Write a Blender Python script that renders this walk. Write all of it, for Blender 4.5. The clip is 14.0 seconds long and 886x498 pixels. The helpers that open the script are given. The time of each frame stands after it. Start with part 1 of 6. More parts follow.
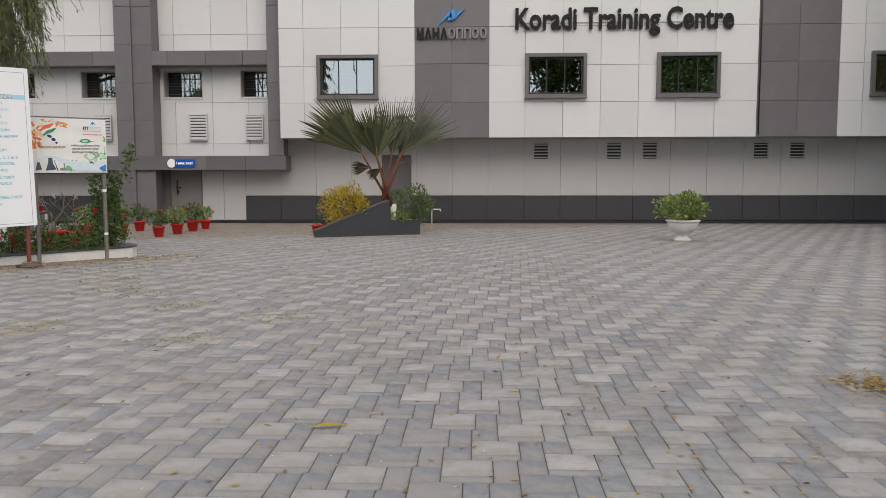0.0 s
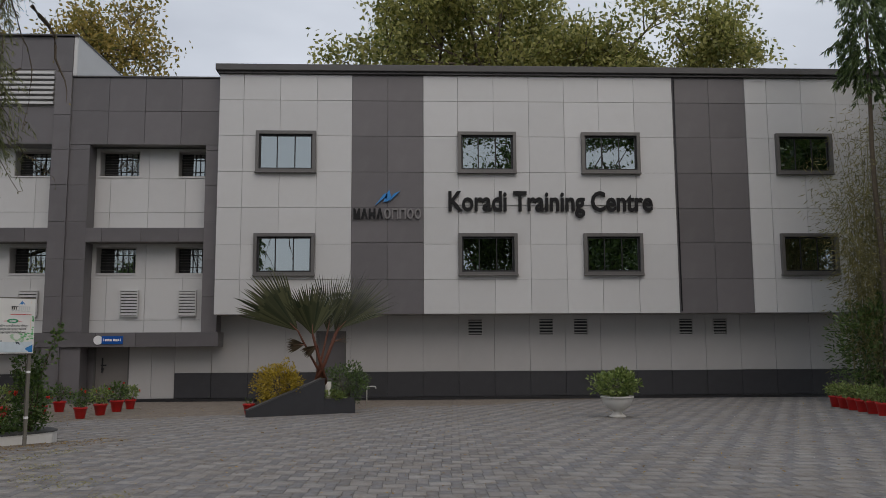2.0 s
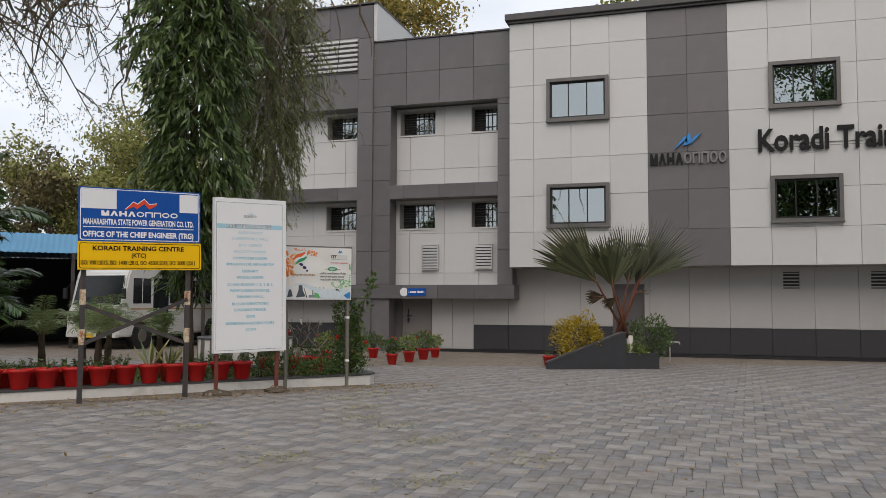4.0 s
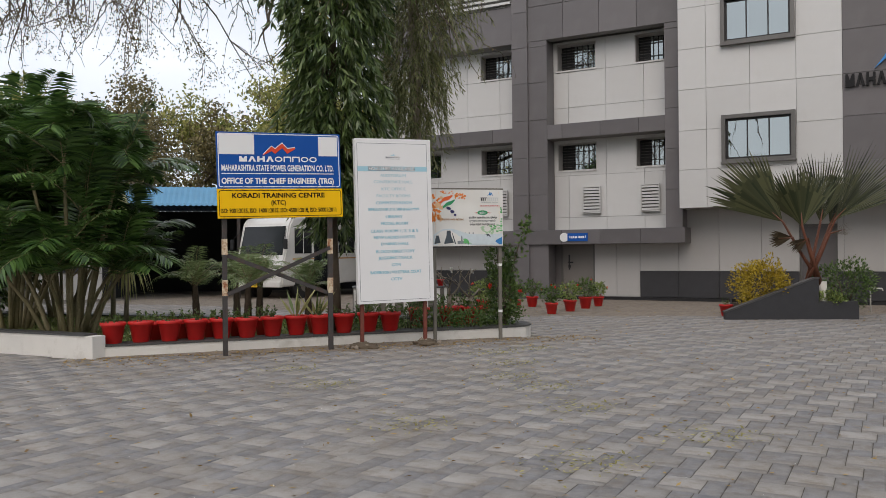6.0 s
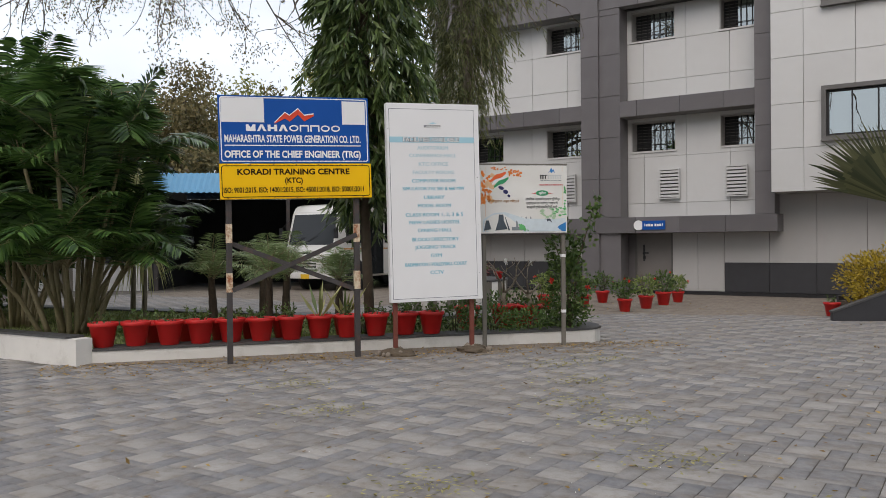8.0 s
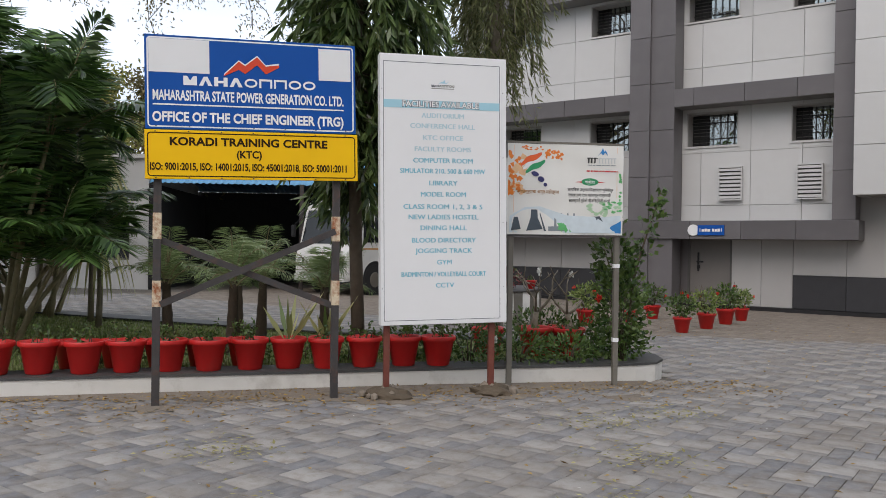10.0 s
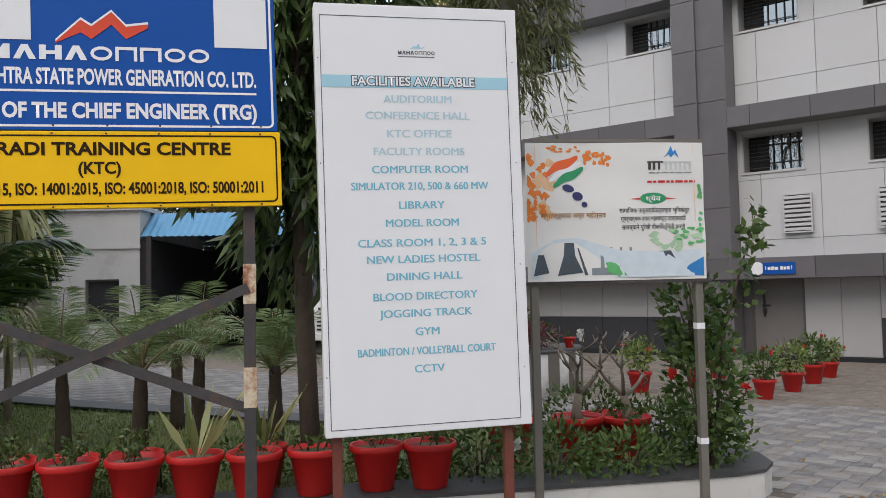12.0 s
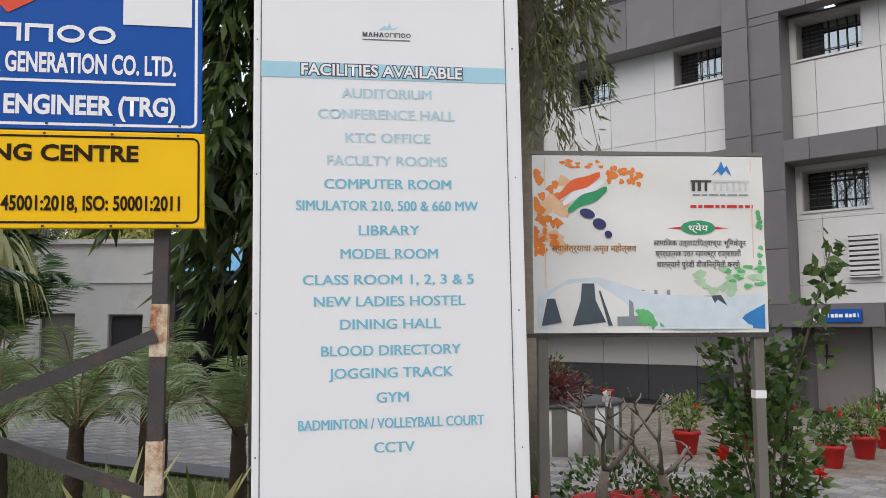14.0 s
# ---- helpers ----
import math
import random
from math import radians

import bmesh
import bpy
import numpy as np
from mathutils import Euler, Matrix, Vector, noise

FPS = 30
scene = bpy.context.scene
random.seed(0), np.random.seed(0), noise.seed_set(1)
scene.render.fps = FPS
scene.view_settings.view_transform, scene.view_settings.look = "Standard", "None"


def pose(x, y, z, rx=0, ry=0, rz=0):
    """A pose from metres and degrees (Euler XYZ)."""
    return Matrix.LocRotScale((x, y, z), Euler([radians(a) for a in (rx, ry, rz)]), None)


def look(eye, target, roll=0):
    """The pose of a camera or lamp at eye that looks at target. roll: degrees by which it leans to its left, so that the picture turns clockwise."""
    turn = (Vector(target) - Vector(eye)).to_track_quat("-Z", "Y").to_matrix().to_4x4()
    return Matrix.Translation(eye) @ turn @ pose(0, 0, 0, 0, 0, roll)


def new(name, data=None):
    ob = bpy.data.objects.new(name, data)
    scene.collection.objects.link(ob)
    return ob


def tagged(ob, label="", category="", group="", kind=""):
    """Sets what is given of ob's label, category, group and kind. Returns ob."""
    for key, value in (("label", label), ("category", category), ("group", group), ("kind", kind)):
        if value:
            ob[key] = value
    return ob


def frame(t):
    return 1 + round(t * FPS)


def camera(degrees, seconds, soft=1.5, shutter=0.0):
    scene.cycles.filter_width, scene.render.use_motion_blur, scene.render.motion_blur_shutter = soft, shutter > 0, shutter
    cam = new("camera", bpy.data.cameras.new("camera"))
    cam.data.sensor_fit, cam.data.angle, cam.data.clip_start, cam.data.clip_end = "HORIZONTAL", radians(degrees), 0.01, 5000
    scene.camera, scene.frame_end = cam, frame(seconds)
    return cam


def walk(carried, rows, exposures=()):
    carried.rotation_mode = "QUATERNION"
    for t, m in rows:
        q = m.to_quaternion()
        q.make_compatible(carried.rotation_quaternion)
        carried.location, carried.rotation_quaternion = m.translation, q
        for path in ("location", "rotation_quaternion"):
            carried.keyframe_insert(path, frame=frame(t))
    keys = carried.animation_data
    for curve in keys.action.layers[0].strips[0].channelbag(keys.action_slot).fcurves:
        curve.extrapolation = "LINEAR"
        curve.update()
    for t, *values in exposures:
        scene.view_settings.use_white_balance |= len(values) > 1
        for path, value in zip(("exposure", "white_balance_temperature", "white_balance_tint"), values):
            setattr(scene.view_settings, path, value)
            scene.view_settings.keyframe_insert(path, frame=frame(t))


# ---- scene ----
cam = camera(57.1, 14.0, soft=0.7)
PATH = [
    (0, (-0.541, -3.688, 1.493), (-0.625, -1.698, 1.307), -0.1),
    (0.5, (-0.578, -3.786, 1.537), (-0.532, -1.787, 1.523), 0.0),
    (1, (-0.615, -3.82, 1.579), (-0.524, -1.828, 1.73), -0.2),
    (1.5, (-0.645, -3.798, 1.606), (-0.553, -1.813, 1.832), -0.2),
    (2, (-0.65, -3.802, 1.606), (-0.567, -1.817, 1.841), -0.3),
    (2.5, (-0.688, -3.741, 1.587), (-0.643, -1.755, 1.822), -0.4),
    (3, (-0.792, -3.584, 1.551), (-0.826, -1.598, 1.782), -0.2),
    (3.5, (-0.941, -3.249, 1.51), (-1.332, -1.298, 1.714), 0.3),
    (4, (-1.086, -2.998, 1.465), (-1.686, -1.094, 1.597), 0.3),
    (4.2, (-1.133, -2.89, 1.461), (-1.78, -1.001, 1.573), 0.2),
    (6.3, (-1.48, -1.581, 1.429), (-2.462, 0.161, 1.427), -0.7),
    (6.5, (-1.524, -1.409, 1.422), (-2.514, 0.328, 1.418), -0.8),
    (7, (-1.696, -0.875, 1.409), (-2.759, 0.819, 1.41), -0.8),
    (7.5, (-1.948, -0.36, 1.402), (-3.016, 1.331, 1.388), -0.4),
    (7.7, (-2.06, -0.161, 1.401), (-3.15, 1.515, 1.384), -0.7),
    (9.8, (-3.409, 2.264, 1.417), (-4.589, 3.879, 1.402), 0.9),
    (10, (-3.541, 2.509, 1.41), (-4.723, 4.122, 1.395), 0.8),
    (10.5, (-3.904, 3.174, 1.409), (-5.129, 4.755, 1.436), 0.4),
    (11, (-4.274, 3.823, 1.426), (-5.499, 5.4, 1.535), -0.3),
    (11.5, (-4.639, 4.431, 1.434), (-5.902, 5.976, 1.563), -0.8),
    (12, (-4.948, 4.957, 1.455), (-6.197, 6.516, 1.56), -1.1),
    (12.5, (-5.196, 5.471, 1.48), (-6.521, 6.959, 1.652), -0.3),
    (13, (-5.37, 5.842, 1.485), (-6.701, 7.325, 1.661), 0.2),
    (13.5, (-5.406, 5.986, 1.51), (-6.722, 7.481, 1.693), 0.1),
    (14, (-5.401, 6.043, 1.514), (-6.733, 7.521, 1.716), -0.0),
]
EXPOSURES = [(0.0, 0.05, 7180, 14.8), (0.5, -0.11, 7180, 14.8), (1.0, -0.47, 7080, 14.8), (1.5, -0.96, 6960, 14.8), (2.6, -1.02, 6960, 14.8), (3.1, -0.73, 6980, 14.8), (3.6, -0.55, 7100, 14.8), (4.0, -0.45, 7200, 14.8), (6.5, -0.35, 7170, 14.8), (7.5, -0.33, 7120, 14.8), (10.0, -0.22, 6900, 14.8), (11.0, -0.16, 6800, 14.8), (12.0, -0.14, 6800, 14.8), (13.0, 0.03, 6850, 14.8), (14.0, 0.03, 6850, 14.8)]
walk(cam, [(t, look(eye, target, roll)) for t, eye, target, roll in PATH], EXPOSURES)

# ---------------------------------------------------------------- world, sun, exposure
world = bpy.data.worlds.new("sky")
scene.world = world
world.use_nodes = True
wn = world.node_tree.nodes
wl = world.node_tree.links
wbg = wn["Background"]
sky = wn.new("ShaderNodeTexSky")
sky.sky_type = "NISHITA"
sky.sun_disc = False
SUN_ELEV, SUN_AZ = radians(42), radians(165)
sky.sun_elevation, sky.sun_rotation = SUN_ELEV, SUN_AZ
sky.air_density, sky.dust_density = 1.0, 2.5
wcoord = wn.new("ShaderNodeTexCoord")
wmap = wn.new("ShaderNodeMapping")
wmap.inputs["Scale"].default_value = (1.0, 1.0, 2.6)
wnoise = wn.new("ShaderNodeTexNoise")
wnoise.inputs["Scale"].default_value = 2.2
wnoise.inputs["Detail"].default_value = 7
wramp = wn.new("ShaderNodeValToRGB")
wramp.color_ramp.elements[0].color = (0.72, 0.72, 0.72, 1)
wramp.color_ramp.elements[0].position, wramp.color_ramp.elements[1].position = 0.36, 0.62
wmix = wn.new("ShaderNodeMix")
wmix.data_type = "RGBA"
wmix.inputs[7].default_value = (12.2, 14.0, 16.2, 1)
wl.new(wcoord.outputs["Generated"], wmap.inputs[0])
wl.new(wmap.outputs[0], wnoise.inputs["Vector"])
wl.new(wnoise.outputs["Fac"], wramp.inputs[0])
wl.new(wramp.outputs[0], wmix.inputs[0])
wl.new(sky.outputs[0], wmix.inputs[6])
wl.new(wmix.outputs[2], wbg.inputs[0])
wbg.inputs[1].default_value = 0.103

sun = new("sun", bpy.data.lights.new("sun", "SUN"))
sun.data.energy, sun.data.angle, sun.data.color = 1.65, radians(50), (1.0, 0.94, 0.87)
sun.matrix_world = look((0, 0, 0), (-math.sin(SUN_AZ) * math.cos(SUN_ELEV), -math.cos(SUN_AZ) * math.cos(SUN_ELEV), -math.sin(SUN_ELEV)))
sun.location = (0, -30, 40)


# ---------------------------------------------------------------- materials
def mat(name, col, rough=0.6, metal=0.0, var=0.12, scale=6.0, bump=0.0, bscale=60.0, col2=None, isl=0.0, obj=0.0, spec=0.5, stain=0.0, coat=0.0, scol=(0.16, 0.12, 0.08), sfrom=0.52):
    """A surface with two scales of tone variation, optional stain colour, fine relief and piece-to-piece variation."""
    m = bpy.data.materials.new(name)
    m.use_nodes = True
    nt = m.node_tree
    n, l = nt.nodes, nt.links
    b = n["Principled BSDF"]
    b.inputs["Roughness"].default_value, b.inputs["Metallic"].default_value = rough, metal
    b.inputs["Specular IOR Level"].default_value = spec
    b.inputs["Coat Weight"].default_value = coat
    tc = n.new("ShaderNodeTexCoord")
    big = n.new("ShaderNodeTexNoise")
    big.inputs["Scale"].default_value, big.inputs["Detail"].default_value = scale * 0.15, 5
    fine = n.new("ShaderNodeTexNoise")
    fine.inputs["Scale"].default_value, fine.inputs["Detail"].default_value = scale, 8
    l.new(tc.outputs["Object"], big.inputs["Vector"])
    l.new(tc.outputs["Object"], fine.inputs["Vector"])
    add = n.new("ShaderNodeMath")
    add.operation = "ADD"
    l.new(big.outputs["Fac"], add.inputs[0])
    l.new(fine.outputs["Fac"], add.inputs[1])
    last = add.outputs[0]
    for amount, node, sock in ((isl, "ShaderNodeNewGeometry", "Random Per Island"), (obj, "ShaderNodeObjectInfo", "Random")):
        if amount:
            g = n.new(node)
            ma = n.new("ShaderNodeMath")
            ma.operation = "MULTIPLY_ADD"
            ma.inputs[1].default_value = amount / max(var, 0.01)
            l.new(g.outputs[sock], ma.inputs[0])
            l.new(last, ma.inputs[2])
            last = ma.outputs[0]
    top = 1.6 + (isl + obj) / max(var, 0.01)
    mr = n.new("ShaderNodeMapRange")
    mr.inputs[1].default_value, mr.inputs[2].default_value = 0.5, top
    l.new(last, mr.inputs[0])
    mix = n.new("ShaderNodeMix")
    mix.data_type = "RGBA"
    lo = [c * (1 - var - (isl + obj) / 2) for c in col]
    hi = list(col2) if col2 else [min(1, c * (1 + var + (isl + obj) / 2)) for c in col]
    mix.inputs[6].default_value, mix.inputs[7].default_value = (*lo, 1), (*hi, 1)
    l.new(mr.outputs[0], mix.inputs[0])
    out = mix.outputs[2]
    if stain:
        st = n.new("ShaderNodeTexNoise")
        st.inputs["Scale"].default_value, st.inputs["Detail"].default_value, st.inputs["Roughness"].default_value = scale * 0.4, 9, 0.7
        l.new(tc.outputs["Object"], st.inputs["Vector"])
        rp = n.new("ShaderNodeMapRange")
        rp.inputs[1].default_value, rp.inputs[2].default_value, rp.inputs[4].default_value = sfrom, sfrom + 0.2, stain
        l.new(st.outputs["Fac"], rp.inputs[0])
        mx = n.new("ShaderNodeMix")
        mx.data_type = "RGBA"
        mx.inputs[7].default_value = (*scol, 1)
        l.new(rp.outputs[0], mx.inputs[0])
        l.new(out, mx.inputs[6])
        out = mx.outputs[2]
    l.new(out, b.inputs["Base Color"])
    if bump:
        bn = n.new("ShaderNodeTexNoise")
        bn.inputs["Scale"].default_value, bn.inputs["Detail"].default_value = bscale, 6
        l.new(tc.outputs["Object"], bn.inputs["Vector"])
        bp = n.new("ShaderNodeBump")
        bp.inputs["Strength"].default_value, bp.inputs["Distance"].default_value = bump, 0.01
        l.new(bn.outputs["Fac"], bp.inputs["Height"])
        l.new(bp.outputs[0], b.inputs["Normal"])
    return m


def leafmat(name, col, col2, rough=0.5, trans=0.25, isl=0.6):
    """Leaf colours spread from leaf to leaf, with light passing through."""
    m = bpy.data.materials.new(name)
    m.use_nodes = True
    n, l = m.node_tree.nodes, m.node_tree.links
    b = n["Principled BSDF"]
    b.inputs["Roughness"].default_value = rough
    g = n.new("ShaderNodeNewGeometry")
    mix = n.new("ShaderNodeMix")
    mix.data_type = "RGBA"
    mix.inputs[6].default_value, mix.inputs[7].default_value = (*col, 1), (*col2, 1)
    l.new(g.outputs["Random Per Island"], mix.inputs[0])
    l.new(mix.outputs[2], b.inputs["Base Color"])
    tr = n.new("ShaderNodeBsdfTranslucent")
    l.new(mix.outputs[2], tr.inputs["Color"])
    ms = n.new("ShaderNodeMixShader")
    ms.inputs[0].default_value = trans
    l.new(b.outputs[0], ms.inputs[1])
    l.new(tr.outputs[0], ms.inputs[2])
    l.new(ms.outputs[0], n["Material Output"].inputs[0])
    return m


M = {}
M["panel"] = mat("silver_panel", (0.55, 0.55, 0.545), 0.42, 0.0, 0.05, 3.0, obj=0.07, bump=0.02, bscale=8, stain=0.12, scol=(0.42, 0.40, 0.37))
# Darker copy of the silver panel for ground floor, soffit, reveals and plain walls.
M["panel_low"] = mat("darker_silver_panel", (0.42, 0.41, 0.40), 0.45, 0.0, 0.05, 3.0, obj=0.03)
M["panel_dark"] = mat("charcoal_panel", (0.125, 0.116, 0.12), 0.42, 0.0, 0.12, 3.0, obj=0.2, stain=0.25, scol=(0.17, 0.16, 0.16))
M["plinth"] = mat("dark_granite", (0.032, 0.032, 0.036), 0.5, 0.0, 0.25, 30, obj=0.05)
M["coping"] = mat("coping_metal", (0.075, 0.072, 0.072), 0.5, 0.1, 0.15, 5)
M["seam"] = mat("joint_backing", (0.2, 0.195, 0.19), 0.8, 0, 0.1, 5)
M["frame"] = mat("window_frame", (0.13, 0.125, 0.12), 0.4, 0.3, 0.1, 10)
M["black"] = mat("black_metal", (0.02, 0.02, 0.022), 0.45, 0.2, 0.2, 20)
M["room"] = mat("unlit_room_shade", (0.05, 0.05, 0.05), 0.9, 0, 0.2, 2)
M["letter"] = mat("black_acrylic", (0.012, 0.012, 0.013), 0.4, 0, 0.1, 10, spec=0.2)
M["letter_grey"] = mat("grey_acrylic", (0.2, 0.19, 0.19), 0.4, 0, 0.1, 10)
M["logo_blue"] = mat("blue_acrylic", (0.02, 0.22, 0.55), 0.35, 0, 0.1, 10)
M["pav_light"] = mat("light_paver", (0.325, 0.305, 0.285), 0.85, 0, 0.2, 14, 0.5, 180, isl=0.14, stain=0.7, sfrom=0.48)
M["pav_mid"] = mat("grey_paver", (0.240, 0.227, 0.218), 0.85, 0, 0.2, 14, 0.5, 180, isl=0.16, stain=0.6, sfrom=0.48)
M["pav_dark"] = mat("slate_paver", (0.188, 0.186, 0.194), 0.85, 0, 0.22, 14, 0.5, 150, isl=0.18, stain=0.6, sfrom=0.48)
M["pav_brown"] = mat("earth_stained_paver", (0.235, 0.195, 0.158), 0.9, 0, 0.22, 14, 0.5, 150, isl=0.14, stain=0.6, scol=(0.15, 0.115, 0.085), sfrom=0.46)
M["ground"] = mat("joint_sand", (0.13, 0.115, 0.095), 0.95, 0, 0.25, 8, 0.5, 120, stain=0.3)


def add_dirt(m, colour, scale, amount):
    """Brown dust trodden over a wide surface in loose patches."""
    n, l = m.node_tree.nodes, m.node_tree.links
    b = n["Principled BSDF"]
    src = b.inputs["Base Color"].links[0].from_socket
    tc = n.new("ShaderNodeTexCoord")
    no = n.new("ShaderNodeTexNoise")
    no.inputs["Scale"].default_value, no.inputs["Detail"].default_value, no.inputs["Roughness"].default_value = scale, 10, 0.68
    rp = n.new("ShaderNodeMapRange")
    rp.inputs[1].default_value, rp.inputs[2].default_value, rp.inputs[4].default_value = 0.42, 0.68, amount
    mx = n.new("ShaderNodeMix")
    mx.data_type = "RGBA"
    mx.inputs[7].default_value = (*colour, 1)
    l.new(tc.outputs["Object"], no.inputs["Vector"])
    l.new(no.outputs["Fac"], rp.inputs[0])
    l.new(rp.outputs[0], mx.inputs[0])
    l.new(src, mx.inputs[6])
    l.new(mx.outputs[2], b.inputs["Base Color"])


for _k in ("light", "mid", "dark"):
    add_dirt(M["pav_" + _k], (0.185, 0.152, 0.12), 0.9, 0.55)
    add_dirt(M["pav_" + _k], (0.30, 0.283, 0.265), 7.0, 0.5)
M["whitewash"] = mat("whitewashed_plaster", (0.66, 0.64, 0.60), 0.8, 0, 0.08, 5, 0.2, 60, stain=0.35)
M["kerb_black"] = mat("black_painted_ledge", (0.06, 0.06, 0.06), 0.6, 0, 0.3, 8, 0.2, 60, stain=0.2)
M["soil"] = mat("soil", (0.10, 0.075, 0.05), 0.95, 0, 0.35, 12, 0.8, 60)
M["grass_base"] = mat("lawn_soil", (0.14, 0.155, 0.06), 0.95, 0, 0.35, 10, 0.8, 60)
M["sign_white"] = mat("white_vinyl", (0.80, 0.80, 0.80), 0.4, 0, 0.03, 4)
M["sign_blue"] = mat("blue_sign_enamel", (0.004, 0.082, 0.36), 0.45, 0, 0.12, 3, spec=0.2)
M["sign_yellow"] = mat("yellow_sign_enamel", (0.92, 0.53, 0.008), 0.45, 0, 0.08, 3, spec=0.2)
M["ink_white"] = mat("white_sign_lettering", (0.84, 0.84, 0.84), 0.5, 0, 0.03, 5)
M["ink_black"] = mat("dark_sign_lettering", (0.03, 0.016, 0.006), 0.6, 0, 0.05, 5, spec=0.1)
M["ink_cyan"] = mat("faded_cyan_lettering", (0.17, 0.50, 0.62), 0.5, 0, 0.12, 3)
M["ink_pale"] = mat("bleached_lettering", (0.44, 0.63, 0.69), 0.5, 0, 0.08, 3)
M["band_cyan"] = mat("pale_cyan_band", (0.36, 0.62, 0.72), 0.5, 0, 0.08, 3)
M["red_logo"] = mat("red_emblem", (0.7, 0.06, 0.02), 0.4, 0, 0.05, 5)
M["post"] = mat("dark_iron_post", (0.05, 0.044, 0.043), 0.65, 0.0, 0.3, 22, 0.3, 80, stain=0.6, scol=(0.13, 0.055, 0.03))
M["post_rust"] = mat("rust_red_post", (0.17, 0.045, 0.03), 0.7, 0.1, 0.3, 14, 0.3, 80, stain=0.4)
M["post_grey"] = mat("grey_square_post", (0.17, 0.155, 0.13), 0.6, 0.2, 0.15, 8, 0.1, 60, stain=0.3)
M["post_white"] = mat("flaking_white_paint", (0.66, 0.56, 0.40), 0.7, 0, 0.12, 32, 0.5, 60, stain=1.0, scol=(0.30, 0.085, 0.025), sfrom=0.44)


def glass():
    m = bpy.data.materials.new("reflective_glass")
    m.use_nodes = True
    n, l = m.node_tree.nodes, m.node_tree.links
    n.remove(n["Principled BSDF"])
    g = n.new("ShaderNodeBsdfGlossy")
    g.inputs["Color"].default_value, g.inputs["Roughness"].default_value = (0.82, 0.9, 0.9, 1), 0.01
    t = n.new("ShaderNodeBsdfTransparent")
    t.inputs["Color"].default_value = (0.16, 0.2, 0.19, 1)
    x = n.new("ShaderNodeMixShader")
    x.inputs[0].default_value = 0.42
    l.new(t.outputs[0], x.inputs[1])
    l.new(g.outputs[0], x.inputs[2])
    l.new(x.outputs[0], n["Material Output"].inputs[0])
    return m


M["glass"] = glass()


# ---------------------------------------------------------------- building helpers
def mesh_ob(name, bm, material, parent=None, label="", loc=None):
    me = bpy.data.meshes.new(name)
    bm.to_mesh(me)
    bm.free()
    me.materials.append(material)
    ob = new(name, me)
    if parent is not None:
        ob.parent = parent
    if loc is not None:
        ob.location = loc
    if label:
        ob["label"] = label
    return ob


def part(name, bm, material, parent, label=""):
    return mesh_ob(name, bm, material, parent, label)


def raw(name, verts, faces, material, parent=None, smooth=False):
    me = bpy.data.meshes.new(name)
    me.from_pydata([tuple(v) for v in verts], [], faces)
    me.materials.append(material)
    if smooth:
        me.polygons.foreach_set("use_smooth", [True] * len(me.polygons))
    ob = new(name, me)
    if parent is not None:
        ob.parent = parent
    return ob


def thing(name, at, label, category, group="", rz=0.0):
    ob = new(name)
    ob.matrix_world = pose(*at, 0, 0, rz)
    return tagged(ob, label, category, group)


def box(bm, x0, x1, y0, y1, z0, z1, bevel=0.0):
    r = bmesh.ops.create_cube(bm, size=1, matrix=Matrix.LocRotScale(((x0 + x1) / 2, (y0 + y1) / 2, (z0 + z1) / 2), None, (abs(x1 - x0), abs(y1 - y0), abs(z1 - z0))))
    if bevel:
        es = list({e for v in r["verts"] for e in v.link_edges})
        bmesh.ops.bevel(bm, geom=es, offset=bevel, segments=2, affect="EDGES", profile=0.6)
    return bm


def boxbm(*a, bevel=0.0):
    return box(bmesh.new(), *a, bevel=bevel)


def bar(bm, a, b, w, h):
    """A rectangular bar from a to b."""
    a, b = Vector(a), Vector(b)
    d = b - a
    q = d.to_track_quat("Y", "Z")
    bmesh.ops.create_cube(bm, size=1, matrix=Matrix.LocRotScale((a + b) / 2, q, (w, d.length, h)))
    return bm


def tube(bm, pts, radii, seg=8, cap=True):
    """A round tube through points with a radius at each."""
    rings = []
    for i, p in enumerate(pts):
        p = Vector(p)
        d = (Vector(pts[min(i + 1, len(pts) - 1)]) - Vector(pts[max(i - 1, 0)])).normalized()
        u = d.orthogonal().normalized() if abs(d.z) < 0.9 else Vector((1, 0, 0))
        u = (u - d * u.dot(d)).normalized()
        w = d.cross(u)
        rings.append([bm.verts.new(p + (u * math.cos(a) + w * math.sin(a)) * radii[i]) for a in (2 * math.pi * k / seg for k in range(seg))])
    for r0, r1 in zip(rings, rings[1:]):
        for k in range(seg):
            f = bm.faces.new((r0[k], r0[(k + 1) % seg], r1[(k + 1) % seg], r1[k]))
            f.smooth = True
    if cap:
        bm.faces.new(rings[0][::-1])
        bm.faces.new(rings[-1])
    return bm


def lathe(bm, profile, seg=24, at=(0, 0, 0)):
    rings = [[bm.verts.new((at[0] + r * math.cos(2 * math.pi * k / seg), at[1] + r * math.sin(2 * math.pi * k / seg), at[2] + z)) for k in range(seg)] for r, z in profile]
    for r0, r1 in zip(rings, rings[1:]):
        for k in range(seg):
            f = bm.faces.new((r0[k], r0[(k + 1) % seg], r1[(k + 1) % seg], r1[k]))
            f.smooth = True
    bm.faces.new(rings[0][::-1])
    bm.faces.new(rings[-1])
    return bm


def prism(bm, prof, y0, y1):
    a = [bm.verts.new((x, y0, z)) for x, z in prof]
    b = [bm.verts.new((x, y1, z)) for x, z in prof]
    bm.faces.new(a)
    bm.faces.new(b[::-1])
    n = len(prof)
    for i in range(n):
        bm.faces.new((a[i], b[i], b[(i + 1) % n], a[(i + 1) % n]))
    return bm


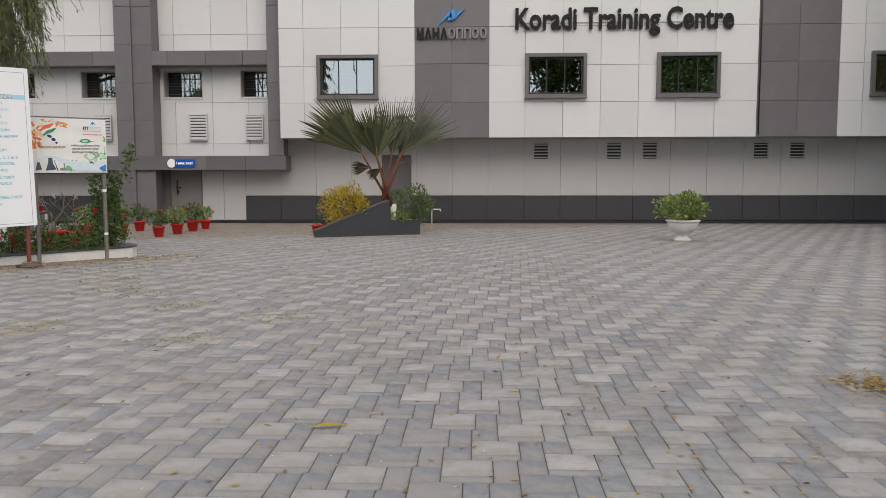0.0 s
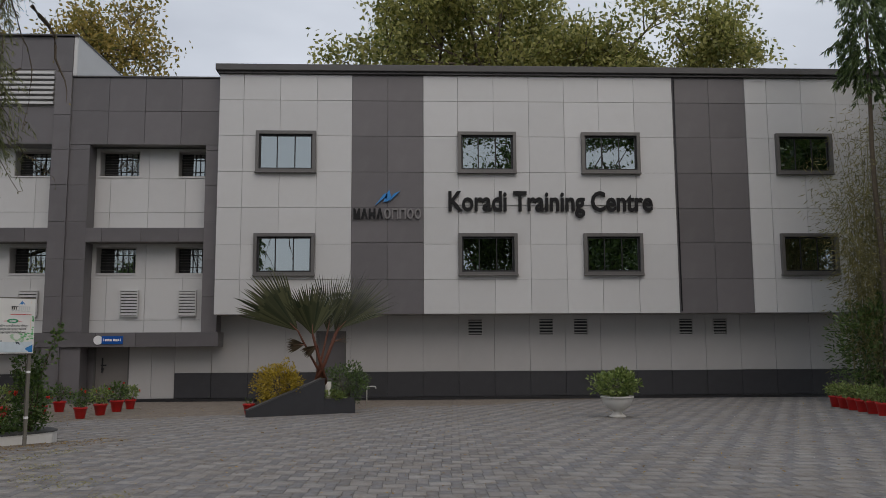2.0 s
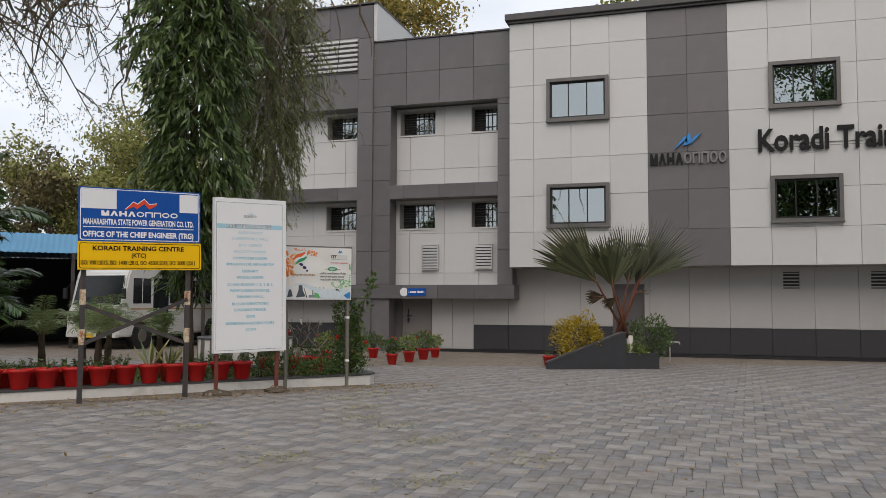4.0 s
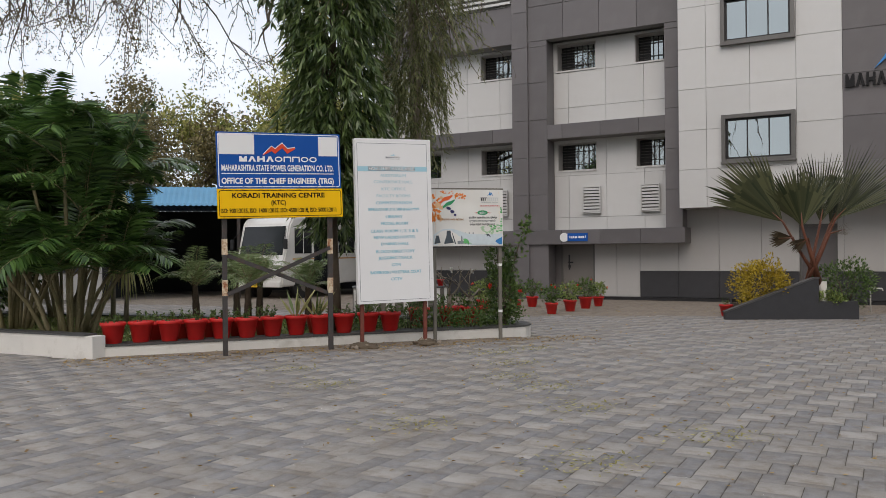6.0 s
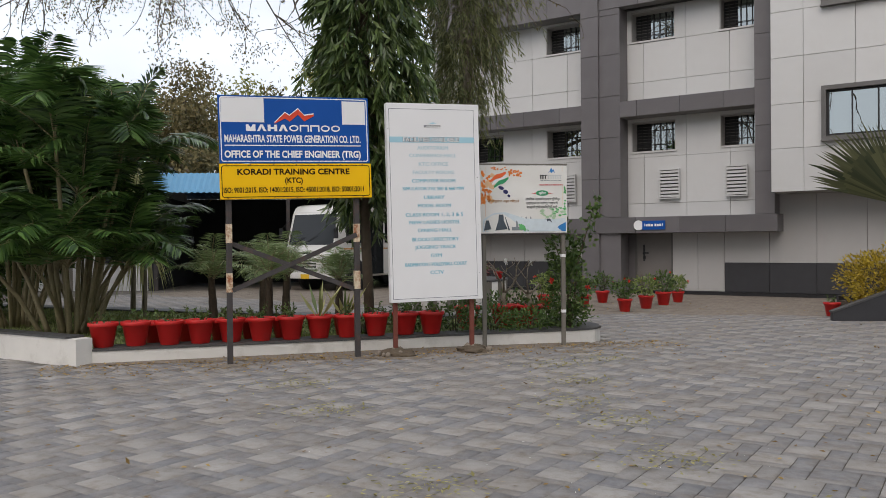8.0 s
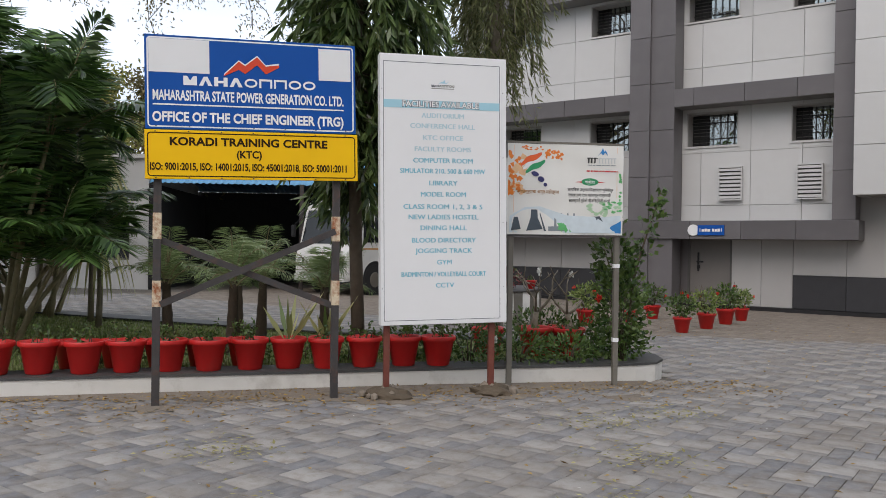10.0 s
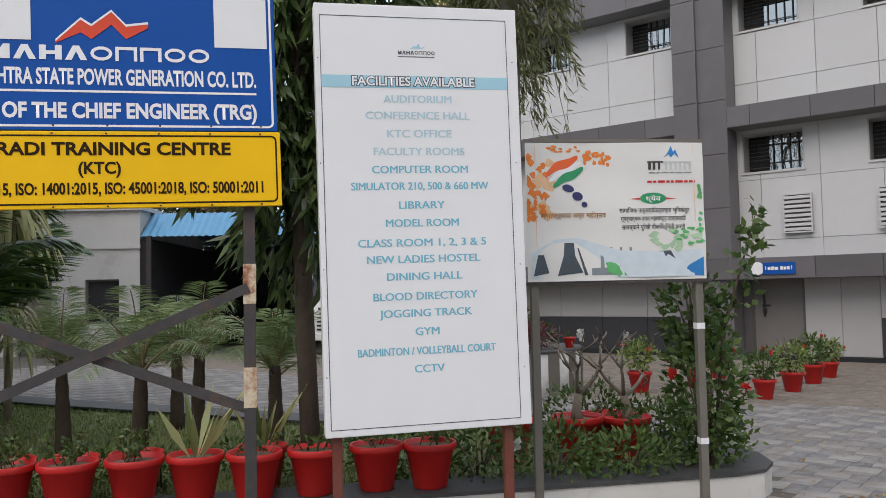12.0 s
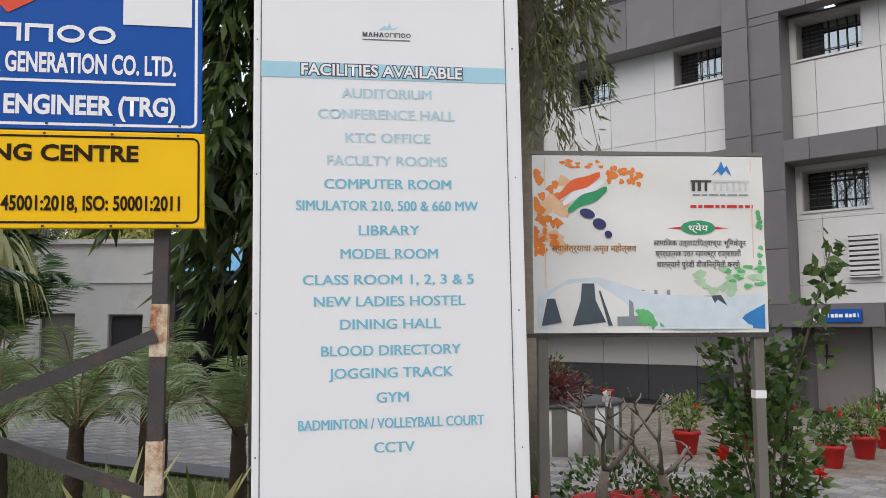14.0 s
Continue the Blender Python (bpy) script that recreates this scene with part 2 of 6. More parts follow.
def ground_z(x, y):
    """The court falls gently towards the building."""
    return -0.0145 * max(0.0, y - 9.0)


PANELS = {}


def panel(x0, x1, z0, z1, y, material, parent, gap=0.009, thick=0.03, nm="panel"):
    """One cladding panel facing -y, with its chamfered edges, on mesh data shared with panels of the same size."""
    w, h = round(x1 - x0 - gap, 3), round(z1 - z0 - gap, 3)
    if w < 0.03 or h < 0.03:
        return
    key = (w, h, material.name)
    if key not in PANELS:
        c = 0.006
        vs = [(sx * (w / 2 - i), yy, sz * (h / 2 - i)) for yy, i in ((0, c), (c, 0), (thick, 0)) for sx, sz in ((-1, -1), (1, -1), (1, 1), (-1, 1))]
        fs = [(0, 1, 2, 3)] + [(o + k, o + 4 + k, o + 4 + (k + 1) % 4, o + (k + 1) % 4) for o in (0, 4) for k in range(4)]
        me = bpy.data.meshes.new(nm)
        me.from_pydata(vs, [], fs)
        me.materials.append(material)
        PANELS[key] = me
    ob = new(nm, PANELS[key])
    ob.parent = parent
    ob.location = ((x0 + x1) / 2, y, (z0 + z1) / 2)


def minus(rects, hole):
    """Rectangles (x0, x1, z0, z1) with a hole cut out."""
    out = []
    a0, a1, b0, b1 = hole
    for x0, x1, z0, z1 in rects:
        if a0 >= x1 or a1 <= x0 or b0 >= z1 or b1 <= z0:
            out.append((x0, x1, z0, z1))
            continue
        if a0 > x0:
            out.append((x0, a0, z0, z1))
        if a1 < x1:
            out.append((a1, x1, z0, z1))
        c0, c1 = max(x0, a0), min(x1, a1)
        if b0 > z0:
            out.append((c0, c1, z0, b0))
        if b1 < z1:
            out.append((c0, c1, b1, z1))
    return out


def cut_panel(x0, x1, z0, z1, holes, y, material, parent, gap, thick=0.03):
    """One panel notched round the openings that fall on it, with joints at its own edges alone."""
    x0, x1, z0, z1 = x0 + gap / 2, x1 - gap / 2, z0 + gap / 2, z1 - gap / 2
    xs = sorted({x0, x1} | {v for h in holes for v in h[:2] if x0 < v < x1})
    zs = sorted({z0, z1} | {v for h in holes for v in h[2:] if z0 < v < z1})

    def solid(i, k):
        if not (0 <= i < len(xs) - 1 and 0 <= k < len(zs) - 1):
            return False
        cx, cz = (xs[i] + xs[i + 1]) / 2, (zs[k] + zs[k + 1]) / 2
        return not any(a < cx < b and c < cz < d for a, b, c, d in holes)

    left = {(i, k) for i in range(len(xs) - 1) for k in range(len(zs) - 1) if solid(i, k)}
    while left:
        cells, todo = [], [min(left)]
        while todo:
            c = todo.pop()
            if c in left:
                left.discard(c)
                cells.append(c)
                todo += [(c[0] + 1, c[1]), (c[0] - 1, c[1]), (c[0], c[1] + 1), (c[0], c[1] - 1)]
        bm = bmesh.new()
        seen = {}

        def at(i, k, back):
            if (i, k, back) not in seen:
                seen[i, k, back] = bm.verts.new((xs[i], y + thick * back, zs[k]))
            return seen[i, k, back]

        for i, k in cells:
            bm.faces.new((at(i, k, 0), at(i + 1, k, 0), at(i + 1, k + 1, 0), at(i, k + 1, 0)))
            for di, dk, a, b in ((-1, 0, (0, 0), (0, 1)), (1, 0, (1, 0), (1, 1)), (0, -1, (0, 0), (1, 0)), (0, 1, (0, 1), (1, 1))):
                if not solid(i + di, k + dk):
                    bm.faces.new((at(i + a[0], k + a[1], 0), at(i + b[0], k + b[1], 0), at(i + b[0], k + b[1], 1), at(i + a[0], k + a[1], 1)))
        bmesh.ops.recalc_face_normals(bm, faces=bm.faces[:])
        part("panel", bm, material, parent)


def clad(xs, zs, y, material, parent, holes=(), gap=0.009):
    for x0, x1 in zip(xs, xs[1:]):
        for z0, z1 in zip(zs, zs[1:]):
            rects = [(x0, x1, z0, z1)]
            for h in holes:
                rects = minus(rects, h)
            if rects == [(x0, x1, z0, z1)]:
                panel(x0, x1, z0, z1, y, material, parent, gap)
            else:
                cut_panel(x0, x1, z0, z1, holes, y, material, parent, gap)


def wall_with_holes(bm, x0, x1, z0, z1, y0, y1, holes):
    rects = [(x0, x1, z0, z1)]
    for h in holes:
        rects = minus(rects, h)
    for r in rects:
        box(bm, r[0], r[1], y0, y1, r[2], r[3])
    return bm


# ---------------------------------------------------------------- training building
building = thing("training_building", (0, 0, 0), "three-storey training centre clad in silver and charcoal panels", "building")

MZ = [2.63, 3.77, 4.94, 6.16, 7.37, 8.60, 9.82, 10.72]
WIN_ROWS = [(3.90, 5.295), (7.34, 8.745)]
WIN_X = [(-5.75, -3.76), (0.985, 2.95), (5.17, 7.165), (11.87, 13.83), (15.9, 17.86)]
main_holes = [(x0 + 0.06, x1 - 0.06, z0 + 0.06, z1 - 0.06) for x0, x1 in WIN_X for z0, z1 in WIN_ROWS]

wall_main = part("wall", wall_with_holes(bmesh.new(), -6.99, 19.4, 2.63, 10.72, 23.032, 23.25, main_holes), M["seam"], building, "upper facade of silver panels with charcoal columns")
clad([-7.0, -6.19, -4.97, -3.74, -2.57], MZ, 23.0, M["panel"], wall_main, main_holes)
clad([-0.17, 0.99, 2.20, 3.40, 4.61, 5.80, 7.02, 8.36], MZ, 23.0, M["panel"], wall_main, main_holes)
clad([10.9, 11.66, 12.87, 14.08, 15.3, 16.5, 17.7, 19.4], MZ, 23.0, M["panel"], wall_main, main_holes)
COLZ = [2.63, 3.77, 5.0, 6.16, 7.37, 8.60, 9.82, 10.72]
clad([-2.57, -1.37, -0.17], COLZ, 23.012, M["panel_dark"], wall_main)
clad([8.36, 9.63, 10.9], COLZ, 23.012, M["panel_dark"], wall_main)
part("wall", boxbm(-6.99, -6.79, 23.25, 32, 2.63, 10.72), M["panel"], building, "return wall of silver panels")
part("wall", boxbm(19.2, 19.4, 23.25, 32, -0.4, 10.72), M["panel"], building, "return wall of silver panels")
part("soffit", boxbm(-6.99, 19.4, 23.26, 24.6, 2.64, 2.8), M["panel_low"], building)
bm = bmesh.new()
box(bm, -7.12, 19.5, 22.80, 32.1, 10.80, 11.02, 0.02)
box(bm, -7.05, 19.45, 22.9, 32.0, 10.725, 10.80)
part("roof", bm, M["coping"], building, "flat roof with projecting charcoal coping")
part("drainpipe", tube(bmesh.new(), [(8.42, 22.96, 10.7), (8.42, 22.96, 2.7)], [0.02, 0.02]), M["black"], building)


def cap_window(parent, x0, x1, z0, z1, y):
    """A window in a projecting mitred surround: frame, sill, two mullions and three reflective panes."""
    w = part("window", wall_with_holes(bmesh.new(), x0, x1, z0, z1, y - 0.13, y + 0.1, [(x0 + 0.11, x1 - 0.11, z0 + 0.11, z1 - 0.11)]), M["frame"], parent, "window in a projecting grey metal surround")
    part("window_sill", boxbm(x0 - 0.015, x1 + 0.015, y - 0.16, y, z0 - 0.025, z0 + 0.02, bevel=0.006), M["frame"], w)
    a, b, c, d = x0 + 0.112, x1 - 0.112, z0 + 0.112, z1 - 0.112
    part("window_frame", wall_with_holes(bmesh.new(), a, b, c, d, y - 0.02, y + 0.06, [(a + 0.055, b - 0.055, c + 0.055, d - 0.055)]), M["black"], w)
    step = (b - a) / 3
    for k in (1, 2):
        part("mullion", boxbm(a + k * step - 0.014, a + k * step + 0.014, y - 0.015, y + 0.05, c + 0.055, d - 0.055), M["black"], w)
    for k in range(3):
        p0, p1 = a + k * step + 0.02, a + (k + 1) * step - 0.02
        t = random.uniform(-0.004, 0.004)
        bmp = bmesh.new()
        vs = [bmp.verts.new(v) for v in ((p0, y + 0.01 + t, c + 0.05), (p1, y + 0.01 - t, c + 0.05), (p1, y + 0.01 - t, d - 0.05), (p0, y + 0.01 + t, d - 0.05))]
        bmp.faces.new(vs)
        part("pane", bmp, M["glass"], w)


for x0, x1 in WIN_X:
    for z0, z1 in WIN_ROWS:
        cap_window(building, x0, x1, z0, z1, 23.0)
# One flat slab; the rooms' darkness is painted into its colour.
part("interior", boxbm(-6.7, 19.1, 23.9, 24.0, 2.9, 10.6), M["room"], building, "dark slab standing for the unlit rooms behind the glass")

# ground floor, set back under the overhang
VENT_X = [1.35, 3.80, 5.0, 8.68, 9.88]
gholes = [(x, x + 0.53, 1.93, 2.51) for x in VENT_X]
DOOR_P = (-3.81, -2.80, -0.3, 2.10)
DOOR_L = (-11.62, -10.05, -0.3, 1.62)
gf = part("wall", wall_with_holes(bmesh.new(), -18.0, 19.2, -0.6, 2.64, 24.232, 24.45, gholes + [DOOR_P, (-11.62, -10.05, -0.6, 1.75)]), M["seam"], building, "set-back ground floor wall of darker silver panels")
GX = [-8.53 + 1.225 * k for k in range(0, 24)]
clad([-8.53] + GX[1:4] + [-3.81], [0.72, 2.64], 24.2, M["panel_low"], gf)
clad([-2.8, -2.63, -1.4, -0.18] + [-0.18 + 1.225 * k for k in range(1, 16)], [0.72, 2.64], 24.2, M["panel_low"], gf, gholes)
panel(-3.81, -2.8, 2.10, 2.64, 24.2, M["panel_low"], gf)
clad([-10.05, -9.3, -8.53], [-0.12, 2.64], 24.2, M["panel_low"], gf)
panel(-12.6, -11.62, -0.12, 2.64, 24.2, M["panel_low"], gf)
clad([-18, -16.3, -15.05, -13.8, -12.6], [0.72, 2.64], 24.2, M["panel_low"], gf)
PX = [-8.53 + 1.225 * k for k in range(4)] + [-3.81]
for xs in (PX, [-2.8, -1.4, -0.18] + [-0.18 + 1.225 * k for k in range(1, 16)], [-18, -16.3, -15.05, -13.8, -12.6]):
    clad(xs, [-0.12, 0.72], 24.17, M["plinth"], gf)
part("plinth_kerb", boxbm(-18, 19.2, 24.1, 24.24, -0.6, -0.125), M["black"], building)


def vent(parent, x0, x1, z0, z1, y, material, n=5, dark=True):
    """A louvre: frame, dark recess and slats that lean outwards."""
    v = part("vent", wall_with_holes(bmesh.new(), x0, x1, z0, z1, y - 0.02, y + 0.06, [(x0 + 0.03, x1 - 0.03, z0 + 0.03, z1 - 0.03)]), material, parent)
    part("backing", boxbm(x0 + 0.02, x1 - 0.02, y + 0.07, y + 0.09, z0 + 0.02, z1 - 0.02), M["black"] if dark else M["frame"], v)
    h = (z1 - z0 - 0.06) / n
    for k in range(n):
        z = z0 + 0.03 + h * (k + 0.5)
        part("slat", bar(bmesh.new(), (x0 + 0.03, y + 0.015, z), (x1 - 0.03, y + 0.015, z), 0.05, h * (0.34 if dark else 0.62)), material, v)


for x in VENT_X:
    vent(building, x, x + 0.53, 1.93, 2.51, 24.2, M["panel_low"], 5)


def plain_door(parent, x0, x1, z0, z1, y, material, label):
    d = part("door", boxbm(x0 + 0.05, x1 - 0.05, y, y + 0.05, z0, z1 - 0.05, bevel=0.004), material, parent, label)
    part("door_frame", wall_with_holes(bmesh.new(), x0, x1, z0, z1, y - 0.05, y + 0.1, [(x0 + 0.06, x1 - 0.06, z0 - 1, z1 - 0.06)]), M["frame"], d)
    return d


plain_door(building, -3.81, -2.8, -0.2, 2.10, 24.33, M["panel_dark"], "closed charcoal service door")
M["door_grey"] = mat("grey_brown_door_paint", (0.19, 0.175, 0.165), 0.5, 0, 0.08, 4)
d = plain_door(building, -11.24, -10.05, -0.25, 1.78, 24.3, M["door_grey"], "closed grey flush door with a black latch")
bm = bmesh.new()
box(bm, -11.0, -10.82, 24.255, 24.29, 0.98, 1.02)
box(bm, -10.97, -10.93, 24.24, 24.28, 0.75, 1.25)
box(bm, -10.98, -10.9, 24.235, 24.27, 0.82, 0.92, 0.01)
part("latch", bm, M["black"], d)
part("door_jamb", boxbm(-11.62, -11.24, 24.28, 24.34, -0.3, 1.8), M["panel_dark"], building)

# left wing: charcoal grid in front of recessed silver bays
wing = part("wall", boxbm(-12.05, -7.02, 23.535, 23.9, 8.4, 10.72), M["seam"], building, "charcoal parapet of the wing")
clad([-12.06, -10.82, -9.6, -8.38, -7.02], [8.39, 9.55, 10.72], 23.5, M["panel_dark"], wing)
part("coping", boxbm(-12.05, -7.0, 23.45, 32, 10.722, 10.77), M["coping"], building)
BAYS = [
    ([-11.4, -10.88, -9.59, -8.34, -7.52], [(-11.28, -9.91), (-8.62, -7.45)]),
    ([-18.0, -17.0, -15.9, -14.66, -13.4, -12.62], [(-17.1, -15.75), (-14.16, -12.9)]),
]
LZ = [(7.41, 8.33), (4.06, 4.99)]
small_windows = []
for xs, wins in BAYS:
    holes = [(a, b, c, d) for a, b in wins for c, d in LZ]
    small_windows += holes
    w = part("wall", wall_with_holes(bmesh.new(), xs[0] - 0.3, xs[-1] + 0.3, 2.08, 8.45, 24.162, 24.3, holes), M["seam"], building, "recessed bay of silver panels")
    clad(xs, [5.56, 6.18, 7.37, 8.40], 24.13, M["panel"], w, holes)
    clad(xs, [2.08, 2.5, 3.9, 5.09], 24.13, M["panel"], w, holes)
    for z0, z1, yy in ((5.08, 5.56, 23.5),):
        b = part("band", boxbm(xs[0], xs[-1], yy + 0.03, 24.12, z0, z1), M["seam"], building, "charcoal floor band")
        clad([xs[0]] + xs[1:-1] + [xs[-1]], [z0, z1], yy, M["panel_dark"], b)
for x0, x1, yy, z1 in ((-12.62, -12.06, 23.42, 12.1), (-12.06, -11.4, 23.5, 8.39), (-7.52, -7.02, 23.5, 8.39)):
    z0 = 2.08 if x0 > -8 else -0.35
    c = part("column", boxbm(x0, x1, yy + 0.03, 24.128, z0, z1), M["seam"], building, "charcoal panelled column")
    zz = [z0] + [z for z in (2.08, 3.25, 4.5, 5.75, 7.0, 8.2, 9.4, 10.9) if z0 < z < z1 - 0.1] + [z1]
    clad([x0, x1], zz, yy, M["panel_dark"], c)
    part("column_side", boxbm(x1 - 0.012, x1 + 0.004, yy + 0.002, 24.125, z0, min(z1, 8.38)), M["panel_dark"], c)
    part("column_side", boxbm(x0 - 0.004, x0 + 0.012, yy + 0.002, 24.125, z0, min(z1, 8.38)), M["panel_dark"], c)
f = part("fascia", boxbm(-18.0, -6.93, 23.43, 24.2, 1.60, 2.075), M["panel_dark"], building, "charcoal canopy fascia over the door")
clad([-18, -15, -12.2, -10.9, -9.6, -8.3, -6.92], [1.60, 2.08], 23.4, M["panel_dark"], f)


def grille_window(parent, x0, x1, z0, z1, y):
    """A deep-set window: reveal, dark frame, louvred glass strips and security bars."""
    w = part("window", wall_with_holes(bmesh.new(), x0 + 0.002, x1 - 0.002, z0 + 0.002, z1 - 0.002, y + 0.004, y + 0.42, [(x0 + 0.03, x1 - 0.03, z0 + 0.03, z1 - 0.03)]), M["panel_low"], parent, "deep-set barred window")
    part("window_sill", boxbm(x0 - 0.02, x1 + 0.02, y - 0.03, y + 0.3, z0 - 0.03, z0 + 0.015), M["panel"], w)
    # dark plate in place of a room, its shade put into the colour
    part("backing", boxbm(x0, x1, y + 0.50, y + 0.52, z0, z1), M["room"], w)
    mid = x0 + (x1 - x0) * 0.36
    for k in range(9):
        z = z0 + 0.07 + k * (z1 - z0 - 0.1) / 9
        part("slat", bar(bmesh.new(), (x0 + 0.05, y + 0.40, z), (mid, y + 0.40, z), 0.05, 0.012), M["frame"], w)
    bmp = bmesh.new()
    bmp.faces.new([bmp.verts.new(v) for v in ((mid, y + 0.41, z0 + 0.04), (x1 - 0.04, y + 0.41, z0 + 0.04), (x1 - 0.04, y + 0.41, z1 - 0.04), (mid, y + 0.41, z1 - 0.04))])
    part("pane", bmp, M["glass"], w)
    n = 7
    for k in range(1, n):
        x = x0 + 0.03 + k * (x1 - x0 - 0.06) / n
        part("bar", boxbm(x - 0.009, x + 0.009, y + 0.36, y + 0.378, z0 + 0.03, z1 - 0.03), M["black"], w)
    for zz in (z0 + 0.25, z1 - 0.25):
        part("bar", boxbm(x0 + 0.03, x1 - 0.03, y + 0.35, y + 0.362, zz - 0.01, zz + 0.01), M["black"], w)


for a, b, c, e in small_windows:
    grille_window(building, a, b, c, e, 24.13)
for x0, x1 in ((-10.39, -9.77), (-8.45, -7.84), (-13.75, -13.1)):
    vent(building, x0, x1, 2.62, 3.5, 24.03, M["panel"], 8, False)
# tall stair block behind the wing with its roof louvre
ub = part("wall", boxbm(-18.0, -12.63, 23.535, 31, 8.40, 12.1), M["seam"], building, "charcoal upper block")
clad([-18, -16.3, -15.05, -13.8, -12.63], [8.40, 9.68], 23.5, M["panel_dark"], ub)
clad([-18, -16.3, -15.05, -13.8, -12.63], [10.98, 12.15], 23.5, M["panel_dark"], ub)
part("wall", boxbm(-12.05, -11.92, 23.45, 31, 10.73, 12.15), M["panel"], building, "pale return of the upper block")
part("coping", boxbm(-18.05, -11.90, 23.38, 31.1, 12.15, 12.2), M["coping"], building)
lv = part("roof_louvre", boxbm(-18, -12.64, 23.50, 23.534, 9.69, 10.97), M["seam"], building)
for k in range(7):
    z = 9.80 + k * 0.175
    part("slat", bar(bmesh.new(), (-18, 23.44, z), (-12.66, 23.44, z), 0.09, 0.08), M["panel"], lv)
part("wall", boxbm(-18.2, -18.0, 23.5, 31, -0.4, 12.15), M["panel_low"], building, "plain end wall of the wing")
part("wall", boxbm(-18.0, 19.4, 31, 31.3, -0.4, 10.7), M["panel_low"], building, "plain rear wall")


# ---------------------------------------------------------------- writing on the facade
def text_mesh(body, size, extrude=0.0, bold=0.0, align="CENTER", width=None, spacing=1.0):
    """Lettering as a mesh in the xz-plane facing -y, its middle on the origin's x, its base line at z=0; width: stretched or squeezed to it."""
    cu = bpy.data.curves.new("text", "FONT")
    cu.body, cu.size, cu.extrude, cu.offset, cu.align_x, cu.space_character = body, size, extrude, bold, align, spacing
    cu.resolution_u = 3
    ob = bpy.data.objects.new("text", cu)
    scene.collection.objects.link(ob)
    dg = bpy.context.evaluated_depsgraph_get()
    dg.update()
    me = bpy.data.meshes.new_from_object(ob.evaluated_get(dg))
    bpy.data.objects.remove(ob)
    me.materials.clear()
    me.transform(Matrix.Rotation(radians(90), 4, "X"))
    if width:
        xs = [v.co.x for v in me.vertices]
        k = width / (max(xs) - min(xs))
        me.transform(Matrix.Diagonal((k, 1, 1, 1)))
    return me


def lettering(name, body, size, material, parent, at, extrude=0.0, bold=0.0, width=None, align="CENTER", label=""):
    me = text_mesh(body, size, extrude, bold, align, width)
    me.materials.append(material)
    ob = new(name, me)
    if parent is not None:
        ob.parent = parent
    ob.location = at
    if label:
        ob["label"] = label
    return ob


name_sign = thing("building_name_sign", (4.08, 22.93, 6.06), "black raised lettering naming the training centre on silver panels", "sign")
lettering("lettering", "Koradi Training Centre", 0.93, M["letter"], name_sign, (0, 0, 0), 0.035, 0.022, 6.88)
part("standoff", boxbm(-3.2, 3.2, 0.03, 0.07, 0.2, 0.26), M["panel"], name_sign)
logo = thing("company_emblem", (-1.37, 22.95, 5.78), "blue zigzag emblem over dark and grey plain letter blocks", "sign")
bm = bmesh.new()
for prof in ([(-0.42, 0.44), (-0.1, 0.72), (0.0, 0.62), (-0.02, 0.86), (-0.12, 0.84)], [(-0.14, 0.56), (0.02, 0.6), (0.14, 0.7), (0.06, 0.98), (-0.04, 0.84)], [(0.06, 0.58), (0.42, 0.94), (0.2, 0.84), (0.12, 0.72)]):
    prism(bm, prof, -0.02, 0.04)
part("emblem", bm, M["logo_blue"], logo, "blue zigzag emblem")
MARK_SHAPES = ["notched", "wedge", "bars", "wedge", "ring", "frame", "frame", "ring", "ring"]


def mark_shape(bm, kind, x0, x1, z0, z1, y0, y1, t):
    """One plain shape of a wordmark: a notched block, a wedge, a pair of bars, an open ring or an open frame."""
    w, h = x1 - x0, z1 - z0
    if kind == "notched":
        prism(bm, [(x0, z0), (x1, z0), (x1, z1), (x1 - 0.28 * w, z1), ((x0 + x1) / 2, z0 + 0.5 * h), (x0 + 0.28 * w, z1), (x0, z1)], y0, y1)
    elif kind == "wedge":
        prism(bm, [(x0, z0), (x0 + 0.3 * w, z0), (x0 + 0.5 * w, z0 + 0.6 * h), (x0 + 0.7 * w, z0), (x1, z0), (x0 + 0.64 * w, z1), (x0 + 0.36 * w, z1)], y0, y1)
    elif kind == "bars":
        box(bm, x0, x0 + 0.3 * w, y0, y1, z0, z1)
        box(bm, x0 + 0.3 * w, x0 + 0.7 * w, y0, y1, z0 + 0.36 * h, z0 + 0.62 * h)
        box(bm, x1 - 0.3 * w, x1, y0, y1, z0, z1)
    elif kind == "frame":
        box(bm, x0, x0 + t, y0, y1, z0, z1)
        box(bm, x1 - t, x1, y0, y1, z0, z1)
        box(bm, x0 + t, x1 - t, y0, y1, z1 - t, z1)
    else:
        n, cx, cz = 14, (x0 + x1) / 2, (z0 + z1) / 2
        for k in range(n):
            a, b = 2 * math.pi * k / n, 2 * math.pi * (k + 1) / n
            prism(bm, [(cx + (w / 2 - i) * math.cos(q), cz + (h / 2 - i) * math.sin(q)) for i, q in ((0, a), (0, b), (t, b), (t, a))], y0, y1)
    return bm


def wordmark(parent, x0, x1, z0, z1, y0, y1, dark, pale, t):
    """Nine plain shapes in a row, the first four heavy, the rest thin."""
    step = (x1 - x0) / 9
    for k, kind in enumerate(MARK_SHAPES):
        a = x0 + k * step
        part("letter_block", mark_shape(bmesh.new(), kind, a + 0.05 * step, a + 0.93 * step, z0, z1, y0, y1, t), dark if k < 4 else pale, parent)


